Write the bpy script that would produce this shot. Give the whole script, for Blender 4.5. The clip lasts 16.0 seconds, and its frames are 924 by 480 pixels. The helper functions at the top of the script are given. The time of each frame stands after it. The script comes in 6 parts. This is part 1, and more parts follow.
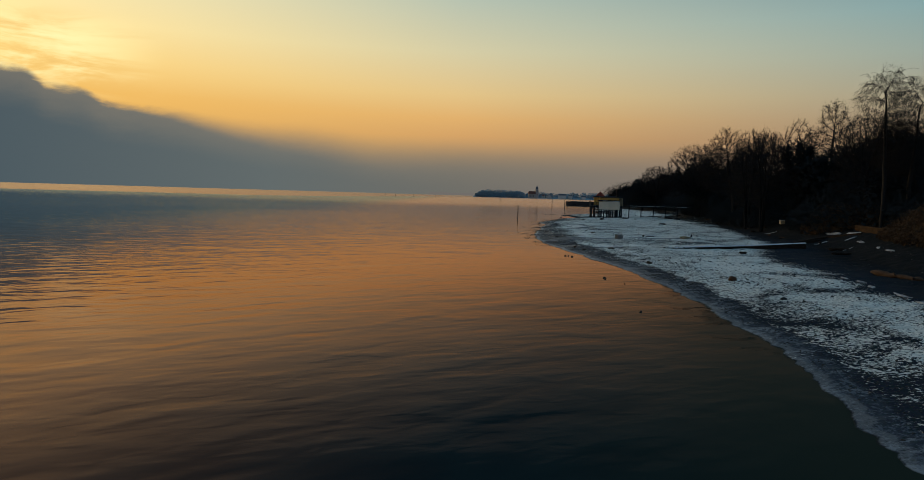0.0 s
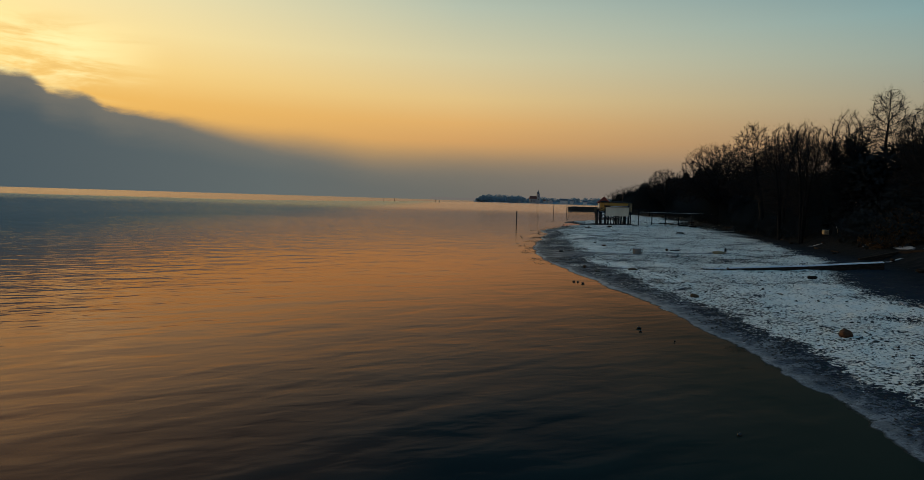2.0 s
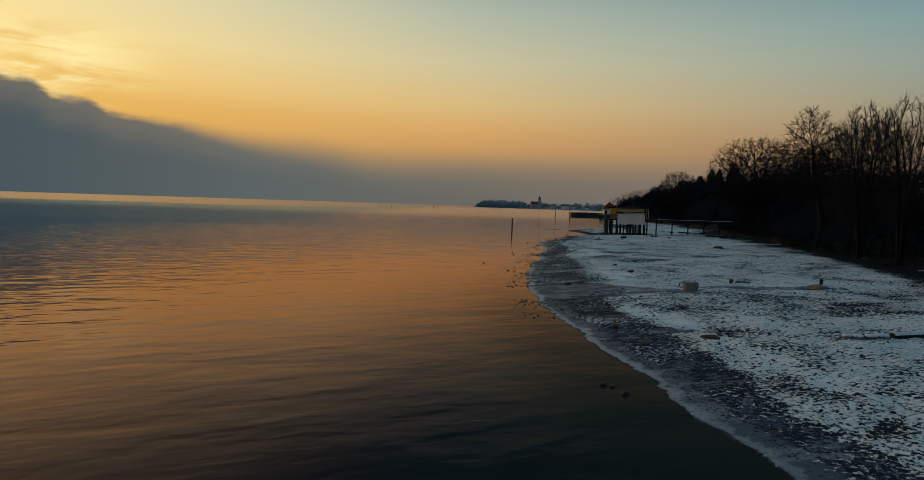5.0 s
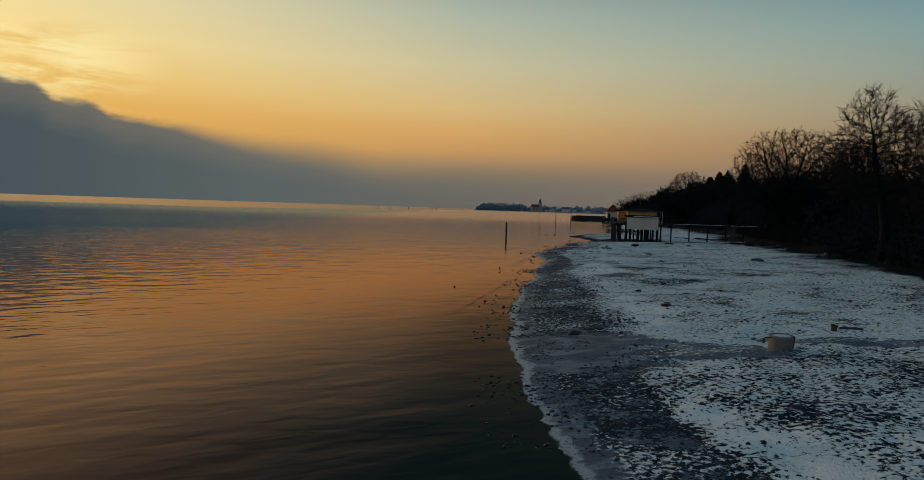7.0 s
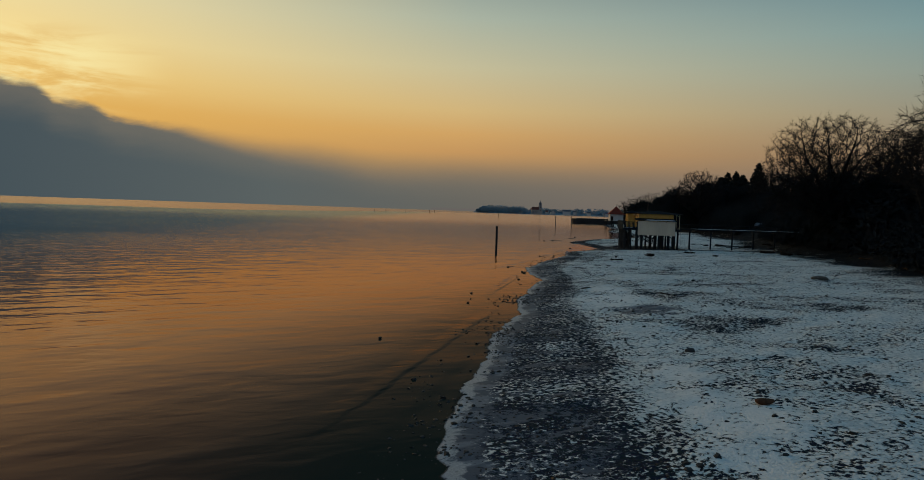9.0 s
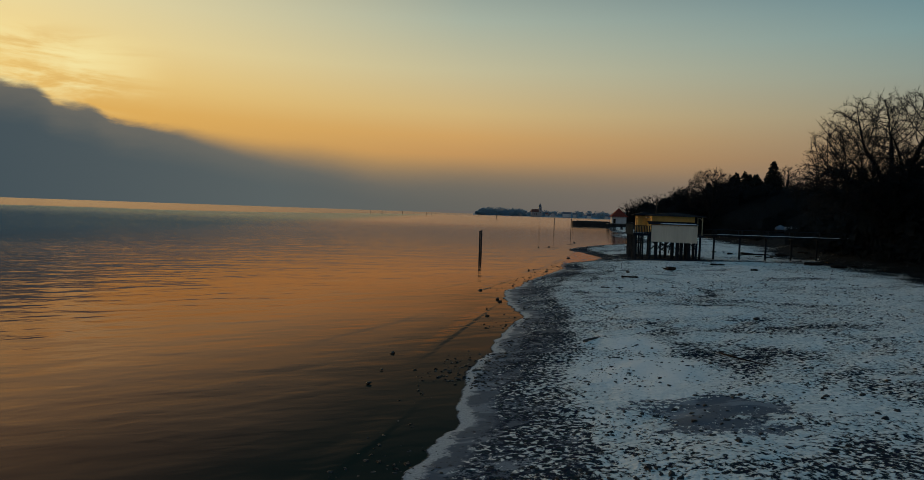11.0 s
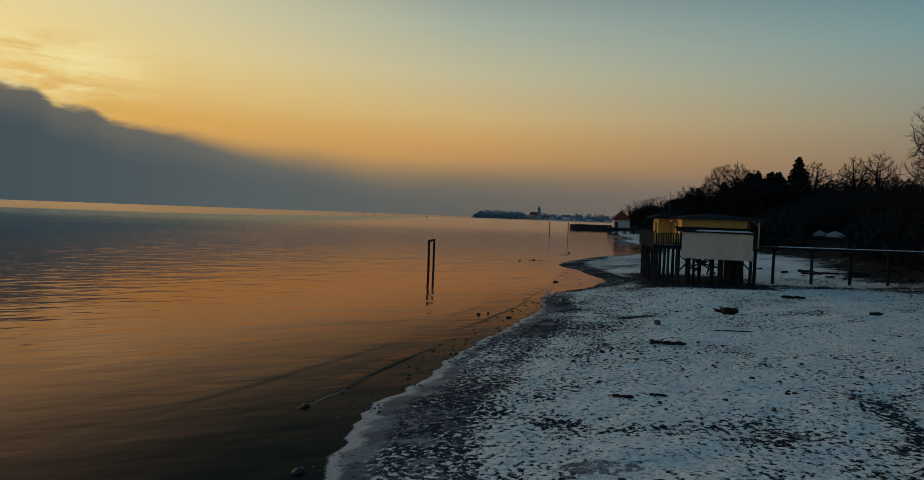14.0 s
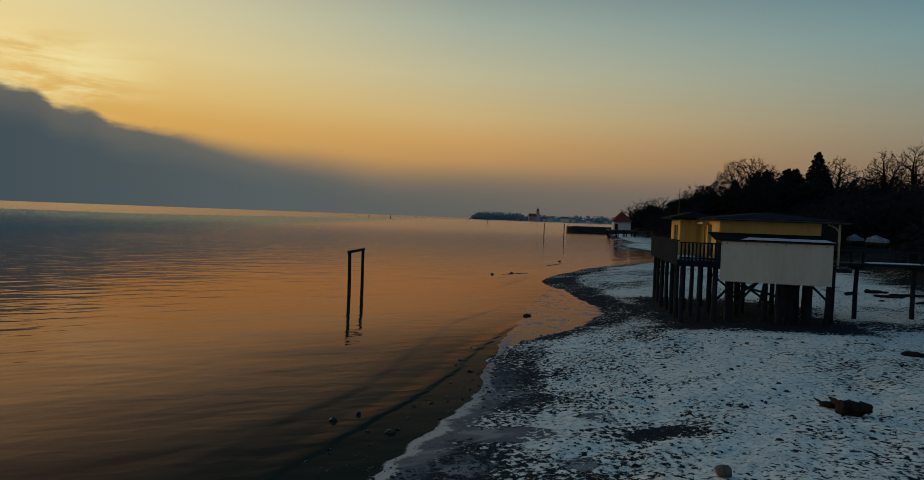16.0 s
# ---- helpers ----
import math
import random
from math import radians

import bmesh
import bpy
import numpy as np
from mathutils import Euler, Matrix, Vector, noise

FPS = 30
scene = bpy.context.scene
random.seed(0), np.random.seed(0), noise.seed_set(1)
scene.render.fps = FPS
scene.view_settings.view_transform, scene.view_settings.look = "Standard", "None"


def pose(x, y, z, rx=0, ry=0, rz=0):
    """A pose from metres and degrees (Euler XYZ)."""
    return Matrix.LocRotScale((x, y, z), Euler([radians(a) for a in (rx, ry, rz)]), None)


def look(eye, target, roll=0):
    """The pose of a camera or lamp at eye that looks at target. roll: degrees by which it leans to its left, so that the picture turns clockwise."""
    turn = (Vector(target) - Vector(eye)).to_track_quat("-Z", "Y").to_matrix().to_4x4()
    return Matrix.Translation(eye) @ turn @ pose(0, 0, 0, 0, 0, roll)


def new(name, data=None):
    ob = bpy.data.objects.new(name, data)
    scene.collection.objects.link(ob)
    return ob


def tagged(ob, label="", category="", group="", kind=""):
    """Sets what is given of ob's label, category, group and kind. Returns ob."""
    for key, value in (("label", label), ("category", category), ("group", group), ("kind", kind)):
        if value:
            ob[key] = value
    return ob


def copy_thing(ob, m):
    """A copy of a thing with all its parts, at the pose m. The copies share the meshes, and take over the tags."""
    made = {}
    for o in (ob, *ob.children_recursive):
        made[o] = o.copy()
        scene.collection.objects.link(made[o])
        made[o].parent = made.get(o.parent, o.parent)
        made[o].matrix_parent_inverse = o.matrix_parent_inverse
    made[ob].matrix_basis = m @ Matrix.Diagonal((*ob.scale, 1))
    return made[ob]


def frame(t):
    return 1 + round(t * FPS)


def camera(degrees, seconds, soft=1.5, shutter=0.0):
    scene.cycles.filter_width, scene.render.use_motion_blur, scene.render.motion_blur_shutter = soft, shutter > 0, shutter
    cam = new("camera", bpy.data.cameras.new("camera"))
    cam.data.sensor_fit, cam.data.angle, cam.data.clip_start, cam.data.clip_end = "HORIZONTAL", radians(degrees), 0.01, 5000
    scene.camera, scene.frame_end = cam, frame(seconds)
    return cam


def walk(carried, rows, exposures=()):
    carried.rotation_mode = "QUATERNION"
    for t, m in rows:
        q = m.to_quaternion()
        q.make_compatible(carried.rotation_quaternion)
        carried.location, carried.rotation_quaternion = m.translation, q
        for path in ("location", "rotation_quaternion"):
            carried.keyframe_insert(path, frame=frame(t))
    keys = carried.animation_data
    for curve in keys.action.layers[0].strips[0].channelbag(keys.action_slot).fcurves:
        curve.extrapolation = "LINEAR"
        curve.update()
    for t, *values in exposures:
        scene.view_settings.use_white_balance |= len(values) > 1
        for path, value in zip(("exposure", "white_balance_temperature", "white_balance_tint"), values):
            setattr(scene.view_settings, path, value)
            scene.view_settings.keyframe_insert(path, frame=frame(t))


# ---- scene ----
# The camera: a low flight along a snowy lake shore
cam = camera(70.0, 16.0, 0.8)
walk(cam, [
    (0.0, pose(0.000, 0.000, 5.907, 86.063, -1.644, -0.350)),
    (1.0, pose(1.148, 8.715, 5.923, 86.287, -1.674, -0.289)),
    (2.0, pose(2.331, 17.583, 5.931, 86.484, -1.705, -0.234)),
    (3.0, pose(3.554, 26.597, 5.930, 86.656, -1.735, -0.184)),
    (4.0, pose(4.825, 35.748, 5.924, 86.810, -1.765, -0.139)),
    (5.0, pose(6.151, 45.030, 5.912, 86.949, -1.795, -0.100)),
    (6.0, pose(7.537, 54.434, 5.898, 87.075, -1.825, -0.067)),
    (7.0, pose(8.990, 63.955, 5.881, 87.192, -1.856, -0.039)),
    (8.0, pose(10.517, 73.584, 5.863, 87.301, -1.886, -0.017)),
    (9.0, pose(12.125, 83.314, 5.846, 87.405, -1.916, -0.000)),
    (10.0, pose(13.820, 93.138, 5.832, 87.504, -1.946, 0.010)),
    (11.0, pose(15.609, 103.049, 5.820, 87.599, -1.976, 0.015)),
    (12.0, pose(17.498, 113.038, 5.814, 87.689, -2.007, 0.013)),
    (13.0, pose(19.494, 123.099, 5.814, 87.775, -2.037, 0.006)),
    (14.0, pose(21.604, 133.225, 5.821, 87.854, -2.067, -0.008)),
    (15.0, pose(23.833, 143.407, 5.837, 87.926, -2.097, -0.028)),
    (16.0, pose(26.190, 153.640, 5.864, 87.989, -2.127, -0.055)),
], [(0.0, 0.20, 6500, 10), (4.0, 0.08, 6640, 10), (8.0, -0.05, 6580, 10), (12.0, -0.125, 6470, 10), (16.0, -0.20, 6390, 10)])


# ---- sky, sun and exposure ----
def lin(r, g, b):
    """Linear colour from display values 0 to 255."""
    return tuple(((c / 255 + 0.055) / 1.055) ** 2.4 if c > 10 else c / 255 / 12.92 for c in (r, g, b)) + (1.0,)


class Nodes:
    """Short hand for node trees."""

    def __init__(self, tree):
        self.tree = tree
        tree.nodes.clear()

    def node(self, kind):
        return self.tree.nodes.new(kind)

    def put(self, socket, value):
        if isinstance(value, bpy.types.NodeSocket):
            self.tree.links.new(value, socket)
        elif value is not None:
            socket.default_value = value

    def math(self, op, a, b=None, c=None, clamp=False):
        n = self.node("ShaderNodeMath")
        n.operation, n.use_clamp = op, clamp
        for i, value in enumerate((a, b, c)):
            self.put(n.inputs[i], value)
        return n.outputs[0]

    def span(self, value, lo, hi, a=0.0, b=1.0, smooth=True):
        n = self.node("ShaderNodeMapRange")
        n.interpolation_type = "SMOOTHSTEP" if smooth else "LINEAR"
        for i, v in enumerate((value, lo, hi, a, b)):
            self.put(n.inputs[i], v)
        return n.outputs[0]

    def mix(self, fac, a, b, blend="MIX"):
        n = self.node("ShaderNodeMix")
        n.data_type, n.blend_type = "RGBA", blend
        self.put(n.inputs[0], fac)
        self.put(n.inputs[6], a)
        self.put(n.inputs[7], b)
        return n.outputs[2]

    def ramp(self, fac, stops):
        n = self.node("ShaderNodeValToRGB")
        while len(n.color_ramp.elements) < len(stops):
            n.color_ramp.elements.new(0.5)
        for e, (at, colour) in zip(n.color_ramp.elements, stops):
            e.position, e.color = at, colour
        self.put(n.inputs[0], fac)
        return n.outputs[0]

    def scaled(self, vector, sx, sy, sz, turn=0.0):
        if turn:
            r = self.node("ShaderNodeMapping")
            self.put(r.inputs[0], vector)
            r.inputs[2].default_value = (0, 0, -turn)
            vector = r.outputs[0]
        n = self.node("ShaderNodeMapping")
        self.put(n.inputs[0], vector)
        n.inputs[3].default_value = (sx, sy, sz)
        return n.outputs[0]

    def noise(self, vector, scale, detail=3.0, rough=0.5, warp=0.0):
        n = self.node("ShaderNodeTexNoise")
        self.put(n.inputs["Vector"], vector)
        n.inputs["Scale"].default_value, n.inputs["Detail"].default_value = scale, detail
        n.inputs["Roughness"].default_value, n.inputs["Distortion"].default_value = rough, warp
        return n.outputs[0]

    def cells(self, vector, scale, feature="F1", out="Distance"):
        n = self.node("ShaderNodeTexVoronoi")
        n.feature = feature
        self.put(n.inputs["Vector"], vector)
        n.inputs["Scale"].default_value = scale
        return n.outputs[out]

    def attribute(self, name):
        n = self.node("ShaderNodeAttribute")
        n.attribute_name = name
        return n.outputs["Fac"]

    def bump(self, height, strength, distance, normal=None):
        n = self.node("ShaderNodeBump")
        self.put(n.inputs["Strength"], strength)
        self.put(n.inputs["Distance"], distance)
        self.put(n.inputs["Height"], height)
        self.put(n.inputs["Normal"], normal)
        return n.outputs[0]


SUN_AZIMUTH, SUN_HEIGHT = -47.0, 7.0      # degrees right of the +y axis, and above the horizon

world = bpy.data.worlds.new("dusk_sky")
scene.world = world
world.use_nodes = True
w = Nodes(world.node_tree)
axis = w.node("ShaderNodeSeparateXYZ")
w.put(axis.inputs[0], w.node("ShaderNodeTexCoord").outputs["Generated"])
azimuth = w.math("MULTIPLY", w.math("ARCTAN2", axis.outputs[0], axis.outputs[1]), 57.2958)
height = w.math("MULTIPLY", w.math("ARCSINE", axis.outputs[2]), 57.2958)
up = w.math("DIVIDE", height, 40.0, clamp=True)


def sky_column(stops):
    return w.ramp(up, [(el / 40, lin(*c)) for el, c in stops])


west = sky_column([(0, (205, 155, 85)), (7, (233, 181, 91)), (9.5, (245, 207, 125)), (12, (248, 221, 151)), (15, (239, 221, 165)), (20, (222, 206, 162)), (29, (178, 164, 138)), (40, (104, 110, 112))])
middle = sky_column([(0, (106, 102, 95)), (1.6, (118, 109, 96)), (3.2, (158, 131, 97)), (5.0, (200, 153, 97)), (6.5, (212, 166, 103)), (8.5, (214, 184, 127)), (12, (201, 193, 156)), (16, (173, 183, 166)), (19.6, (140, 156, 152)), (21.6, (62, 78, 88)), (28, (36, 54, 66)), (40, (56, 80, 94))])
east = sky_column([(0, (118, 106, 100)), (2.5, (138, 118, 104)), (5, (145, 127, 105)), (8, (152, 147, 127)), (11, (142, 156, 147)), (14, (124, 154, 156)), (17, (102, 136, 146)), (19.5, (84, 116, 128)), (22, (58, 82, 96)), (27, (46, 66, 80)), (40, (56, 80, 96))])
colour = w.mix(w.span(azimuth, -34.0, 0.0, smooth=False), west, middle)
colour = w.mix(w.span(azimuth, 0.0, 36.0, smooth=False), colour, east)
behind = sky_column([(0, (110, 106, 114)), (8, (114, 114, 124)), (20, (100, 112, 126)), (40, (78, 98, 118))])
colour = w.mix(w.span(w.math("ABSOLUTE", azimuth), 48.0, 120.0), colour, behind)
# thin bright streaks over the sun
flat = w.node("ShaderNodeCombineXYZ")
w.put(flat.inputs[0], w.math("MULTIPLY", azimuth, 0.055))
w.put(flat.inputs[1], w.math("MULTIPLY", height, 0.3))
w.put(flat.inputs[2], w.math("MULTIPLY", azimuth, 0.004))
streak = w.noise(w.scaled(flat.outputs[0], 1, 1, 1, 0.25), 1.6, 5.0, 0.6, 0.6)
near_sun = w.math("MULTIPLY", w.span(azimuth, -23.0, -31.0), w.math("MULTIPLY", w.span(height, 6.0, 8.5), w.span(height, 13.0, 10.5)))
colour = w.mix(w.math("MULTIPLY", near_sun, w.span(streak, 0.38, 0.62, -0.1, 0.9), clamp=True), colour, lin(253, 236, 170))
colour = w.mix(w.math("MULTIPLY", near_sun, w.span(streak, 0.5, 0.34, 0.0, 0.7)), colour, lin(226, 184, 108))
# the cloud bank over the lake
lumps = w.noise(w.scaled(flat.outputs[0], 1.5, 0.9, 1.0), 6.0, 6.0, 0.55, 0.3)
edge = w.node("ShaderNodeFloatCurve")
w.put(edge.inputs[1], w.span(azimuth, -60.0, 60.0, smooth=False))
curve = edge.mapping.curves[0]
for at, el in ((-60, 11.5), (-45, 9.6), (-34.5, 8.1), (-33, 7.95), (-31.4, 7.1), (-29.6, 6.95), (-28.0, 6.2), (-25, 5.95), (-17.5, 4.75), (-12, 4.3), (-7, 3.5), (0, 3.3), (10, 3.1), (30, 2.5), (60, 0.4)):
    if at in (-60, 60):
        curve.points[0 if at < 0 else -1].location = ((at + 60) / 120, el / 20)
    else:
        curve.points.new((at + 60) / 120, el / 20)
edge.mapping.update()
top = w.math("MULTIPLY", edge.outputs[0], 20.0)
top = w.math("ADD", top, w.math("MULTIPLY", w.math("SUBTRACT", lumps, 0.5), w.span(azimuth, -28.0, -20.0, 1.05, 0.35)))
soft = w.span(azimuth, -29.0, -8.0, 0.40, 2.0)
cover = w.span(w.math("DIVIDE", w.math("SUBTRACT", top, height), soft), -0.8, 1.0)
bank = w.ramp(w.span(azimuth, -40.0, 40.0, smooth=False), [(0.0, lin(66, 81, 89)), (0.3, lin(92, 100, 100)), (0.5, lin(104, 103, 97)), (0.75, lin(122, 110, 102)), (1.0, lin(126, 112, 104))])
bank = w.mix(w.span(w.math("SUBTRACT", top, height), 3.2, 0.0, 0.0, 0.6), bank, lin(126, 118, 104))
colour = w.mix(w.math("MULTIPLY", cover, w.span(w.math("ABSOLUTE", azimuth), 100.0, 50.0, 0.3, 1.0)), colour, bank)
# clear sky overhead
dome = w.node("ShaderNodeTexSky")
dome.sky_type, dome.sun_disc, dome.sun_elevation, dome.sun_rotation = "NISHITA", False, radians(SUN_HEIGHT), radians(SUN_AZIMUTH)
overhead = w.mix(1.0, dome.outputs[0], (0.081, 0.170, 0.195, 1), "MULTIPLY")
colour = w.mix(w.span(height, 24.0, 60.0), colour, overhead)
# below the horizon: dark lake
colour = w.mix(w.span(height, 0.0, -1.0), colour, lin(70, 76, 82))
back = w.node("ShaderNodeBackground")
w.put(back.inputs[0], colour)
back.inputs[1].default_value = 1.0
w.put(w.node("ShaderNodeOutputWorld").inputs[0], back.outputs[0])

sun = new("sun", bpy.data.lights.new("sun", "SUN"))
sun.data.energy, sun.data.angle, sun.data.color = 0.6, radians(10), (1.0, 0.58, 0.22)
sun.matrix_world = look((0, 0, 0), (-math.sin(radians(SUN_AZIMUTH)), -math.cos(radians(SUN_AZIMUTH)), -math.tan(radians(SUN_HEIGHT))))


# ---- materials ----
def material(name, build):
    m = bpy.data.materials.new(name)
    m.use_nodes = True
    n = Nodes(m.node_tree)
    shader = n.node("ShaderNodeBsdfPrincipled")
    n.put(n.node("ShaderNodeOutputMaterial").inputs[0], shader.outputs[0])
    build(n, shader)
    return m


def surface(name, colour, other, scale=6.0, rough=0.8, stretch=(1, 1, 1), bump=0.4, depth=0.01, metal=0.0, grime=0.35, shine=0.2):
    """Two-scale variation between two colours, with dark grime and a fine relief."""
    def build(n, s):
        at = n.scaled(n.node("ShaderNodeTexCoord").outputs["Object"], *stretch)
        fine = n.noise(at, scale, 6.0, 0.6)
        wide = n.noise(at, scale * 0.13, 3.0, 0.5, 0.5)
        c = n.mix(n.span(fine, 0.3, 0.7), (*colour, 1), (*other, 1))
        c = n.mix(n.span(wide, 0.45, 0.75, 0.0, grime), c, tuple(x * 0.35 for x in colour) + (1,))
        c = n.mix(1.0, c, n.ramp(n.node("ShaderNodeObjectInfo").outputs["Random"], [(0, (0.82, 0.82, 0.82, 1)), (1, (1.12, 1.1, 1.08, 1))]), "MULTIPLY")
        n.put(s.inputs["Base Color"], c)
        n.put(s.inputs["Roughness"], n.span(fine, 0.2, 0.8, max(rough - 0.12, 0.05), min(rough + 0.1, 1.0)))
        s.inputs["Metallic"].default_value = metal
        s.inputs["Specular IOR Level"].default_value = 0.5 if rough < 0.7 else shine
        n.put(s.inputs["Normal"], n.bump(fine, bump, depth))
    return material(name, build)


def beach_build(n, s):
    """Wind-blown snow over dark shingle, frozen pools, a strip of wet pebbles and an ice rim."""
    at = n.node("ShaderNodeNewGeometry").outputs["Position"]
    shore, bank_off, bare = n.attribute("shore"), n.attribute("bank"), n.attribute("bare")
    strip, pool_at, drift = n.attribute("strip"), n.attribute("pool"), n.attribute("drift")
    place = n.node("ShaderNodeSeparateXYZ")
    n.put(place.inputs[0], at)
    flat_at = n.scaled(at, 1.0, 1.0, 0.0)
    wide = n.noise(n.scaled(at, 0.8, 1.2, 0.0, 0.4), 0.16, 4.0, 0.55, 0.8)
    mid = n.noise(n.scaled(at, 0.8, 1.2, 0.0, 0.4), 0.95, 4.0, 0.6, 0.5)
    fine = n.noise(n.scaled(at, 0.92, 1.0, 0.0, 0.35), 5.6, 5.0, 0.62, 0.3)
    grit = n.noise(flat_at, 17.0, 4.0, 0.62)
    mid0, wide0 = n.math("SUBTRACT", mid, 0.5), n.math("SUBTRACT", wide, 0.5)
    # how much of the ground shows
    d = n.math("DIVIDE", n.math("ADD", shore, n.math("ADD", n.math("MULTIPLY", mid0, 3.0), n.math("MULTIPLY", wide0, 1.5))), strip)
    tide = n.span(d, 1.12, 0.80)
    level = n.math("ADD", 0.412, n.math("ADD", n.math("MULTIPLY", wide0, 0.70), n.math("MULTIPLY", mid0, 0.42)))
    level = n.math("ADD", level, n.math("MULTIPLY", tide, 0.185))
    level = n.math("SUBTRACT", level, n.math("MULTIPLY", drift, 0.16))
    level = n.math("ADD", level, n.math("MULTIPLY", bare, 0.42))
    level = n.math("ADD", level, n.span(n.math("ADD", bank_off, n.math("MULTIPLY", mid0, 9.0)), 10.0, -2.0, 0.0, 0.36))
    level = n.math("ADD", level, n.span(place.outputs[1], 102.0, 84.0, 0.0, 0.032))
    level = n.math("SUBTRACT", level, n.span(place.outputs[1], 142.0, 156.0, 0.0, 0.03))
    level = n.math("ADD", level, n.math("MULTIPLY", tide, n.span(place.outputs[1], 64.0, 50.0, 0.0, 0.07)))
    pool = n.span(n.math("ADD", pool_at, n.math("ADD", n.math("MULTIPLY", mid0, 1.5), n.math("MULTIPLY", n.math("SUBTRACT", fine, 0.5), 1.0))), 0.38, 0.56)
    level = n.math("ADD", level, n.math("MULTIPLY", pool, 0.165))
    field = n.math("ADD", fine, n.math("MULTIPLY", n.math("SUBTRACT", grit, 0.5), 0.20))
    snow = n.span(n.math("SUBTRACT", field, level), -0.034, 0.046)
    # single stones and clods that stick out
    clods = n.math("MAXIMUM", n.span(n.cells(n.scaled(at, 0.8, 1.2, 0.0), 3.4), 0.22, 0.14), n.span(n.cells(n.scaled(at, 0.7, 1.2, 0.0), 7.0), 0.24, 0.15))
    speck = n.math("MULTIPLY", clods, n.span(n.noise(flat_at, 1.3, 4.0), 0.40, 0.56))
    speck = n.math("MULTIPLY", speck, n.math("SUBTRACT", 1.0, drift, clamp=True))
    snow = n.math("MULTIPLY", snow, n.math("SUBTRACT", 1.0, n.math("MULTIPLY", speck, 0.9)))
    # shingle
    pebbles = n.cells(flat_at, 13.0)
    tone = n.cells(flat_at, 13.0, out="Color")
    gravel = n.mix(n.span(grit, 0.3, 0.7), (0.012, 0.021, 0.034, 1), (0.032, 0.047, 0.068, 1))
    gravel = n.mix(0.4, gravel, n.mix(1.0, tone, (0.028, 0.038, 0.050, 1), "MULTIPLY"))
    mud = n.mix(n.span(mid, 0.35, 0.7), (0.006, 0.009, 0.011, 1), (0.015, 0.017, 0.019, 1))
    gravel = n.mix(n.span(bank_off, 9.0, 2.0), gravel, mud)
    # grey ice between the pebbles of the strip and over the pools
    open_ice = n.span(n.math("ADD", n.math("ADD", fine, n.math("MULTIPLY", mid0, 0.9)), n.math("MULTIPLY", n.math("SUBTRACT", grit, 0.5), 0.6)), 0.47, 0.58)
    frozen = n.span(place.outputs[1], 182.0, 172.0)
    film = n.math("MULTIPLY", n.math("MULTIPLY", tide, frozen), open_ice)
    pool_ice = n.math("MULTIPLY", pool, n.span(n.math("ADD", fine, n.math("MULTIPLY", n.math("SUBTRACT", grit, 0.5), 0.5)), 0.29, 0.36))
    icy = n.math("MAXIMUM", film, pool_ice)
    ice_tone = n.mix(n.span(n.noise(n.scaled(at, 0.5, 1.3, 0.0, 0.2), 0.8, 3.0, 0.5, 0.6), 0.50, 0.58), (0.092, 0.114, 0.146, 1), (0.21, 0.235, 0.265, 1))
    ice_tone = n.mix(n.span(fine, 0.4, 0.75, 0.0, 0.35), ice_tone, (0.075, 0.10, 0.13, 1))
    gravel = n.mix(icy, gravel, ice_tone)
    # pale frozen rim along the water's edge
    edge = n.math("ADD", shore, n.math("ADD", n.math("MULTIPLY", mid0, 1.5), n.math("MULTIPLY", n.math("SUBTRACT", fine, 0.5), 0.7)))
    rim = n.math("MULTIPLY", n.math("MULTIPLY", n.span(edge, 0.46, 0.26), n.math("MULTIPLY", frozen, n.span(place.outputs[1], 50.0, 84.0, 0.28, 1.0))), n.span(shore, -0.03, 0.05))
    film_edge = n.math("MULTIPLY", n.math("MULTIPLY", n.span(edge, 1.25, 0.8), n.math("MULTIPLY", frozen, n.span(place.outputs[1], 32.0, 60.0, 0.25, 1.0))), n.span(shore, 0.0, 0.08))
    snow = n.math("MULTIPLY", snow, n.math("SUBTRACT", 1.0, film_edge))
    white = n.mix(n.span(n.math("ADD", fine, n.math("MULTIPLY", mid0, 0.5)), 0.36, 0.66), (0.66, 0.70, 0.675, 1), (0.96, 0.94, 0.87, 1))
    c = n.mix(n.math("MULTIPLY", film_edge, n.span(fine, 0.34, 0.44)), gravel, ice_tone)
    white = n.mix(n.math("MULTIPLY", drift, 0.8, clamp=True), white, (0.97, 0.95, 0.89, 1))
    c = n.mix(snow, c, white)
    c = n.mix(n.math("MULTIPLY", rim, n.span(fine, 0.32, 0.42)), c, n.mix(n.span(grit, 0.3, 0.7), (0.27, 0.295, 0.315, 1), (0.46, 0.48, 0.50, 1)))
    under = n.mix(n.span(mid, 0.3, 0.7), (0.016, 0.021, 0.018, 1), (0.036, 0.042, 0.036, 1))
    c = n.mix(n.span(shore, 0.02, -0.06), c, under)
    n.put(s.inputs["Base Color"], c)
    n.put(s.inputs["Specular IOR Level"], n.math("ADD", 0.05, n.math("MULTIPLY", rim, 0.3)))
    smooth = n.math("MULTIPLY", n.math("MAXIMUM", icy, film_edge), n.math("SUBTRACT", 1.0, snow))
    n.put(s.inputs["Roughness"], n.math("SUBTRACT", 0.88, n.math("MULTIPLY", smooth, 0.40)))
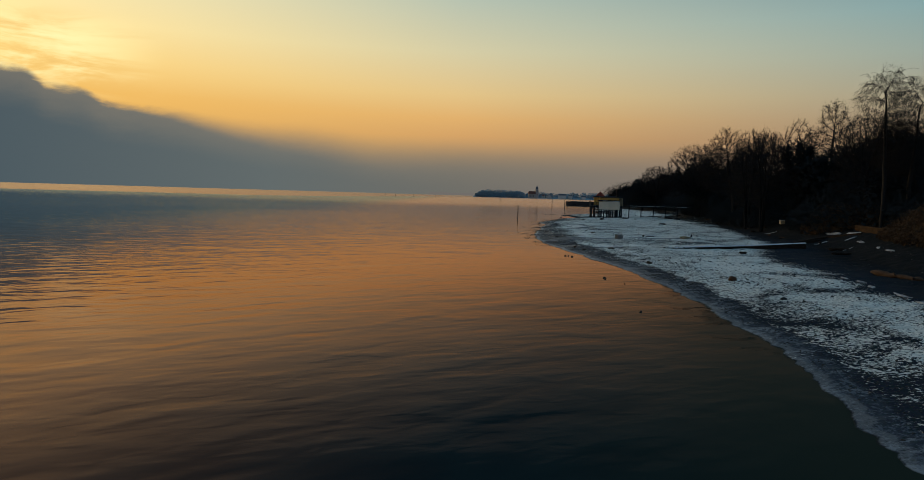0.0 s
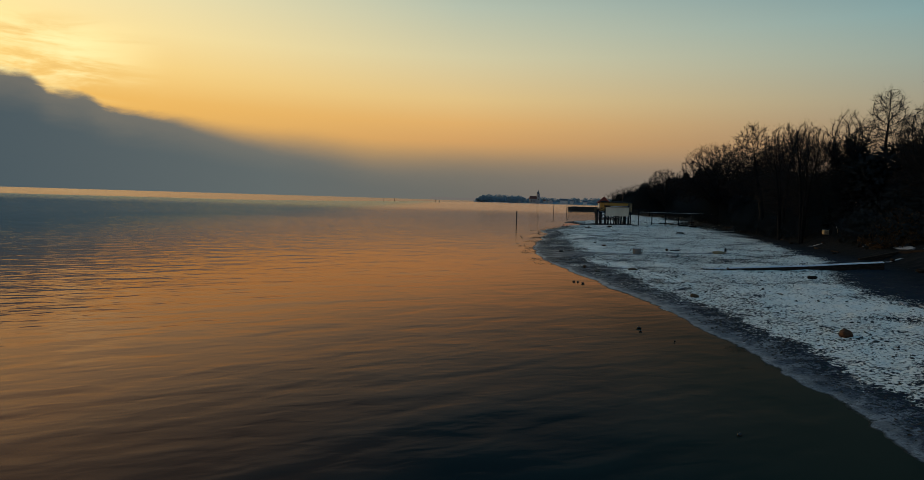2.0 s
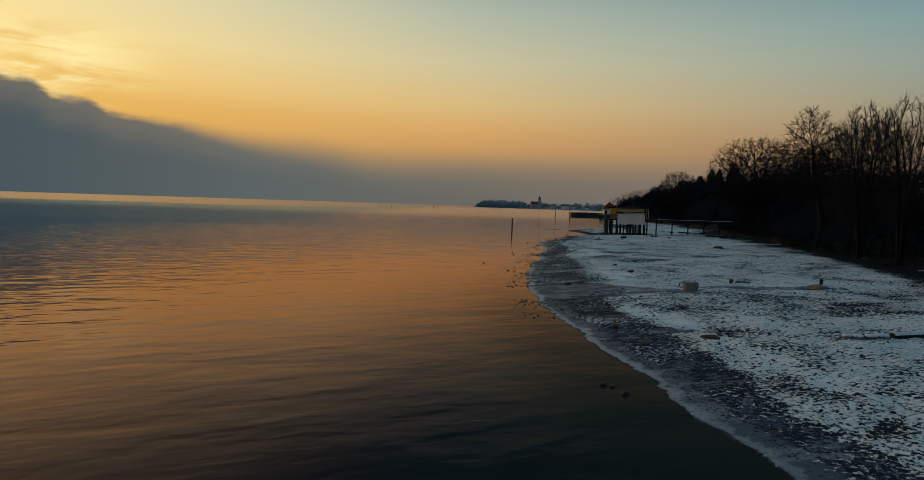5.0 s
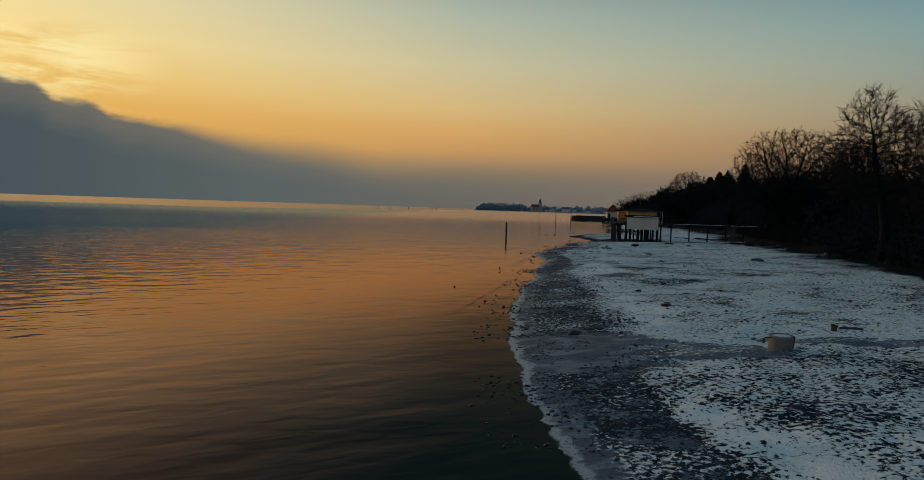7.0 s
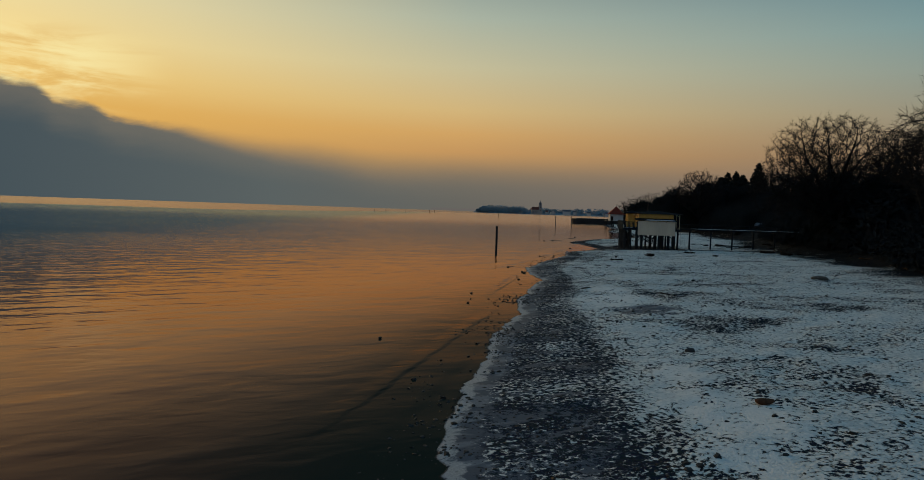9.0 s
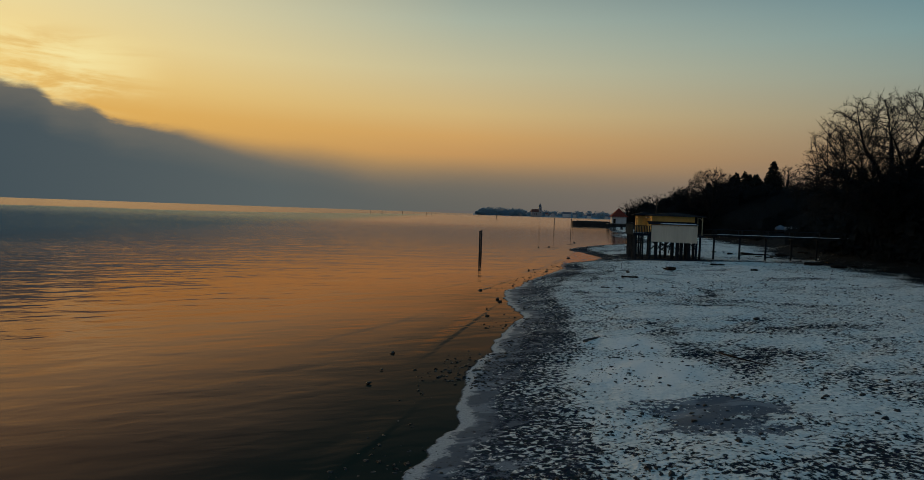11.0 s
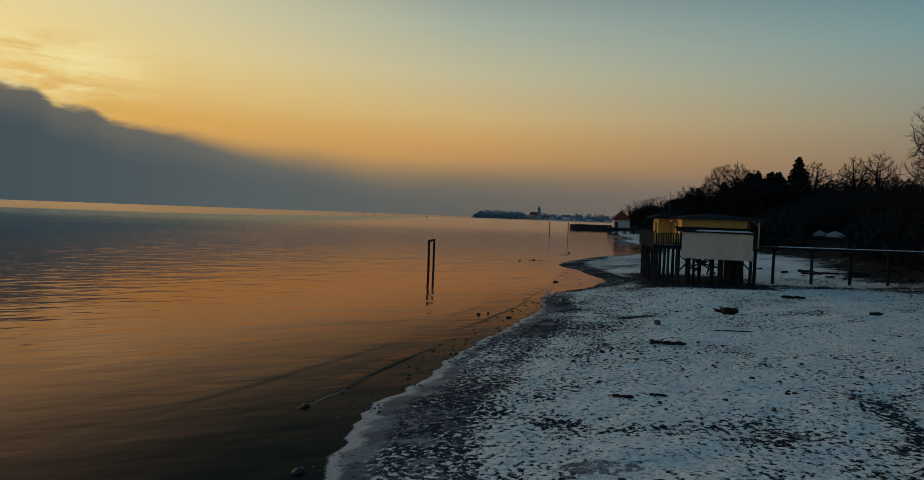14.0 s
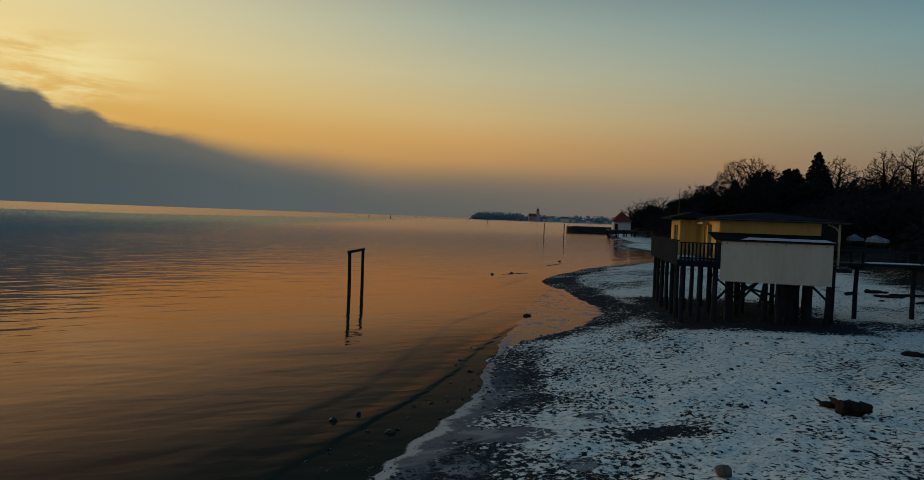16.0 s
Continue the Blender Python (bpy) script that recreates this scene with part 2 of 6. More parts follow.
    relief = n.math("ADD", n.math("MULTIPLY", snow, 0.6), n.math("ADD", n.math("MULTIPLY", fine, 0.4), n.math("ADD", n.math("MULTIPLY", grit, 0.25), n.math("MULTIPLY", pebbles, -0.35))))
    n.put(s.inputs["Normal"], n.bump(relief, n.math("SUBTRACT", 0.95, n.math("MULTIPLY", smooth, 0.8)), 0.06))


def water_build(n, s):
    """Dark water under a glossy surface, stirred by swell, ripples and patches of breeze."""
    at = n.node("ShaderNodeNewGeometry").outputs["Position"]
    part_xyz = n.node("ShaderNodeSeparateXYZ")
    n.put(part_xyz.inputs[0], at)
    swell = n.noise(n.scaled(at, 0.36, 0.80, 0.0, 0.55), 0.8, 1.0, 0.35, 0.4)
    ripple = n.noise(n.scaled(at, 0.55, 1.1, 0.0, 0.45), 1.6, 1.3, 0.4, 0.4)
    fine = n.noise(n.scaled(at, 0.6, 1.3, 0.0, 0.15), 4.0, 1.0, 0.5)
    patch = n.noise(n.scaled(at, 0.7, 1.0, 0.0), 0.012, 3.0, 0.5, 0.8)
    off_shore = n.span(part_xyz.outputs[0], 5.0, -40.0)
    breeze = n.math("MULTIPLY", n.span(patch, 0.38, 0.6), off_shore)
    limit = n.math("ADD", n.span(part_xyz.outputs[0], -900.0, -160.0, 380.0, 600.0, smooth=False), n.span(part_xyz.outputs[0], -190.0, -20.0, 0.0, 900.0))
    far = n.span(n.math("SUBTRACT", part_xyz.outputs[1], n.math("ADD", limit, n.math("MULTIPLY", patch, 90.0))), -45.0, 25.0)
    waves = n.math("ADD", n.math("MULTIPLY", swell, n.span(part_xyz.outputs[0], 16.0, -22.0, 0.62, 1.0)), n.math("ADD", n.math("MULTIPLY", ripple, n.math("ADD", 0.21, n.math("MULTIPLY", breeze, 0.46))), n.math("MULTIPLY", fine, n.math("ADD", 0.018, n.math("MULTIPLY", breeze, 0.035)))))
    bumped = n.bump(waves, n.math("SUBTRACT", 0.6, n.math("MULTIPLY", far, 0.5)), 0.085)
    for label, wide, tall in (("a", 1.0, 0.046), ("b", 2.2, 0.034)):
        d = n.math("ADD", n.attribute("crest_" + label), n.math("MULTIPLY", n.math("SUBTRACT", ripple, 0.5), 0.25))
        crest = n.math("MULTIPLY", n.attribute("lift_" + label), n.math("MINIMUM", n.span(d, 0.26 * wide, -0.02), n.span(d, -0.9 * wide, -0.04)))
        bumped = n.bump(crest, 1.0, tall, bumped)
    lean = n.node("ShaderNodeCombineXYZ")
    n.put(lean.inputs[1], n.math("MULTIPLY", far, -0.085))
    tilt = n.node("ShaderNodeVectorMath")
    n.put(tilt.inputs[0], bumped)
    n.put(tilt.inputs[1], lean.outputs[0])
    bumped = tilt.outputs[0]
    offing = n.attribute("offing")
    body = n.node("ShaderNodeBsdfDiffuse")
    deep = n.mix(n.span(swell, 0.3, 0.7), (0.009, 0.022, 0.027, 1), (0.014, 0.030, 0.034, 1))
    n.put(body.inputs[0], n.mix(n.span(offing, -10.0, -1.0), deep, (0.024, 0.036, 0.029, 1)))
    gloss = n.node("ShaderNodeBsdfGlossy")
    # Far to the west, cooler gloss paints in the cloud bank's reflection
    cloud_tint = n.math("MULTIPLY", n.span(part_xyz.outputs[0], -24.0, -72.0), n.math("SUBTRACT", 1.0, far))
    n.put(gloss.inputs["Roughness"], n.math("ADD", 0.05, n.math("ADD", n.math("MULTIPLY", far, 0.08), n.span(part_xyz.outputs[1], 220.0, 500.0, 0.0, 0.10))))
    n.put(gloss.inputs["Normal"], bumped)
    edge_on = n.node("ShaderNodeFresnel")
    edge_on.inputs[0].default_value = 1.24
    n.put(edge_on.inputs[1], bumped)
    # Warm gloss colour paints the sunset's orange into the reflections
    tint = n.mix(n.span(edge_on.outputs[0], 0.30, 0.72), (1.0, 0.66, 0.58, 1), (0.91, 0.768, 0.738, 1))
    n.put(gloss.inputs["Color"], n.mix(cloud_tint, tint, (0.60, 0.69, 0.76, 1)))
    both = n.node("ShaderNodeMixShader")
    # Gloss weakened by place, inshore and southward, to paint reflections darker there
    south = n.span(part_xyz.outputs[1], 85.0, 40.0)
    clear = n.math("MULTIPLY", n.math("ADD", n.span(offing, -14.0, -2.0), n.span(offing, -6.0, -0.5)), 0.5)
    clear = n.math("ADD", clear, n.math("MULTIPLY", south, n.span(offing, -26.0, -8.0, 0.0, 0.5)))
    n.put(both.inputs[0], n.math("POWER", edge_on.outputs[0], n.math("ADD", 1.08, n.math("MULTIPLY", clear, n.span(edge_on.outputs[0], 0.62, 0.25)))))
    n.put(both.inputs[1], body.outputs[0])
    n.put(both.inputs[2], gloss.outputs[0])
    n.put([k for k in n.tree.nodes if k.type == "OUTPUT_MATERIAL"][0].inputs[0], both.outputs[0])


def shore_ice_build(n, s):
    """Thin wet ice with paler frozen patches and a white outer edge."""
    at = n.scaled(n.node("ShaderNodeNewGeometry").outputs["Position"], 1.0, 0.7, 0.0, 0.3)
    mid, fine = n.noise(at, 0.9, 4.0, 0.55, 1.2), n.noise(at, 5.0, 4.0, 0.6)
    rim = n.span(n.math("ADD", n.attribute("inward"), n.math("MULTIPLY", n.math("SUBTRACT", mid, 0.5), 0.8)), 0.55, 0.30)
    rim = n.math("MULTIPLY", rim, n.attribute("rim"))
    pale = n.math("MAXIMUM", rim, n.math("MULTIPLY", n.span(n.math("ADD", mid, n.math("MULTIPLY", n.math("SUBTRACT", fine, 0.5), 0.3)), 0.535, 0.60), 0.85))
    c = n.mix(n.span(mid, 0.36, 0.44), (0.022, 0.024, 0.026, 1), (0.060, 0.058, 0.058, 1))
    body = n.node("ShaderNodeBsdfDiffuse")
    n.put(body.inputs[0], n.mix(pale, c, n.mix(n.span(fine, 0.3, 0.7), (0.20, 0.21, 0.225, 1), (0.40, 0.415, 0.43, 1))))
    gloss = n.node("ShaderNodeBsdfGlossy")
    # Reflected sunset colour is painted in by this warm gloss tint
    gloss.inputs["Color"].default_value = (0.95, 0.66, 0.60, 1)
    gloss.inputs["Roughness"].default_value = 0.12
    relief = n.bump(n.math("ADD", mid, n.math("MULTIPLY", fine, 0.2)), 0.12, 0.03)
    n.put(gloss.inputs["Normal"], relief)
    edge_on = n.node("ShaderNodeFresnel")
    edge_on.inputs[0].default_value = 1.24
    both = n.node("ShaderNodeMixShader")
    n.put(both.inputs[0], n.math("MULTIPLY", n.math("POWER", edge_on.outputs[0], 1.3), n.math("SUBTRACT", 1.0, n.math("MULTIPLY", pale, 0.8))))
    n.put(both.inputs[1], body.outputs[0])
    n.put(both.inputs[2], gloss.outputs[0])
    n.put([k for k in n.tree.nodes if k.type == "OUTPUT_MATERIAL"][0].inputs[0], both.outputs[0])


BEACH = material("snowy_gravel_beach", beach_build)
WATER = material("lake_water", water_build)
SHORE_ICE = material("wet_shore_ice", shore_ice_build)
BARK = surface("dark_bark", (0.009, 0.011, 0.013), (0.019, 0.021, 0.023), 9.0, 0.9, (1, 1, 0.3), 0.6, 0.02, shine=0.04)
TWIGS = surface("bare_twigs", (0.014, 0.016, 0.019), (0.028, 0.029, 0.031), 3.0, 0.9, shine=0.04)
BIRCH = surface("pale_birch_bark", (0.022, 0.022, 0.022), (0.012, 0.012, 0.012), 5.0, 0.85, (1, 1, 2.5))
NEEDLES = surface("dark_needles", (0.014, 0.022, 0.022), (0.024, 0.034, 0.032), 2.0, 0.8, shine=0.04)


def scrub_build(n, s):
    """Tangled evergreen scrub: soft light over the whole mass rather than leaf by leaf."""
    at = n.node("ShaderNodeNewGeometry").outputs["Position"]
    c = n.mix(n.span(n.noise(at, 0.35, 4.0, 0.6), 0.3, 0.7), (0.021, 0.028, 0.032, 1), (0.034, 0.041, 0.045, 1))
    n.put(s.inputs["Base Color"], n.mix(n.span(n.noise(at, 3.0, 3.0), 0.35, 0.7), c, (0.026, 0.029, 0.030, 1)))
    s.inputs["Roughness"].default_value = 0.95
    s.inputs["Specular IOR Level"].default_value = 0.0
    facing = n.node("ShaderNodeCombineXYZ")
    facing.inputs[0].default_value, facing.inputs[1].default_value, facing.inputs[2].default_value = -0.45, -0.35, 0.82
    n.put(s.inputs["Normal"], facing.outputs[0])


UNDERGROWTH = material("evergreen_undergrowth", scrub_build)
REED = surface("dead_reed", (0.045, 0.028, 0.016), (0.085, 0.055, 0.03), 3.0, 0.9)
PILE = surface("weathered_pile_timber", (0.018, 0.024, 0.031), (0.040, 0.048, 0.058), 7.0, 0.85, (1, 1, 0.2), 0.7, 0.02, shine=0.04)
DECKWOOD = surface("grey_deck_boards", (0.060, 0.055, 0.050), (0.11, 0.10, 0.09), 6.0, 0.8, (0.25, 1, 1), 0.5, 0.01)
YELLOW = surface("yellow_painted_boards", (0.76, 0.46, 0.11), (0.81, 0.53, 0.14), 5.0, 0.65, (1, 1, 0.15), 0.3, 0.006, grime=0.2)
PALE = surface("pale_corrugated_sheet", (0.70, 0.60, 0.46), (0.76, 0.66, 0.52), 4.0, 0.55, (1, 1, 0.15), 0.2, 0.004, grime=0.15)
ROOFING = surface("dark_roof_felt", (0.006, 0.010, 0.015), (0.012, 0.018, 0.025), 8.0, 0.85, bump=0.5, shine=0.04)
FENCE = surface("dark_stained_fence", (0.010, 0.020, 0.031), (0.019, 0.032, 0.046), 6.0, 0.9, (1, 1, 0.2), 0.4, 0.01, shine=0.04)
SNOW = surface("settled_snow", (0.70, 0.74, 0.80), (0.84, 0.86, 0.88), 6.0, 0.85, bump=0.5, depth=0.02, grime=0.06)
OLDSNOW = surface("dirty_old_snow", (0.24, 0.26, 0.29), (0.48, 0.50, 0.52), 5.0, 0.85, bump=0.5, depth=0.02, grime=0.4)
# Cover colour is lowered to carry the shade of the trees above
SHEET = surface("shaded_snowy_tarpaulin", (0.16, 0.19, 0.23), (0.34, 0.37, 0.42), 2.5, 0.85, bump=0.5, depth=0.02, grime=0.3)
GLASS = surface("dark_window_glass", (0.020, 0.014, 0.008), (0.03, 0.022, 0.012), 2.0, 0.22, bump=0.0)
TRIM = surface("cream_painted_timber", (0.50, 0.42, 0.26), (0.60, 0.52, 0.34), 5.0, 0.6)
STONE = surface("grey_shore_stone", (0.085, 0.078, 0.070), (0.19, 0.175, 0.155), 7.0, 0.8, bump=0.8, depth=0.03)
PALESTONE = surface("yellowish_pale_stone", (0.24, 0.19, 0.11), (0.36, 0.30, 0.20), 5.0, 0.85, bump=0.7, depth=0.02)
DARKSTONE = surface("dark_wet_stone", (0.012, 0.012, 0.012), (0.034, 0.032, 0.030), 9.0, 0.6, bump=0.8, depth=0.02, shine=0.04)
TANSTONE = surface("tan_stone", (0.070, 0.048, 0.031), (0.13, 0.092, 0.06), 6.0, 0.8, bump=0.7, depth=0.02)
RUST = surface("rust_brown_stone", (0.060, 0.028, 0.015), (0.11, 0.055, 0.030), 7.0, 0.85, bump=0.7, depth=0.02)
OLDLOG = surface("sodden_brown_log", (0.060, 0.042, 0.032), (0.105, 0.076, 0.058), 6.0, 0.9, (0.25, 1, 1), 0.8, 0.02, shine=0.04)
DRIFT = surface("wet_driftwood", (0.022, 0.017, 0.014), (0.055, 0.042, 0.033), 8.0, 0.85, (0.25, 1, 1), 0.8, 0.02, shine=0.04)
WALLSTONE = surface("brown_bank_stone", (0.036, 0.024, 0.015), (0.075, 0.050, 0.030), 4.0, 0.9, bump=0.7, depth=0.03, shine=0.05)
CONCRETE = surface("weathered_concrete", (0.20, 0.185, 0.17), (0.29, 0.275, 0.25), 9.0, 0.85, bump=0.5)
IRON = surface("dark_iron", (0.035, 0.030, 0.028), (0.075, 0.055, 0.045), 12.0, 0.6, metal=0.4)
REDROOF = surface("red_tile_roof", (0.20, 0.034, 0.020), (0.27, 0.050, 0.028), 3.0, 0.8)
# Far tile red is muted: haze painted into the colour
HAZED_TILE = surface("hazed_roof_tile", (0.16, 0.066, 0.05), (0.20, 0.09, 0.07), 1.0, 0.85)
LIMEWASH = surface("limewashed_wall", (0.62, 0.60, 0.57), (0.72, 0.70, 0.66), 0.6, 0.85, grime=0.15)
# Village roof and church wall tones have haze mixed in to lower contrast
HAZED_ROOF = surface("hazed_grey_roof", (0.10, 0.12, 0.15), (0.15, 0.17, 0.20), 1.0, 0.85)
HAZED_WALL = surface("hazed_rendered_wall", (0.42, 0.38, 0.36), (0.52, 0.48, 0.45), 0.6, 0.85, grime=0.2)
WHITEWALL = surface("white_rendered_wall", (0.70, 0.70, 0.70), (0.80, 0.80, 0.79), 1.0, 0.8, grime=0.15)
# Pale blue base colour paints distance haze into the woods
HAZED_WOOD = surface("hazed_far_woodland", (0.20, 0.33, 0.42), (0.27, 0.41, 0.50), 0.3, 0.9)
QUAYWALL = surface("dark_quay_stone", (0.035, 0.033, 0.032), (0.075, 0.07, 0.066), 1.2, 0.85)


# ---- land and lake ----
TABLE = np.random.RandomState(5).rand(256, 256)


def lattice(x, y):
    """Smooth value noise from 0 to 1 on a unit lattice."""
    i, j = np.floor(x).astype(int), np.floor(y).astype(int)
    u, v = x - i, y - j
    u, v = u * u * (3 - 2 * u), v * v * (3 - 2 * v)
    a, b = TABLE[i & 255, j & 255], TABLE[(i + 1) & 255, j & 255]
    c, d = TABLE[i & 255, (j + 1) & 255], TABLE[(i + 1) & 255, (j + 1) & 255]
    return (a * (1 - u) + b * u) * (1 - v) + (c * (1 - u) + d * u) * v


def rough(x, y, scale, octaves=3):
    total, size = 0.0, 1.0
    for k in range(octaves):
        total = total + size * (lattice(x * scale * 2 ** k + 17.3 * k, y * scale * 2 ** k + 9.1 * k) - 0.5)
        size *= 0.5
    return total


SHORE_Y = [-3000, -60, 0, 14, 19, 26, 32, 39, 45, 51, 54, 61, 66, 72, 81, 87, 94, 98, 103, 111, 119, 132, 141, 146, 149, 153, 156.5, 159, 164, 168, 171, 173.5, 176, 181, 185, 189, 196, 200, 206, 215, 222, 235, 245, 254, 262, 276, 292, 312, 327, 346, 380, 403, 450, 563, 750, 1100, 1800, 4800]
SHORE_X = [-40, -2, 7.5, 10.6, 11.6, 13.2, 13.7, 14.4, 14.5, 14.2, 14.4, 13.7, 13.1, 12.4, 11.5, 11.2, 11.3, 11.7, 12.3, 13.4, 15.0, 17.0, 19.2, 18.7, 18.8, 19.2, 20.7, 21.0, 22.5, 24.3, 25.3, 26.2, 27.3, 27.7, 28.9, 32.3, 35.3, 35.6, 34.9, 34.0, 35.8, 41.6, 48.5, 55.5, 59.5, 63.0, 63.5, 63.0, 67.0, 74.5, 79.0, 83.0, 92, 116, 168, 330, 620, 1500]
BANK_Y = [-3000, -60, 20, 48, 80, 115, 140, 160, 195, 206, 240, 300, 410, 560, 800, 1800, 4800]
BANK_X = [40, 30, 31, 37, 47, 55, 60.5, 63.5, 67, 70, 82, 92, 101, 128, 200, 680, 1560]


def shore_x(y):
    y = np.asarray(y, float)
    fade = np.clip((500 - np.abs(y)) / 200, 0, 1)
    return np.interp(y, SHORE_Y, SHORE_X) + fade * (0.55 * rough(y, y * 0 + 3.3, 0.35, 4) + 0.25 * rough(y, y * 0 + 8.1, 2.0, 3))


def bank_x(y):
    y = np.asarray(y, float)
    return np.interp(y, BANK_Y, BANK_X) + 2.0 * rough(y, y * 0 + 1.7, 0.08, 3) * (np.abs(y) < 900)


HUT = (40.78, 190.5, 0.55, -9.0)       # place of the stilt hut's front left corner, its ground and its turn


def land_z(x, y):
    """Height of the ground: lake bed, beach, bank and the gardens behind it."""
    x, y = np.asarray(x, float), np.asarray(y, float)
    d, b = x - shore_x(y), bank_x(y) - x
    z = np.where(d < 0, np.maximum(0.07 * d, -0.45 + 0.015 * np.maximum(d + 6.4, -80)), np.minimum(0.055 * d, 0.42 + 0.012 * (d - 7.6)))
    z = np.where(d >= 0, z + 0.03 * np.clip(d / 0.4, 0, 1), z)
    t = np.clip((2.0 - b) / 7.0, 0, 1)
    z = np.where(d > 0, np.minimum(z, 0.95) * (1 - t) + t * 3.0, z)
    z = z + np.clip((-b - 6) / 120, 0, 1) * 5.0
    lively = np.clip(d / 3, 0, 1) * np.clip((420 - y) / 100, 0, 1)
    z = z + lively * (0.14 * rough(x, y, 0.22, 3) + 0.10 * rough(x + 40, y, 1.3, 3) * np.clip(d / 5, 0.35, 1))
    return np.where(d > 0, np.maximum(z, 0.025), z)


def grounded(x, y):
    return float(land_z(x, y))


def spaced(*stretches):
    """Coordinates from stretches (start, end, step)."""
    out = []
    for a, b, step in stretches:
        out += list(np.arange(a, b, step))
    return np.array(out)


def grown(start, end, step, factor):
    out, at = [], start
    while (at < end) if step > 0 else (at > end):
        out.append(at)
        at += step
        step *= factor
    return out + [end]


def sheet(name, xs, ys, zs, mat):
    """A mesh from a grid of points."""
    rows, cols = xs.shape
    at = np.stack([xs, ys, zs], -1).reshape(-1, 3)
    i = np.arange(rows * cols).reshape(rows, cols)
    quads = np.stack([i[:-1, :-1], i[:-1, 1:], i[1:, 1:], i[1:, :-1]], -1).reshape(-1, 4)
    me = bpy.data.meshes.new(name)
    me.from_pydata(at.tolist(), [], quads.tolist())
    me.polygons.foreach_set("use_smooth", [True] * len(me.polygons))
    me.materials.append(mat)
    return new(name, me)


def attribute(ob, name, values):
    a = ob.data.attributes.new(name, "FLOAT", "POINT")
    a.data.foreach_set("value", np.asarray(values, np.float32).ravel())


off = np.array(grown(-5.0, -4400, -0.6, 1.35)[::-1][:-1] + list(spaced((-5, -0.8, 0.3), (-0.8, 2.2, 0.12), (2.2, 16, 0.24), (16, 30, 0.35), (30, 60, 0.8))) + grown(60, 3300, 2.0, 1.3))
along = np.array(grown(5.0, -3000, -0.8, 1.5)[::-1][:-1] + list(spaced((5, 40, 0.26), (40, 190, 0.27), (190, 260, 0.5), (260, 420, 1.5))) + grown(420, 4700, 4.0, 1.22))
OFF, ALONG = np.meshgrid(off, along)
EAST = shore_x(ALONG) + OFF
HEIGHT = land_z(EAST, ALONG)
ground = tagged(sheet("ground", EAST, ALONG, HEIGHT, BEACH), "gravel beach with patchy snow, ice rim and muddy bank", "ground", kind="structure")
turn = radians(HUT[3])
HU = (EAST - HUT[0]) * math.cos(turn) + (ALONG - HUT[1]) * math.sin(turn)
HW = -(EAST - HUT[0]) * math.sin(turn) + (ALONG - HUT[1]) * math.cos(turn)
# Bare wet ground beneath the hut, which also paints its dark shadow
HUT_BARE_SHADE = 0.85 * np.clip((HU + 4.6) / 2.5, 0, 1) * np.clip((9.0 - HU) / 3.0, 0, 1) * np.clip((HW + 3.6) / 2.0, 0, 1) * np.clip((13 - HW) / 3, 0, 1)
STRIP = np.clip(1.6 - np.abs(ALONG - 190.6) / 1.6, 0, 1) * np.clip((EAST - 46) / 3, 0, 1) * 0.36
INNER = np.interp(ALONG, [30, 37, 42, 52, 63, 72, 83, 89, 106, 119, 130, 150, 170], [25.5, 26.7, 27.8, 29.4, 30.2, 34.0, 40.0, 42.0, 46.5, 50.5, 54.5, 60.0, 64.0])
MUD = np.clip((EAST - INNER) / 5 + 0.35, 0, 1) * np.clip((168 - ALONG) / 20, 0, 1) * 0.85
attribute(ground, "shore", OFF)
attribute(ground, "bank", bank_x(ALONG) - EAST)
attribute(ground, "strip", np.interp(ALONG, [10, 30, 36, 43, 50, 57, 66, 74, 84, 94, 106, 115, 122, 130, 138, 146, 153, 165, 175, 186, 196, 225, 300], [1.4, 1.6, 1.9, 2.4, 2.6, 2.7, 3.0, 4.2, 4.0, 4.8, 5.2, 5.0, 3.6, 4.0, 2.8, 3.4, 3.6, 3.3, 2.4, 2.2, 2.9, 3.3, 3.4]))


def patches(spots):
    """Soft ovals (x, y, half width, half depth, strength) on the beach, as a field from 0 to 1."""
    field = np.zeros_like(EAST)
    for x, y, a, b, k in spots:
        e = np.sqrt(((EAST - x) / a) ** 2 + ((ALONG - y) / b) ** 2)
        field = np.maximum(field, k * np.clip(1.5 - e, 0, 1))
    return field


# frozen pools, then drifts of smooth deep snow
POOLS = patches(((14.6, 91.0, 4.6, 3.4, 1.0), (19.8, 90.6, 3.2, 1.5, 1.0), (28.0, 92.8, 6.0, 0.9, 0.9), (16.2, 76.4, 1.0, 0.8, 0.7),
                 (22.6, 120.2, 1.8, 0.9, 0.9), (22.9, 121.9, 2.6, 1.1, 0.9), 
                 (24.9, 147.5, 1.1, 0.55, 0.9), (30.5, 172.3, 0.8, 0.5, 0.8), (29.1, 168.7, 0.7, 0.4, 0.8), (27.6, 170.8, 1.6, 0.7, 0.9)))
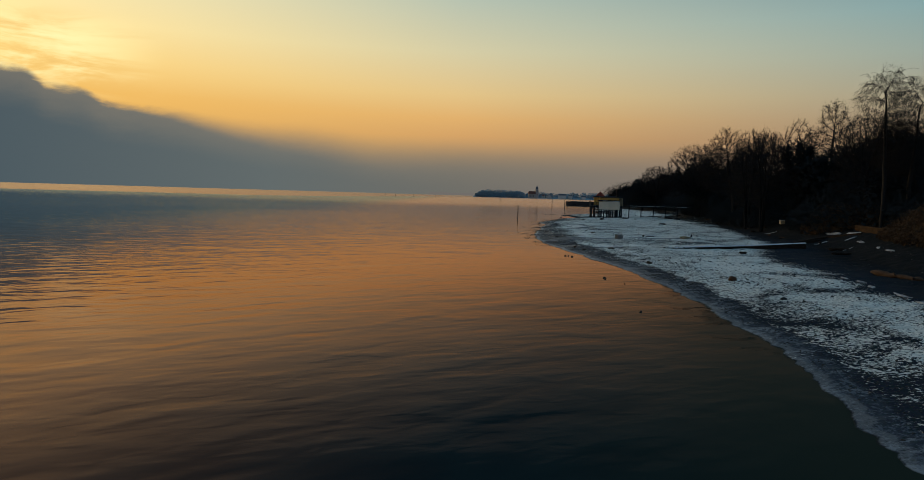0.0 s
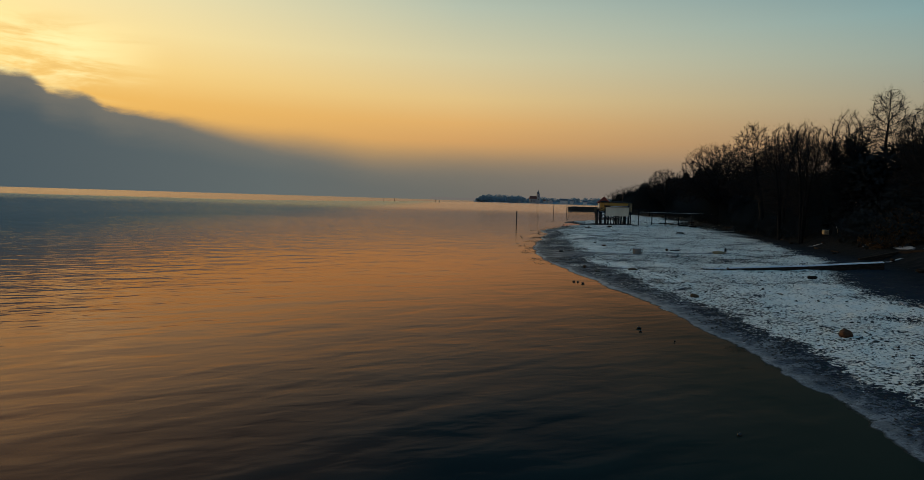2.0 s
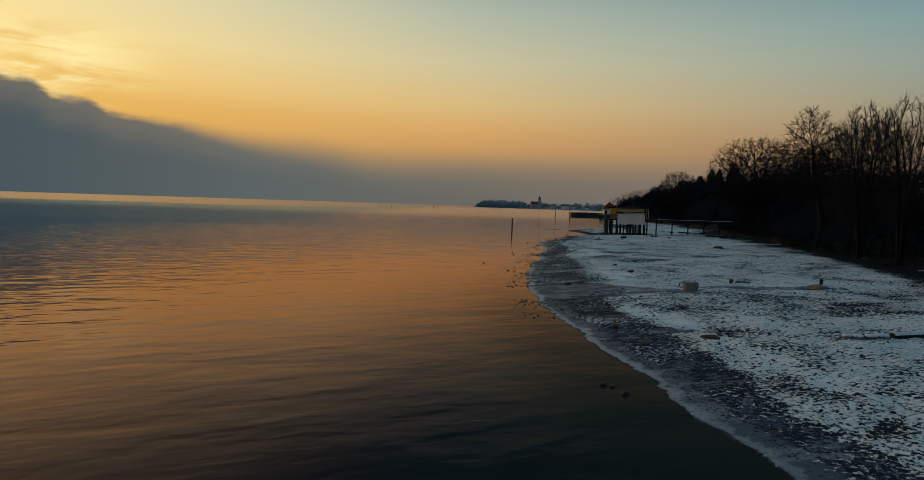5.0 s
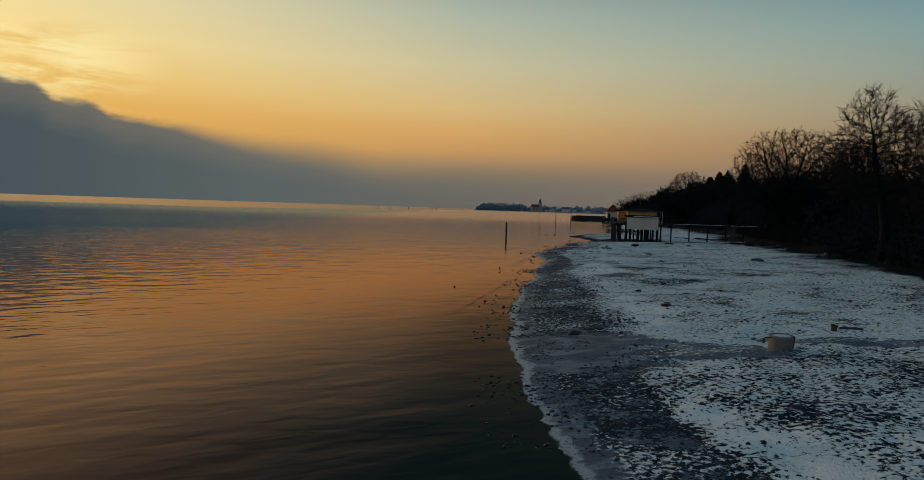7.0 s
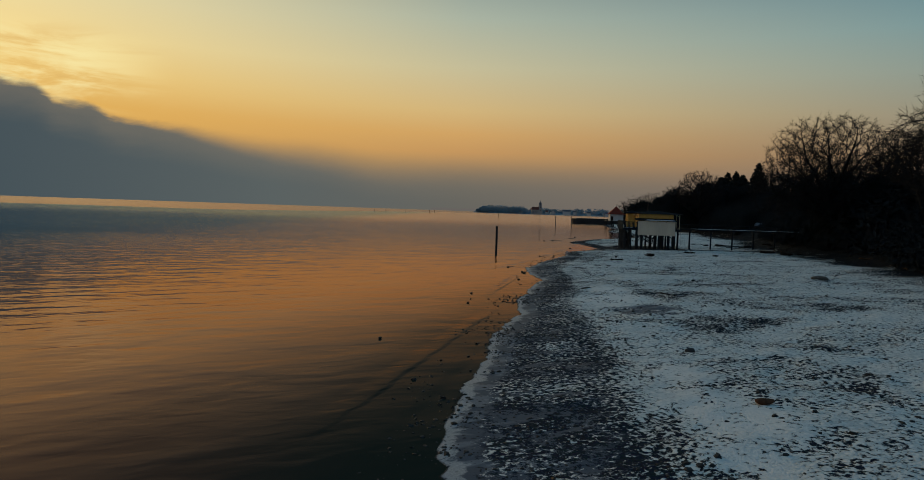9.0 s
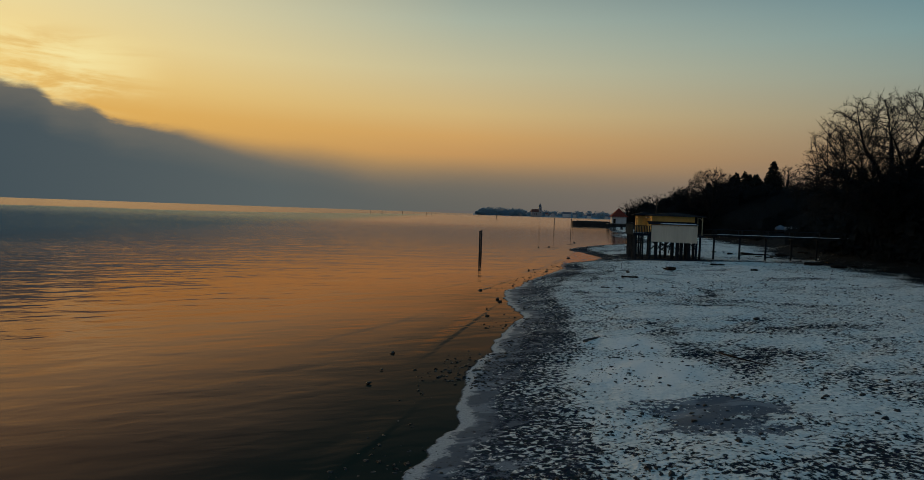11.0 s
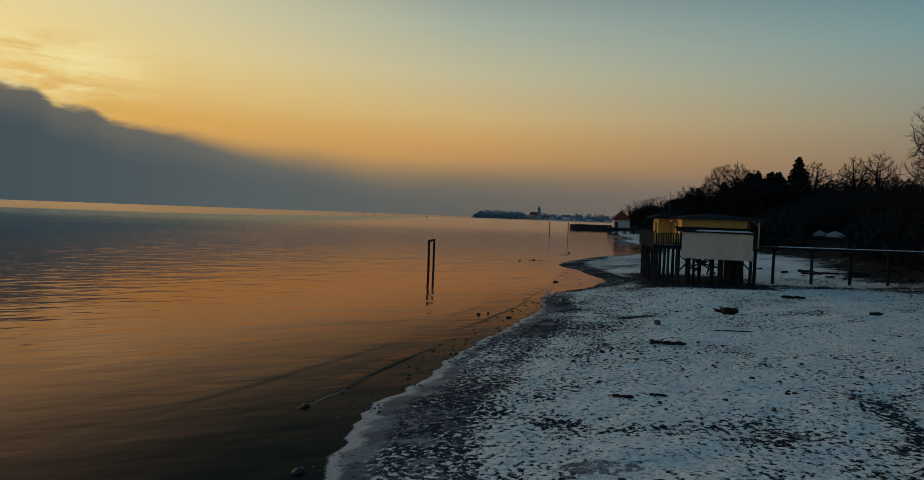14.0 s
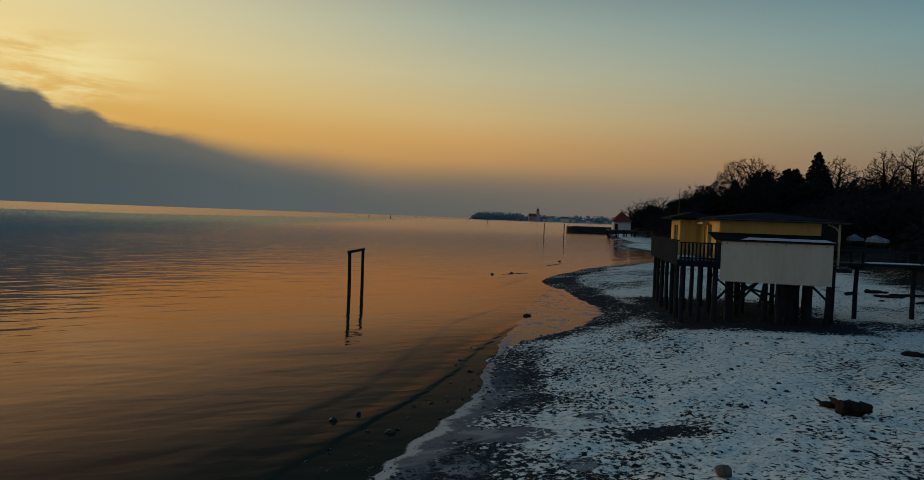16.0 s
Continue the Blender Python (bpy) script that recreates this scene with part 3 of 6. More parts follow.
DRIFTS = patches(((24.5, 57.0, 5.0, 8.0, 0.4), (27.5, 68.0, 4.0, 5.0, 0.4), (21.0, 79.0, 2.6, 2.6, 0.75), (16.8, 80.3, 1.3, 0.9, 1), (17.4, 77.9, 1.0, 1.4, 1), (17.7, 73.6, 0.8, 1.5, 1), (18.2, 70.5, 0.7, 1.6, 1), (18.6, 67.5, 0.6, 1.6, 0.9), (16.0, 82.3, 0.9, 0.9, 1), (23.0, 127.4, 1.9, 1.9, 1), (19.7, 101.4, 1.6, 2.6, 0.9), (18.8, 98.0, 1.2, 1.8, 0.8), (19.8, 106.2, 1.1, 1.6, 0.8), (22.3, 125.9, 2.2, 2.6, 1), (23.2, 131.0, 1.2, 2.0, 0.9)))
attribute(ground, "pool", POOLS)
attribute(ground, "drift", DRIFTS)
BANK_SNOW = ((54.5, 104.0, 2.4, 0.6, 0.9), (59.0, 106.5, 3.0, 1.0, 0.9))
attribute(ground, "bare", -0.95 * patches(BANK_SNOW) + np.maximum(np.maximum(np.maximum(HUT_BARE_SHADE, STRIP), MUD), patches(((33.5, 204.0, 5.0, 5.0, 0.15), (38.0, 214.0, 5.5, 7.0, 0.18), (44.0, 224.0, 6.0, 6.0, 0.18), (15.5, 27.0, 3.0, 8.0, 0.2), (13.2, 18.0, 3.0, 6.0, 0.25), (31.2, 171.0, 2.3, 0.6, 0.45), (29.5, 174.0, 1.5, 1.2, 0.25), (19.0, 75.5, 1.6, 1.0, 0.2), (26.2, 105.4, 1.5, 2.8, 0.22), (28.0, 117.8, 2.0, 1.1, 0.2), (26.9, 111.0, 1.6, 0.8, 0.2), (25.4, 134.8, 1.0, 1.6, 0.22), (29.4, 135.9, 2.6, 1.1, 0.2), (36.5, 137.1, 2.4, 1.1, 0.2), (33.6, 143.9, 1.8, 1.3, 0.22), (30.3, 144.6, 1.3, 0.8, 0.2), (24.5, 97.5, 2.5, 0.8, 0.2), (30.0, 101.0, 3.5, 0.8, 0.2)))))

wx = np.array(grown(-22.0, -4600, -0.6, 1.16)[::-1][:-1] + list(spaced((-22, 8, 0.5), (8, 34, 0.2), (34, 38, 0.4))) + grown(38, 1500, 0.8, 1.3))
wy = np.array(grown(8.0, -3000, -0.6, 1.4)[::-1][:-1] + list(spaced((8, 96, 0.7), (96, 226, 0.5))) + grown(226, 4800, 0.6, 1.1))
WX, WY = np.meshgrid(wx, wy)
WD = WX - shore_x(WY)
near = np.clip((260 - WY) / 60, 0, 1) * np.clip((WX + 60) / 40, 0, 1)
WZ = near * 0.02 * rough(WX * 0.5 - WY * 0.2, WY, 0.35, 2)
# low wash that runs aslant up to the shallows, in two sets that don't cross: strength, and the crest's line as y, x
WASH = (
    ((0.50, ((99, 8.2), (102.4, 9.15), (107.7, 10.47), (112.3, 11.69), (116.7, 12.8), (123.7, 14.71))),
     (1.00, ((128, 13.9), (132, 14.87), (135.8, 15.75), (138.1, 16.36), (140.7, 16.98), (146.4, 18.1))),
     (0.60, ((151, 16.4), (152.7, 17.17), (158.9, 19.28), (164.5, 21.4))),
     (1.00, ((166, 21.4), (168, 22.2), (172.5, 23.98), (174.6, 24.84), (178, 25.91), (181.8, 26.84), (187.2, 28.43), (191.4, 30.04))),
     (0.60, ((207, 29.0), (211.9, 30.43), (220.5, 33.43), (224, 34.6)))),
    ((0.45, ((97, 9.3), (102, 10.6), (108, 12.0), (113, 13.1))),
     (0.45, ((128, 8.2), (132.6, 9.8), (137, 12.14), (143, 14.4))),
     (0.55, ((149, 12.0), (153.6, 14.1), (158.2, 16.39), (164.5, 19.36))),
     (0.65, ((168, 19.8), (171, 21.0), (175.4, 22.81), (182.6, 24.25), (189.7, 25.66), (194.8, 27.78), (200, 30.0)))),
)
lake = tagged(sheet("water", WX, WY, WZ, WATER), "calm lake with low ripples reflecting the sunset", "water", kind="structure")
attribute(lake, "offing", WD)
for label, ridges in zip("ab", WASH):
    d = WX - np.interp(WY, [p[0] for r in ridges for p in r[1]], [p[1] for r in ridges for p in r[1]]) - 0.25 * rough(WY, WY * 0 + 3.0, 0.5, 3)
    lift = sum(tall * np.clip((WY - line[0][0]) / 6, 0, 1) * np.clip((line[-1][0] - WY) / 5, 0, 1) for tall, line in ridges)
    attribute(lake, "crest_" + label, d)
    attribute(lake, "lift_" + label, lift * np.clip((2.6 - np.abs(d)) / 0.8, 0, 1))


# a shelf of thin ice round the bay before the hut
iy, iu = np.arange(172.5, 210.0, 0.2), np.linspace(0, 1, 26)
IU, IY = np.meshgrid(iu, iy)
outer = np.interp(IY, [172.5, 176, 180, 185, 189, 196, 201, 206, 210], [27.2, 27.3, 27.5, 28.4, 29.3, 30.6, 31.6, 33.0, 34.0]) + 0.8 * rough(IY, IY * 0 + 4.0, 0.4, 4)
inner = np.maximum(shore_x(IY) + 0.25, outer + 0.02)
IX = outer + (inner - outer) * IU
shelf = tagged(sheet("shore_ice", IX, IY, 0.034 - 0.03 * np.clip(1 - IU * 8, 0, 1) ** 2, SHORE_ICE), "thin wet shelf of ice at the water's edge", "ice", kind="structure")
attribute(shelf, "inward", (IX - outer))
attribute(shelf, "rim", np.clip((188 - IY) / 4, 0, 1) * 0.9 + 0.0 * IX)

# ---- shapes ----
def part(name, bm, mat, parent=None, label="", smooth=False):
    """One mesh object from a bmesh, under a thing or a part."""
    me = bpy.data.meshes.new(name)
    bm.to_mesh(me)
    bm.free()
    if smooth:
        me.polygons.foreach_set("use_smooth", [True] * len(me.polygons))
    me.materials.append(mat)
    ob = new(name, me)
    ob.parent = parent
    if label:
        tagged(ob, label)
    return ob


def thing(name, m, label, category, group="", kind=""):
    ob = new(name)
    ob.empty_display_size = 0.3
    ob.matrix_basis = m
    return tagged(ob, label, category, group, kind)


def box(bm, x0, x1, y0, y1, z0, z1, bevel=0.0, m=None):
    made = bmesh.ops.create_cube(bm, size=1.0)["verts"]
    for v in made:
        v.co = Vector(((x0 + x1) / 2 + v.co.x * (x1 - x0), (y0 + y1) / 2 + v.co.y * (y1 - y0), (z0 + z1) / 2 + v.co.z * (z1 - z0)))
    if m is not None:
        bmesh.ops.transform(bm, matrix=m, verts=made)
    if bevel:
        edges = list({e for v in made for e in v.link_edges})
        bmesh.ops.bevel(bm, geom=edges, offset=bevel, segments=1, affect="EDGES")
    return bm


def tube(bm, line, radii, sides=8, cap=True):
    """A tapering round bar along a line of points."""
    line = [Vector(p) for p in line]
    rings = []
    for k, p in enumerate(line):
        way = (line[min(k + 1, len(line) - 1)] - line[max(k - 1, 0)]).normalized()
        a = way.cross(Vector((0, 0, 1)) if abs(way.z) < 0.9 else Vector((1, 0, 0))).normalized()
        b = way.cross(a)
        rings.append([bm.verts.new(p + radii[k] * (math.cos(2 * math.pi * j / sides) * a + math.sin(2 * math.pi * j / sides) * b)) for j in range(sides)])
    for r, q in zip(rings, rings[1:]):
        for j in range(sides):
            bm.faces.new((r[j], r[(j + 1) % sides], q[(j + 1) % sides], q[j]))
    if cap:
        bm.faces.new(rings[0][::-1])
        bm.faces.new(rings[-1])
    return bm


def B():
    return bmesh.new()


def rock(bm, size, seed, detail=2):
    made = bmesh.ops.create_icosphere(bm, subdivisions=detail, radius=1.0)["verts"]
    for v in made:
        k = 1 + 0.45 * noise.noise(v.co * 1.1 + Vector((seed * 7.1, seed, 0))) + 0.2 * noise.noise(v.co * 2.7 + Vector((0, seed * 3.3, 0)))
        v.co = Vector((v.co.x * size[0] * k, v.co.y * size[1] * k, v.co.z * size[2] * k))
    return bm


# ---- the stilt hut and its pier ----
def board_wall(name, parent, a, b, z0, z1, holes=(), label="", mat=None, width=0.2, boards=True):
    """A wall from a to b (plan points) with holes (start, end, bottom, top), clad with upright boards."""
    a, b = Vector(a), Vector(b)
    long = (b - a).length
    m = Matrix.Translation((a.x, a.y, 0)) @ Matrix.Rotation(math.atan2(b.y - a.y, b.x - a.x), 4, "Z")
    cuts = sorted({0.0, long} | {h[0] for h in holes} | {h[1] for h in holes})
    bm = B()
    for s, e in zip(cuts, cuts[1:]):
        hole = [h for h in holes if h[0] - 0.01 <= s and e <= h[1] + 0.01]
        for lo, hi in ([(z0, z1)] if not hole else [(z0, hole[0][2]), (hole[0][3], z1)]):
            if hi - lo > 0.02:
                box(bm, s, e, 0.0, 0.08, lo, hi, 0.0, m)
    wall = part(name, bm, mat or YELLOW, parent, label)
    at, k = 0.0, 0
    while boards and at < long - 0.02:
        s, e = at + 0.006, min(at + width, long) - 0.006
        hole = [h for h in holes if h[0] < e and s < h[1]]
        for lo, hi in ([(z0, z1)] if not hole else [(z0, hole[0][2] - 0.06), (hole[0][3] + 0.02, z1)]):
            if hi - lo > 0.1 and e - s > 0.03:
                part("board", box(B(), s, e, -0.022 - 0.004 * (k % 2), -0.002, lo, hi, 0.0, m), mat or YELLOW, wall)
        at, k = at + width, k + 1
    return wall


def window(name, parent, a, b, s, e, lo, hi, panes=2):
    """A window in a board wall from a to b: frame, mullions, sill and panes."""
    a, b = Vector(a), Vector(b)
    m = Matrix.Translation((a.x, a.y, 0)) @ Matrix.Rotation(math.atan2(b.y - a.y, b.x - a.x), 4, "Z")
    bm = B()
    f = 0.06
    for x0, x1, z0, z1 in ((s, s + f, lo, hi), (e - f, e, lo, hi), (s + f, e - f, lo, lo + f), (s + f, e - f, hi - f, hi)):
        box(bm, x0, x1, -0.025, 0.07, z0, z1, 0.0, m)
    for k in range(1, panes):
        c = s + (e - s) * k / panes
        box(bm, c - 0.03, c + 0.03, -0.02, 0.06, lo + f, hi - f, 0.0, m)
    ob = part(name, bm, YELLOW, parent, "yellow-painted window frame")
    for k in range(panes):
        x0, x1 = s + (e - s) * k / panes + 0.03, s + (e - s) * (k + 1) / panes - 0.03
        part("pane", box(B(), x0, x1, 0.03, 0.045, lo + f, hi - f, 0.0, m), GLASS, ob, "dark window pane")
    part("sill", box(B(), s - 0.06, e + 0.06, -0.08, -0.026, lo - 0.05, lo, 0.0, m), TRIM, ob)
    return ob


def hip_roof(bm, x0, x1, y0, y1, z, rise, inset_front, inset_back, thick=0.14):
    """A hipped roof with a flat fascia edge."""
    xm = (x0 + x1) / 2
    low = [bm.verts.new(p) for p in ((x0, y0, z - thick), (x1, y0, z - thick), (x1, y1, z - thick), (x0, y1, z - thick))]
    rim = [bm.verts.new(p) for p in ((x0, y0, z), (x1, y0, z), (x1, y1, z), (x0, y1, z))]
    r0, r1 = bm.verts.new((xm, y0 + inset_front, z + rise)), bm.verts.new((xm, y1 - inset_back, z + rise))
    bm.faces.new(low[::-1])
    for k in range(4):
        bm.faces.new((low[k], low[(k + 1) % 4], rim[(k + 1) % 4], rim[k]))
    bm.faces.new((rim[0], rim[1], r0))
    bm.faces.new((rim[1], rim[2], r1, r0))
    bm.faces.new((rim[2], rim[3], r1))
    bm.faces.new((rim[3], rim[0], r0, r1))
    return bm


def stilt_hut():
    hut = thing("stilt_hut", pose(*HUT[:3], 0, 0, HUT[3]), "yellow timber bathing hut on dark stilts with a fenced deck", "hut")
    FLOOR, EAVE = 3.40, 5.68
    # stilts
    feet = [(-2.0, y) for y in (0.15, 1.9, 3.8, 5.8, 7.8, 9.8, 11.3)] + [(-1.05, y) for y in (0.2, 2.4, 5.2, 8.6)]
    feet += [(-0.15, 0.4), (0.75, 1.2), (1.55, 2.6), (2.9, 1.6), (3.3, 3.0), (4.2, 1.4), (4.75, 2.4), (5.85, 0.35), (0.4, 4.5), (2.6, 5.2), (4.4, 5.4), (6.2, 4.6), (0.6, 8.2), (3.2, 8.8), (6.0, 8.6), (6.6, 1.9), (6.6, 6.2)]
    rng = random.Random(3)
    for x, y in feet:
        r = rng.uniform(0.11, 0.16)
        top = 3.12 if not (x > 5.5 and y < 0.5) else 2.6
        base = -0.3
        part("stilt", tube(B(), [(x + rng.uniform(-0.06, 0.06), y + rng.uniform(-0.06, 0.06), base), (x, y, (base + top) / 2), (x, y, top)], [r * 1.12, r, r * 0.95], 9), PILE, hut)
    # stouter square piers under the middle
    for x, y in ((0.75, 0.9), (3.55, 1.1), (4.1, 1.3), (5.0, 1.0)):
        part("timber_pier", box(B(), x - 0.2, x + 0.2, y - 0.18, y + 0.18, -0.3, 3.1, 0.03), PILE, hut)
    for a, b in (((0.7, 0.7, 1.2), (2.9, 1.4, 2.5)), ((0.9, 1.2, 2.5), (3.3, 1.6, 0.9)), ((1.5, 2.4, 1.9), (4.0, 1.5, 1.3)), ((-0.1, 0.4, 1.1), (1.2, 0.9, 2.4)), ((4.9, 0.5, 2.3), (5.8, 0.35, 1.4)), ((1.2, 1.0, 0.9), (2.4, 1.3, 2.2)), ((2.0, 4.6, 1.0), (4.4, 5.2, 2.6)), ((0.4, 4.5, 2.4), (2.5, 5.1, 0.8)), ((2.4, 0.9, 0.8), (2.9, 1.5, 2.7))):
        part("brace", tube(B(), [a, b], [0.075, 0.07], 6), PILE, hut)
    # beams and deck
    for y in (0.2, 2.4, 5.2, 8.6, 11.3):
        part("crossbeam", box(B(), -2.2, 6.9 if y < 9 else -0.6, y - 0.1, y + 0.1, 3.02, 3.24, 0.015), PILE, hut)
    y = 0.02
    while y < 11.6:
        part("plank", box(B(), -2.25, 0.28 if y < 1.5 else (6.9 if y < 11.2 else -0.5), y, y + 0.135, 3.25, 3.30 + rng.uniform(0, 0.006)), DECKWOOD, hut)
        y += 0.145
    part("edge_beam", box(B(), -2.31, -2.25, 0.0, 11.6, 3.0, 3.32, 0.01), FENCE, hut)
    part("edge_beam", box(B(), -2.25, 0.0, -0.05, 0.01, 3.0, 3.32, 0.01), FENCE, hut)
    part("deck_snow", box(B(), -2.1, -0.35, 1.9, 7.0, 3.307, 3.325, 0.008), SNOW, hut, "thin snow lying on the deck")
    # fence round the deck
    k = 0
    y = 0.05
    while y < 11.55:
        part("slat", box(B(), -2.35, -2.325, y, y + 0.13, 3.10 + rng.uniform(-0.02, 0.02), 4.40 + rng.uniform(-0.01, 0.01), 0.0), FENCE, hut)
        y += 0.15
    x = -2.2
    while x < -0.02:
        part("slat", box(B(), x, x + 0.10, -0.09, -0.062, 3.28, 4.30), FENCE, hut)
        x += 0.205
    part("handrail", box(B(), -2.38, -2.25, -0.1, 11.6, 4.41, 4.47, 0.01), FENCE, hut)
    part("handrail", box(B(), -2.24, 0.05, -0.13, 0.0, 4.31, 4.37, 0.01), FENCE, hut)
    part("lower_rail", box(B(), -2.24, 0.0, -0.055, -0.02, 3.42, 3.52), FENCE, hut)
    part("inner_rail", box(B(), -0.75, 0.3, 1.35, 1.42, 4.25, 4.31, 0.008), DECKWOOD, hut)
    # walls of the main room and of the wing behind it
    W0, W1, W2 = 1.62, 7.3, 11.2
    board_wall("front_wall", hut, (0.3, W0), (5.75, W0), FLOOR - 0.1, EAVE, label="yellow painted boarded front wall", boards=False)
    board_wall("west_wall", hut, (0.3, W1), (0.3, W0 + 0.09), FLOOR - 0.1, EAVE, ((1.0, 2.0, FLOOR + 0.75, EAVE - 0.3), (2.5, 3.35, FLOOR + 0.02, EAVE - 0.25)), label="yellow painted boarded wall with window and door")
    window("window", hut, (0.3, W1), (0.3, W0), 1.0, 2.0, FLOOR + 0.75, EAVE - 0.3)
    door = part("door", box(B(), 0.31, 0.36, W1 - 3.33, W1 - 2.52, FLOOR, EAVE - 0.27, 0.01), DECKWOOD, hut, "dark boarded door")
    part("door_handle", tube(B(), [(0.29, W1 - 3.25, FLOOR + 1.0), (0.25, W1 - 3.25, FLOOR + 1.0), (0.25, W1 - 3.13, FLOOR + 1.0)], [0.012] * 3, 6), IRON, door)
    part("shutter", box(B(), 0.22, 0.28, W1 - 2.45, W1 - 2.1, FLOOR + 0.7, EAVE - 0.28, 0.008), YELLOW, hut)
    part("blind_box", box(B(), -0.12, 0.28, W1 - 2.45, W1 - 0.85, EAVE - 0.27, EAVE - 0.12, 0.015), TRIM, hut, "cream roller blind box over the window")
    part("corner_post", box(B(), 0.2, 0.32, W0 - 0.06, W0 - 0.004, FLOOR - 0.3, EAVE), YELLOW, hut)
    board_wall("wing_front_wall", hut, (-1.0, W1), (0.38, W1), FLOOR - 0.1, EAVE)
    board_wall("wing_west_wall", hut, (-1.0, W2), (-1.0, W1 + 0.09), FLOOR - 0.1, EAVE, ((1.3, 2.9, FLOOR + 0.75, EAVE - 0.3),), label="yellow boarded wing wall with a window")
    window("window", hut, (-1.0, W2), (-1.0, W1), 1.3, 2.9, FLOOR + 0.75, EAVE - 0.3)
    part("wing_corner_post", box(B(), -1.08, -0.98, W1 - 0.06, W1 - 0.004, FLOOR - 0.1, EAVE), YELLOW, hut)
    board_wall("back_wall", hut, (5.75, W2), (-1.0, W2), FLOOR - 0.1, EAVE)
    board_wall("east_wall", hut, (5.75, W0 + 0.09), (5.75, W2 - 0.09), FLOOR - 0.1, EAVE)
    # covered side passage with an arched post
    part("veranda_post", box(B(), 6.68, 6.80, W0, W0 + 0.12, 3.3, EAVE, 0.012), TRIM, hut, "cream veranda post")
    arch = [(6.74 - 0.62 * (1 - math.cos(a)), W0 + 0.06, EAVE - 0.68 + 0.62 * math.sin(a)) for a in (0.0, 0.3, 0.6, 0.9, 1.2, 1.57)]
    part("arched_bracket", tube(B(), arch, [0.05] * 6, 6), TRIM, hut)
    for y in (4.8, 8.0, 11.0):
        part("veranda_post", box(B(), 6.68, 6.80, y, y + 0.12, 3.3, EAVE, 0.012), TRIM, hut)
    # roofs
    roof = part("roof", hip_roof(B(), -0.2, 7.05, 1.1, 11.9, EAVE + 0.14, 0.44, 2.6, 3.2), ROOFING, hut, "low hipped roof of dark felt")
    part("wing_roof", hip_roof(B(), -1.7, 1.6, 6.7, 11.85, EAVE + 0.15, 0.42, 1.2, 1.2), ROOFING, hut)
    part("gutter", tube(B(), [(-0.25, 1.06, EAVE + 0.06), (7.1, 1.06, EAVE + 0.04)], [0.055, 0.055], 8), IRON, roof)
    # lean-to clad with corrugated sheet
    bm = B()
    waves, per = 52, 6
    rows = []
    for k in range(waves * per + 1):
        x = 5.86 * k / (waves * per)
        y = 0.003 * math.sin(2 * math.pi * k / per)
        low = 2.27 - 0.04 * (x / 6) + 0.03 * math.sin(2 * math.pi * k / per)
        rows.append([bm.verts.new(p) for p in ((x, y, low), (x, y, 4.50), (x, y + 0.015, 4.50), (x, y + 0.015, low))])
    for r, q in zip(rows, rows[1:]):
        for j in range(4):
            bm.faces.new((r[j], q[j], q[(j + 1) % 4], r[(j + 1) % 4]))
    panel = part("corrugated_panel", bm, PALE, hut, "pale grey corrugated sheet cladding", smooth=False)
    for k in range(6):
        part("fixing", tube(B(), [(0.3 + 1.04 * k, -0.022, 4.40), (0.3 + 1.04 * k, -0.045, 4.40)], [0.035, 0.02], 8), IRON, panel)
    board_wall("lean_to_side", hut, (0.06, 1.6), (0.06, 0.06), 2.9, 4.52, mat=PILE, boards=False)
    board_wall("lean_to_side", hut, (5.80, 0.06), (5.80, 1.6), 2.9, 4.52, mat=PILE, boards=False)
    bm = B()
    slope = Matrix.Translation((0, -0.22, 4.56)) @ Matrix.Rotation(math.atan2(0.34, 1.8), 4, "X")
    box(bm, -0.42, 6.0, 0, 1.86, 0, 0.07, 0.01, slope)
    lean = part("lean_to_roof", bm, ROOFING, hut, "dark lean-to roof with a strip of snow")
    bm = B()
    n = 40
    ring = []
    for k in range(n + 1):
        x = 0.95 + 5.0 * k / n
        a = max(0.02, min(1.0, min(k, n - k) / 4))
        wide = (0.42 + 0.07 * noise.noise(Vector((x * 2, 1, 0)))) * a
        tall = 0.10 * a
        ring.append([bm.verts.new(slope @ Vector(p)) for p in ((x, 0.02, 0.072), (x, 0.03, 0.072 + tall * 0.8), (x, wide * 0.5, 0.072 + tall), (x, wide, 0.074))])
    for r, q in zip(ring, ring[1:]):
        for j in range(3):
            bm.faces.new((r[j], q[j], q[j + 1], r[j + 1]))
    part("snow_strip", bm, SNOW, lean, "strip of snow on the eave", smooth=True)
    return hut


stilt_hut()


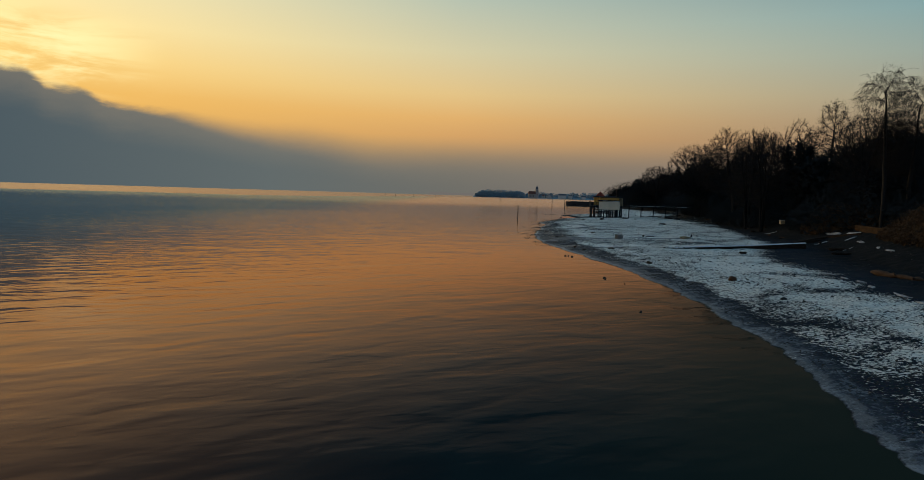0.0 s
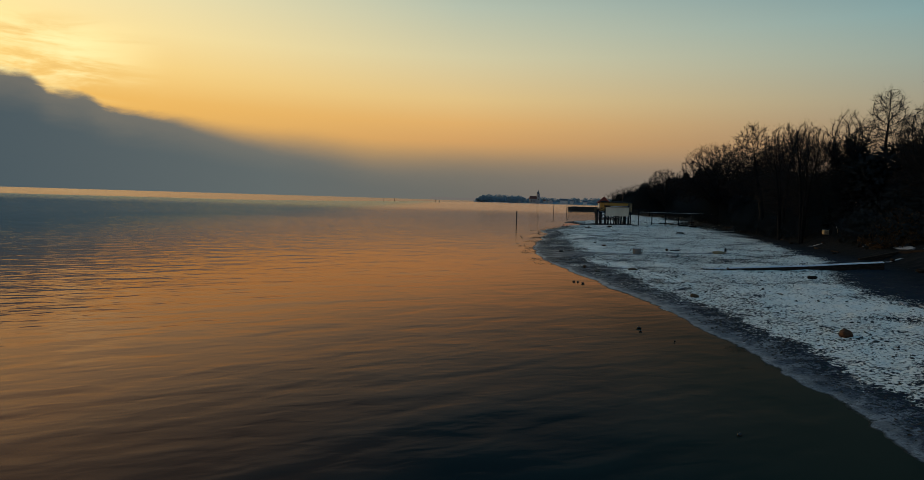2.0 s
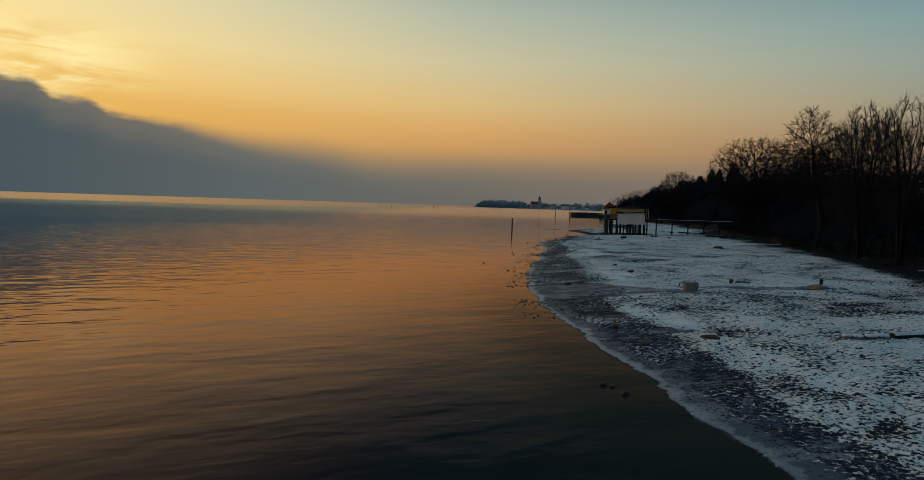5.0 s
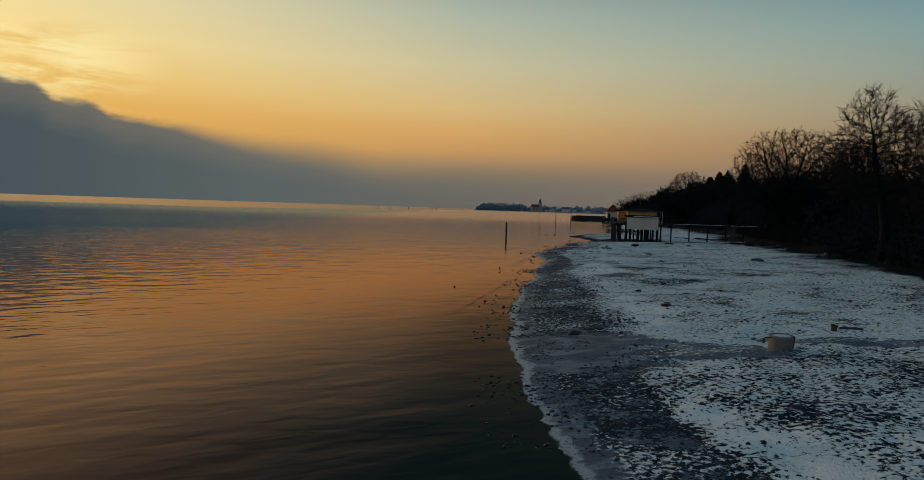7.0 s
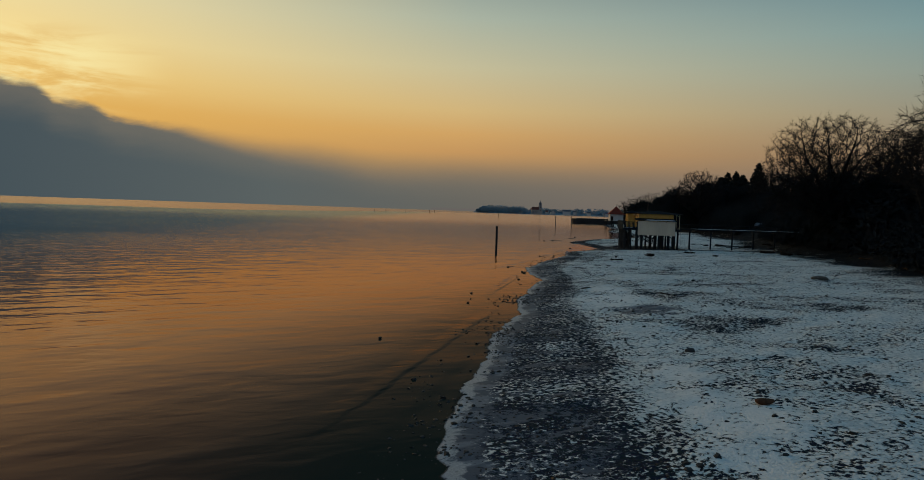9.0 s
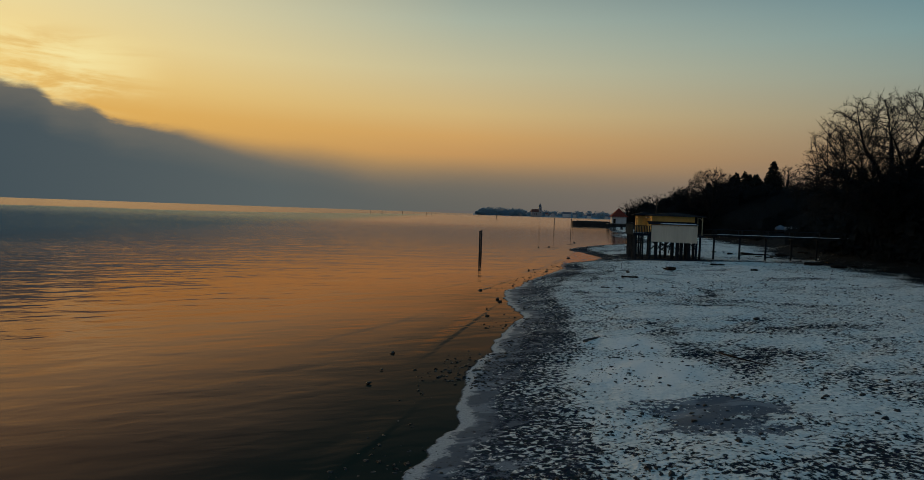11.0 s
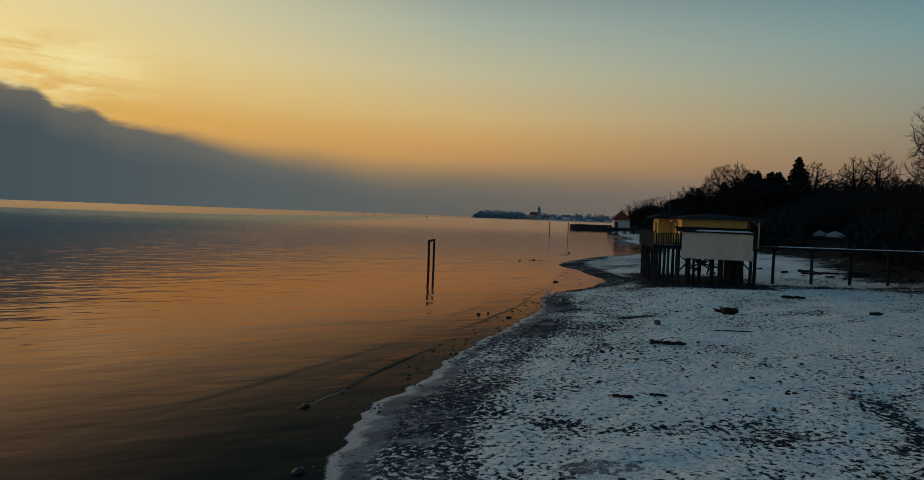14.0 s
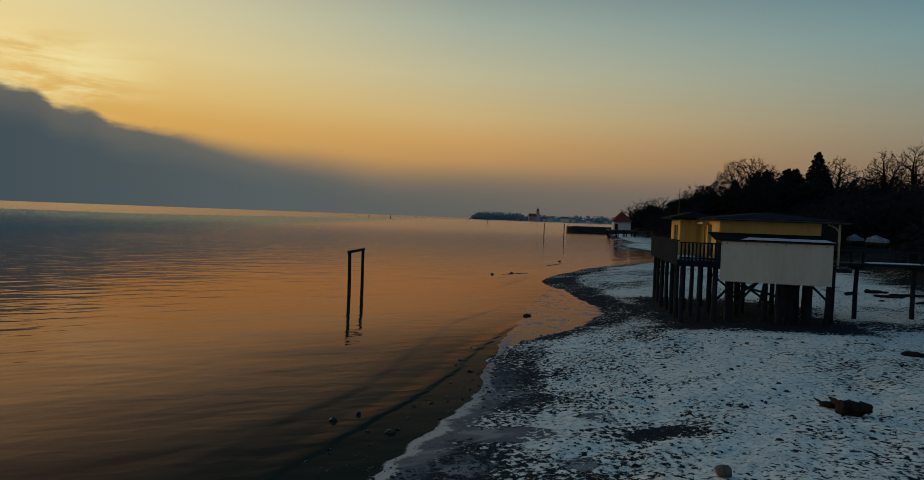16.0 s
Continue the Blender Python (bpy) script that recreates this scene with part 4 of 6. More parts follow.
def pier():
    ob = thing("pier", pose(0, 0, 0), "narrow timber pier on posts with snow on its boards", "pier")
    rng = random.Random(8)
    x = 46.75
    while x < 70:
        y = 193.1 + 0.04 * (x - 50)
        z = grounded(x, y + 0.6)
        part("post", tube(B(), [(x, y + 0.6, z - 0.4), (x + rng.uniform(-0.03, 0.03), y + 0.6, 2.2), (x + rng.uniform(-0.03, 0.03), y + 0.6, 3.6)], [0.14, 0.13, 0.125], 9), PILE, ob)
        for dy in (0.0, 1.25):
            part("rail_post", box(B(), x - 0.045, x + 0.045, y + dy - 0.045, y + dy + 0.045, 3.78, 4.68, 0.006), PILE, ob)
        part("crossbeam", box(B(), x - 0.06, x + 0.06, y - 0.15, y + 1.4, 3.6, 3.78, 0.01), PILE, ob)
        x += 3.62
    for dy in (-0.02, 1.2):
        part("stringer", tube(B(), [(47.6, 193.0 + dy, 3.85), (71.5, 193.96 + dy, 3.85)], [0.08, 0.08], 6), PILE, ob)
    part("handrail", tube(B(), [(48.2, 193.04, 4.66), (71.2, 193.96, 4.68)], [0.04, 0.04], 6), PILE, ob)
    part("handrail", tube(B(), [(48.2, 194.3, 4.66), (71.2, 195.2, 4.68)], [0.04, 0.04], 6), PILE, ob)
    x = 47.5
    while x < 71.6:
        y = 193.0 + 0.04 * (x - 48)
        part("plank", box(B(), x, x + 0.17, y - 0.12, y + 1.4, 3.925, 3.97 + rng.uniform(0, 0.008)), DECKWOOD, ob)
        x += 0.185
    bm = B()
    n = 110
    ring = []
    for k in range(n + 1):
        x = 50.6 + 20.6 * k / n
        y = 193.0 + 0.04 * (x - 48)
        e0, e1 = 0.06 * noise.noise(Vector((x, 0, 3))), 0.14 * noise.noise(Vector((x, 5, 3)))
        ring.append([bm.verts.new(p) for p in ((x, y - 0.1 + e0, 3.982), (x, y - 0.06 + e0, 4.008), (x, y + 0.6, 4.018 + 0.02 * noise.noise(Vector((x * 2, 0, 0)))), (x, y + 1.2 + e1, 4.005), (x, y + 1.3 + e1, 3.982))])
    for r, q in zip(ring, ring[1:]):
        for j in range(4):
            bm.faces.new((r[j], q[j], q[j + 1], r[j + 1]))
    part("snow_cover", bm, SNOW, ob, "snow lying on the planks", smooth=True)
    return ob


pier()


# ---- posts and marks in the lake ----
def post_gate():
    x0, x1 = (18.34, 200.6), (18.72, 204.4)
    ob = thing("mooring_gate", pose(*x0, 0), "dark timber gate of two posts and crossbar in the lake", "mooring gate")
    d = (x1[0] - x0[0], x1[1] - x0[1])
    part("post", tube(B(), [(0.05, 0, -1.2), (0.02, 0, 1.5), (0, 0, 2.98)], [0.125, 0.12, 0.115], 10), PILE, ob)
    part("post", tube(B(), [(d[0] + 0.02, d[1], -1.2), (d[0], d[1], 1.5), (d[0], d[1], 2.98)], [0.125, 0.12, 0.115], 10), PILE, ob)
    long = math.hypot(*d)
    m = Matrix.Rotation(math.atan2(d[1], d[0]), 4, "Z")
    part("crossbar", box(B(), -0.3, long + 0.3, -0.1, 0.1, 2.981, 3.16, 0.02, m), PILE, ob)


post_gate()


def mooring_post(x, y, tall, r=0.16, label="tall dark mooring post standing in the lake"):
    ob = thing("mooring_post", pose(x, y, 0), label, "mooring post", "posts in the lake")
    part("shaft", tube(B(), [(0, 0, -1.0), (0.02, 0, tall * 0.6), (0.03, 0, tall)], [r, r * 0.95, r * 0.85], 8), PILE, ob)
    part("cap", tube(B(), [(0.03, 0, tall), (0.03, 0, tall + 0.12)], [r * 1.05, r * 0.4], 8), IRON, ob)


for px, py, ph in ((58.0, 406, 4.6), (62.8, 388, 4.6), (52.6, 810, 4.8), (-115, 1047, 4.6), (-98, 1040, 4.2), (-70, 1050, 4.4), (-35, 1046, 4.6), (-30, 1100, 4.2)):
    mooring_post(px, py, ph, 0.16 if py < 500 else 0.3)


# ---- things lying on the beach ----
def stone(name, x, y, size, seed, mat, label, category="stone", sunk=0.25, group="", spin=0.0):
    ob = part(name, rock(B(), size, seed, 3 if max(size) > 0.3 else 2), mat, smooth=True)
    ob.matrix_basis = pose(x, y, grounded(x, y) + size[2] * (1 - 2 * sunk), 0, 0, spin)
    return tagged(ob, label, category, group)


stone("boulder", 19.75, 46.6, (0.31, 0.26, 0.2), 1, RUST, "rounded brown boulder lying on the snowy beach", "boulder", spin=20)
stone("boulder", 17.35, 58.9, (0.26, 0.19, 0.15), 2, TANSTONE, "tan rounded stone lying on patchy snow", "boulder", spin=-10)
stone("boulder", 21.1, 102.3, (0.28, 0.17, 0.12), 3, RUST, "rust-brown stone half covered by snow", "boulder", spin=15)
stone("boulder", 21.55, 109.8, (0.22, 0.17, 0.14), 4, DARKSTONE, "dark wet stone on patchy snow", "boulder")
stone("boulder", 32.1, 167.8, (0.17, 0.15, 0.15), 5, STONE, "pale tan stone standing out of thin snow", "boulder", sunk=0.1)
stone("boulder", 31.9, 138.9, (0.17, 0.12, 0.08), 6, DARKSTONE, "small dark stone on snowy gravel", "boulder")
stone("boulder", 19.3, 38.3, (0.22, 0.18, 0.12), 7, DARKSTONE, "dark stone on the snowy beach", "boulder")
stone("boulder", 44.3, 142.1, (0.62, 0.3, 0.24), 8, STONE, "long grey-brown stone on the snow", "boulder", spin=-12)
stone("boulder", 32.1, 92.4, (0.75, 0.4, 0.2), 9, PALESTONE, "broad yellowish stone with a stub beside it", "boulder")
stone("boulder", 13.83, 76.88, (0.15, 0.13, 0.15), 13, RUST, "small brown stone with a pale side on the wet shingle", "boulder", spin=30)
stone("boulder", 14.23, 73.15, (0.22, 0.16, 0.15), 14, STONE, "grey stone capped with snow on the wet shingle", "boulder")
stone("boulder", 17.47, 74.2, (0.34, 0.14, 0.12), 15, TANSTONE, "long tan stone lying in drifted snow", "boulder", spin=-25)
stone("boulder", 14.38, 94.19, (0.27, 0.17, 0.13), 12, DARKSTONE, "dark flat stone on the ice rim", "boulder")
for k, (x, y, s) in enumerate(((11.13, 48.89, 0.2), (11.12, 66.9, 0.2), (11.62, 65.9, 0.24), (11.4, 66.75, 0.16), (10.98, 48.1, 0.12), (11.9, 46.0, 0.1), (9.81, 34.4, 0.12), (8.66, 112.5, 0.16), (12.98, 129.6, 0.2), (17.22, 140.2, 0.2), (24.5, 171.1, 0.22), (23.4, 172.7, 0.14), (31.8, 224.4, 0.42), (29.6, 222.0, 0.3), (30.4, 193.5, 0.4), (40.5, 248.0, 0.35), (17.2, 152.5, 0.24), (18.2, 147.6, 0.3), (12.9, 126.7, 0.1), (12.7, 124.8, 0.17), (18.3, 146.4, 0.24), (17.3, 143.0, 0.12), (20.4, 155.2, 0.16), (21.6, 160.6, 0.2), (22.8, 172.0, 0.2))):
    ob = part("wading_stone", rock(B(), (s * 0.62, s * 0.45, s * 0.3), 20 + k, 2), DARKSTONE, smooth=True)
    ob.matrix_basis = pose(x, y, 0.04, 0, 0, 37 * k)
    tagged(ob, "dark wet stone breaking the shallow water", "stone", "stones in the shallows")


def mud_bar(line, wide, tall):
    """A low spit of dark wet mud that breaks the water."""
    bm = B()
    rows = []
    for k in range(25):
        u = k / 24 * (len(line) - 1)
        i = min(int(u), len(line) - 2)
        p, q = Vector((*line[i], 0)), Vector((*line[i + 1], 0))
        at = p.lerp(q, u - i)
        side = (q - p).cross(Vector((0, 0, 1))).normalized()
        a = math.sin(math.pi * (k + 0.3) / 24.6) * (0.8 + 0.5 * noise.noise(Vector((k * 0.5, line[0][0], 0))))
        rows.append([bm.verts.new(at + side * wide * a * s + Vector((0, 0, -0.03 + tall * a * h))) for s, h in ((-1, 0), (-0.5, 0.9), (0.1, 1.2), (0.6, 0.7), (1, 0))])
    for r, q in zip(rows, rows[1:]):
        for j in range(4):
            bm.faces.new((r[j], q[j], q[j + 1], r[j + 1]))
    return tagged(part("mud_bar", bm, DARKSTONE, smooth=True), "low spit of dark wet mud in the shallows", "mud bar", "mud bars in the shallows")


mud_bar([(30.0, 221.8), (32.0, 224.0), (34.5, 226.0)], 0.25, 0.08)
mud_bar([(16.6, 151.6), (17.4, 153.0), (18.3, 155.4)], 0.22, 0.06)
mud_bar([(36.0, 236.0), (39.0, 241.0), (41.0, 246.0)], 0.3, 0.08)


def driftwood(x, y, long, r, spin, seed, label, mat=DRIFT, stubs=3):
    """A weathered trunk with broken stubs."""
    ob = thing("driftwood", pose(x, y, grounded(x, y) + r * 0.7, 0, 0, spin), label, "driftwood", "driftwood on the beach")
    rng = random.Random(seed)
    n = 14
    lean = rng.uniform(0.04, 0.12)
    line = [(-long / 2 + long * k / n, lean * long * math.sin(k / n * 2.6 + seed), 0.5 * r * noise.noise(Vector((k * 0.4, seed, 2)))) for k in range(n + 1)]
    swell = [r * (0.85 + 0.5 * noise.noise(Vector((k * 0.55, seed * 3.1, 0)))) * (0.45 if k in (0, n) else 1.0) * (1.15 - 0.4 * k / n) for k in range(n + 1)]
    bm = tube(B(), line, swell, 10)
    for v in bm.verts:
        v.co += Vector((0, 1, 1)) * r * 0.22 * noise.noise(v.co * (1.2 / max(r, 0.08)) + Vector((seed, 0, 0)))
        v.co.x += r * 0.5 * noise.noise(v.co * (2.5 / max(r, 0.08))) if abs(v.co.x) > long * 0.45 else 0
    part("trunk", bm, mat, ob, smooth=True)
    for k in range(stubs):
        p = Vector(line[rng.randrange(2, n - 1)])
        way = Vector((rng.uniform(-0.8, 0.8), rng.choice((-1, 1)) * rng.uniform(0.3, 0.8), rng.uniform(0.1, 0.45)))
        part("branch_stub", tube(B(), [p, p + way * r * 1.5, p + way * r * rng.uniform(2.0, 3.2)], [r * 0.45, r * 0.32, r * 0.12], 6), mat, ob)
    return ob


driftwood(38.05, 173.05, 0.85, 0.27, -8, 1, "dark rotten driftwood trunk lying on thin snow", stubs=1)
driftwood(37.8, 173.6, 0.8, 0.12, -14, 2, "thin forked driftwood branch beside a rotten trunk", stubs=2)
driftwood(46.5, 182.2, 1.7, 0.13, -6, 3, "dark driftwood log lying before the stilt hut")
driftwood(30.8, 161.9, 1.5, 0.10, -16, 4, "short dark driftwood log on patchy snow")
driftwood(26.7, 153.1, 0.65, 0.06, -18, 5, "broken dark stick on thin snow", stubs=1)
driftwood(27.85, 153.35, 0.55, 0.05, -10, 6, "broken dark stick on thin snow", stubs=1)
driftwood(21.55, 132.2, 1.3, 0.07, 52, 7, "pale snow-dusted stick on the ice rim", DECKWOOD, 1)
driftwood(59.2, 184.3, 2.3, 0.2, 2, 8, "dark driftwood trunk lying near the pier")
driftwood(60.4, 181.0, 1.9, 0.26, 4, 9, "heap of reddish-brown driftwood near the pier")
driftwood(33.3, 49.2, 5.0, 0.24, -86, 10, "long grey-brown sodden tree trunk lying on dark mud", OLDLOG, 2)
driftwood(27.05, 127.9, 3.7, 0.035, -72, 17, "long thin dark pole lying on the snow", stubs=1)
driftwood(29.9, 68.4, 0.9, 0.15, 10, 11, "dark sodden log lying on patchy snow", stubs=2)
driftwood(34.7, 166.1, 3.6, 0.035, -2, 12, "long thin half-buried branch on the snow", stubs=2)
driftwood(28.2, 95.9, 1.15, 0.07, -6, 13, "short squared timber lying on the snow", DECKWOOD, 0)
driftwood(46.8, 172.8, 0.9, 0.12, 15, 14, "dark driftwood log lying on thin snow", stubs=1)
driftwood(40.5, 69.0, 2.4, 0.16, 25, 15, "dark snow-dusted log on the muddy bank", stubs=3)
for k in range(22):
    # storm wrack along the foot of the trees
    wy = 84 + 5.2 * k + random.Random(k).uniform(-2, 2)
    driftwood(float(bank_x(wy)) - random.Random(k + 50).uniform(0.2, 3.2), wy, random.Random(k + 90).uniform(0.9, 2.6), random.Random(k + 70).uniform(0.07, 0.17), random.Random(k + 30).uniform(30, 110), 40 + k, "dark log among wrack at the foot of the bank", stubs=2)
for k, (x, y, long) in enumerate(((60.5, 206.0, 2.2), (63.0, 207.5, 3.0), (65.5, 205.0, 2.0), (67.0, 208.5, 3.2), (69.5, 206.0, 2.4), (62.0, 210.0, 2.0), (71.0, 203.0, 2.6), (58.5, 208.0, 1.6))):
    driftwood(x, y, long, 0.12 + 0.02 * (k % 3), 20 * (k % 4) - 25, 80 + k, "dark log in the wrack beyond the pier", stubs=3)
for k in range(12):
    # smaller wrack scattered on the snow beyond the pier
    rng = random.Random(k + 400)
    driftwood(rng.uniform(57, 72), rng.uniform(197, 213), rng.uniform(0.6, 1.5), rng.uniform(0.07, 0.13), rng.uniform(-40, 40), 120 + k, "small dark wrack log on the snow beyond the pier", stubs=2)
driftwood(44.0, 74.5, 3.0, 0.2, -20, 16, "dark snow-dusted log on the muddy bank", stubs=3)


def ring_basin():
    """A thick concrete ring with two bent iron handles."""
    x, y = 22.35, 90.95
    ob = thing("concrete_ring", pose(x, y, grounded(x, y) - 0.05, 2, -2, 12), "grey concrete ring with bent iron handles on the beach", "concrete ring")
    bm = B()
    prof = [(0.36, 0.0), (0.46, 0.0), (0.47, 0.03), (0.47, 0.62), (0.455, 0.66), (0.37, 0.66), (0.355, 0.63), (0.36, 0.0)]
    n = 28
    rings = [[bm.verts.new((r * math.cos(2 * math.pi * k / n), r * math.sin(2 * math.pi * k / n), z)) for r, z in prof[:-1]] for k in range(n)]
    for k in range(n):
        r, q = rings[k], rings[(k + 1) % n]
        for j in range(len(r)):
            bm.faces.new((r[j], q[j], q[(j + 1) % len(r)], r[(j + 1) % len(r)]))
    part("ring", bm, CONCRETE, ob)
    part("fill", tube(B(), [(0, 0, 0.02), (0, 0, 0.58)], [0.362, 0.362], 20), CONCRETE, ob)
    part("handle", tube(B(), [(-0.45, 0, 0.58), (-0.72, 0, 0.60), (-0.8, 0, 0.57), (-0.8, 0, 0.36)], [0.03] * 4, 8), IRON, ob, "bent iron handle")
    part("handle", tube(B(), [(0.44, 0, 0.55), (0.6, 0, 0.57), (0.64, 0, 0.5), (0.57, 0, 0.05)], [0.035] * 4, 8), IRON, ob, "bent iron handle")
    part("snow_cap", rock(B(), (0.36, 0.36, 0.05), 3, 2), SNOW, ob, smooth=True).matrix_basis = pose(0, 0, 0.61)


ring_basin()


def bucket():
    x, y = 27.05, 95.4
    ob = thing("bucket", pose(x, y, grounded(x, y) - 0.02, 3, 4, 0), "small orange-brown bucket standing on thin snow", "bucket")
    part("body", tube(B(), [(0, 0, 0), (0, 0, 0.3)], [0.12, 0.15], 16), TANSTONE, ob)
    part("rim", tube(B(), [(0, 0, 0.3), (0, 0, 0.33)], [0.165, 0.165], 16), DRIFT, ob)


bucket()


def stub(x, y, tall, r=0.14):
    ob = thing("post_stub", pose(x, y, grounded(x, y) - 0.15), "short dark timber stub set in the beach", "post", "stubs on the beach")
    part("stub", tube(B(), [(0, 0, 0), (0.02, 0, tall + 0.15)], [r, r * 0.9], 8), PILE, ob)


for sx, sy, sh in ((34.1, 95.6, 0.4), (66.0, 172.0, 0.9), (64.5, 160.5, 1.2), (63.0, 152.0, 1.0), (57.0, 130.0, 0.9)):
    stub(sx, sy, sh)


def low_wall():
    """A long low groyne beam with a cap of snow, in lengths laid end to end."""
    ob = thing("groyne", pose(0, 0, 0), "long low dark groyne beam with snow on top", "groyne")
    at = [(25.83, 74.6), (33.4, 75.85), (41.0, 77.1)]
    tops = [0.72, 1.0, 1.42]
    for (a, za), (b, zb) in zip(zip(at, tops), zip(at[1:], tops[1:])):
        long, ang = math.hypot(b[0] - a[0], b[1] - a[1]), math.atan2(b[1] - a[1], b[0] - a[0])
        za, zb = za - 0.3, zb - 0.3
        m = Matrix.Translation((*a, za)) @ Matrix.Rotation(ang, 4, "Z") @ Matrix.Rotation(-math.atan2(zb - za, long), 4, "Y")
        beam = part("beam", box(B(), 0.02, long - 0.02, -0.2, 0.2, -1.0, 0.22, 0.03, m), DRIFT, ob)
        bm = B()
        n = 24
        ring = []
        for k in range(n + 1):
            x = 0.03 + (long - 0.06) * k / n
            e = 0.05 * noise.noise(Vector((x + a[0], a[1], 0)))
            ring.append([bm.verts.new(m @ Vector(p)) for p in ((x, -0.19, 0.222), (x, -0.16, 0.29 + e * 0.6), (x, 0.05, 0.33 + e * 0.6), (x, 0.2, 0.224))])
        for r, q in zip(ring, ring[1:]):
            for j in range(3):
                bm.faces.new((r[j], q[j], q[j + 1], r[j + 1]))
        part("snow_cap", bm, SNOW, beam, "snow along the top", smooth=True)


low_wall()


def sunk_beam():
    """The bare end of the groyne, half sunk in the mud up the bank."""
    ob = thing("sunken_beam", pose(0, 0, 0), "dark wet timber beams half sunk in the mud", "beam")
    at = [(44.9, 87.2), (49.9, 88.4), (51.7, 83.8)]
    for a, b in zip(at, at[1:]):
        za, zb = grounded(*a), grounded(*b)
        long, ang = math.hypot(b[0] - a[0], b[1] - a[1]), math.atan2(b[1] - a[1], b[0] - a[0])
        m = Matrix.Translation((*a, za)) @ Matrix.Rotation(ang, 4, "Z") @ Matrix.Rotation(-math.atan2(zb - za, long), 4, "Y")
        part("beam", box(B(), 0.02, long - 0.02, -0.16, 0.16, -0.4, 0.17, 0.03, m), DRIFT, ob)


sunk_beam()


def snow_patch(x, y, a, b, spin, seed):
    """A thin ragged sheet of settled snow that follows the ground."""
    bm = B()
    n, rings = 40, 5
    turn, rows = radians(spin), []
    for r in range(rings + 1):
        row = []
        for k in range(n):
            t = 2 * math.pi * k / n
            e = r / rings * (1 + 0.45 * noise.noise(Vector((2.2 * math.cos(t), 2.2 * math.sin(t), seed))) + 0.25 * noise.noise(Vector((6 * math.cos(t), 6 * math.sin(t), seed))))
            u, v = a * e * math.cos(t), b * e * math.sin(t)
            px, py = x + u * math.cos(turn) - v * math.sin(turn), y + u * math.sin(turn) + v * math.cos(turn)
            row.append(bm.verts.new((px, py, grounded(px, py) + (0.045 if r < rings else -0.03))))
        rows.append(row)
    for p, q in zip(rows[1:], rows[2:]):
        for k in range(n):
            bm.faces.new((p[k], q[k], q[(k + 1) % n], p[(k + 1) % n]))
    bm.faces.new(rows[1])
    for v in rows[0]:
        bm.verts.remove(v)
    tagged(part("snow_patch", bm, OLDSNOW, smooth=True), "thin ragged patch of dirty old snow on dark mud", "snow patch", "snow patches on the mud")


for k, (x, y, a, b, spin) in enumerate(((51.7, 90.3, 2.6, 0.8, 85), (52.2, 86.3, 1.6, 0.55, 95), (49.1, 81.8, 1.2, 0.3, 20), (47.4, 76.9, 1.5, 0.3, 75), (47.4, 85.3, 1.3, 0.3, 10), (42.3, 63.9, 1.3, 0.25, 80), (43.3, 67.3, 1.0, 0.25, 60), (44.4, 74.3, 1.0, 0.25, 20), (52.8, 110.1, 1.5, 0.5, 10), (51.9, 97.0, 0.9, 0.5, 10),
                                      (28.9, 56.4, 0.9, 0.22, 70), (29.2, 54.8, 1.1, 0.25, 85), (28.9, 50.7, 1.3, 0.2, 88), (28.6, 48.1, 0.8, 0.22, 80), (28.7, 46.3, 0.9, 0.3, 75), (27.9, 43.8, 0.8, 0.28, 70), (27.8, 40.5, 1.5, 0.22, 80), (26.6, 37.1, 1.0, 0.22, 75))):
    snow_patch(x, y, 0.8 * a, 0.7 * b, spin, 3.7 * k)
for k, (x, y, a, b, c) in enumerate(((25.35, 74.5, 0.42, 0.3, 0.17), (24.7, 74.3, 0.4, 0.28, 0.16), (24.05, 74.2, 0.4, 0.27, 0.15), (23.5, 74.1, 0.3, 0.22, 0.15))):
    ob = thing("flat_stone", pose(x, y, grounded(x, y), 0, 0, 25 * k), "flat snow-capped stone at the end of the groyne", "stone", "stones ending the groyne")
    part("body", rock(B(), (a, b, c), 60 + k, 2), STONE, ob, smooth=True)
    part("snow_cap", rock(B(), (a * 0.85, b * 0.85, c * 0.5), 60 + k, 2), SNOW, ob, "cap of snow", smooth=True).matrix_basis = pose(0, 0, c * 0.75)


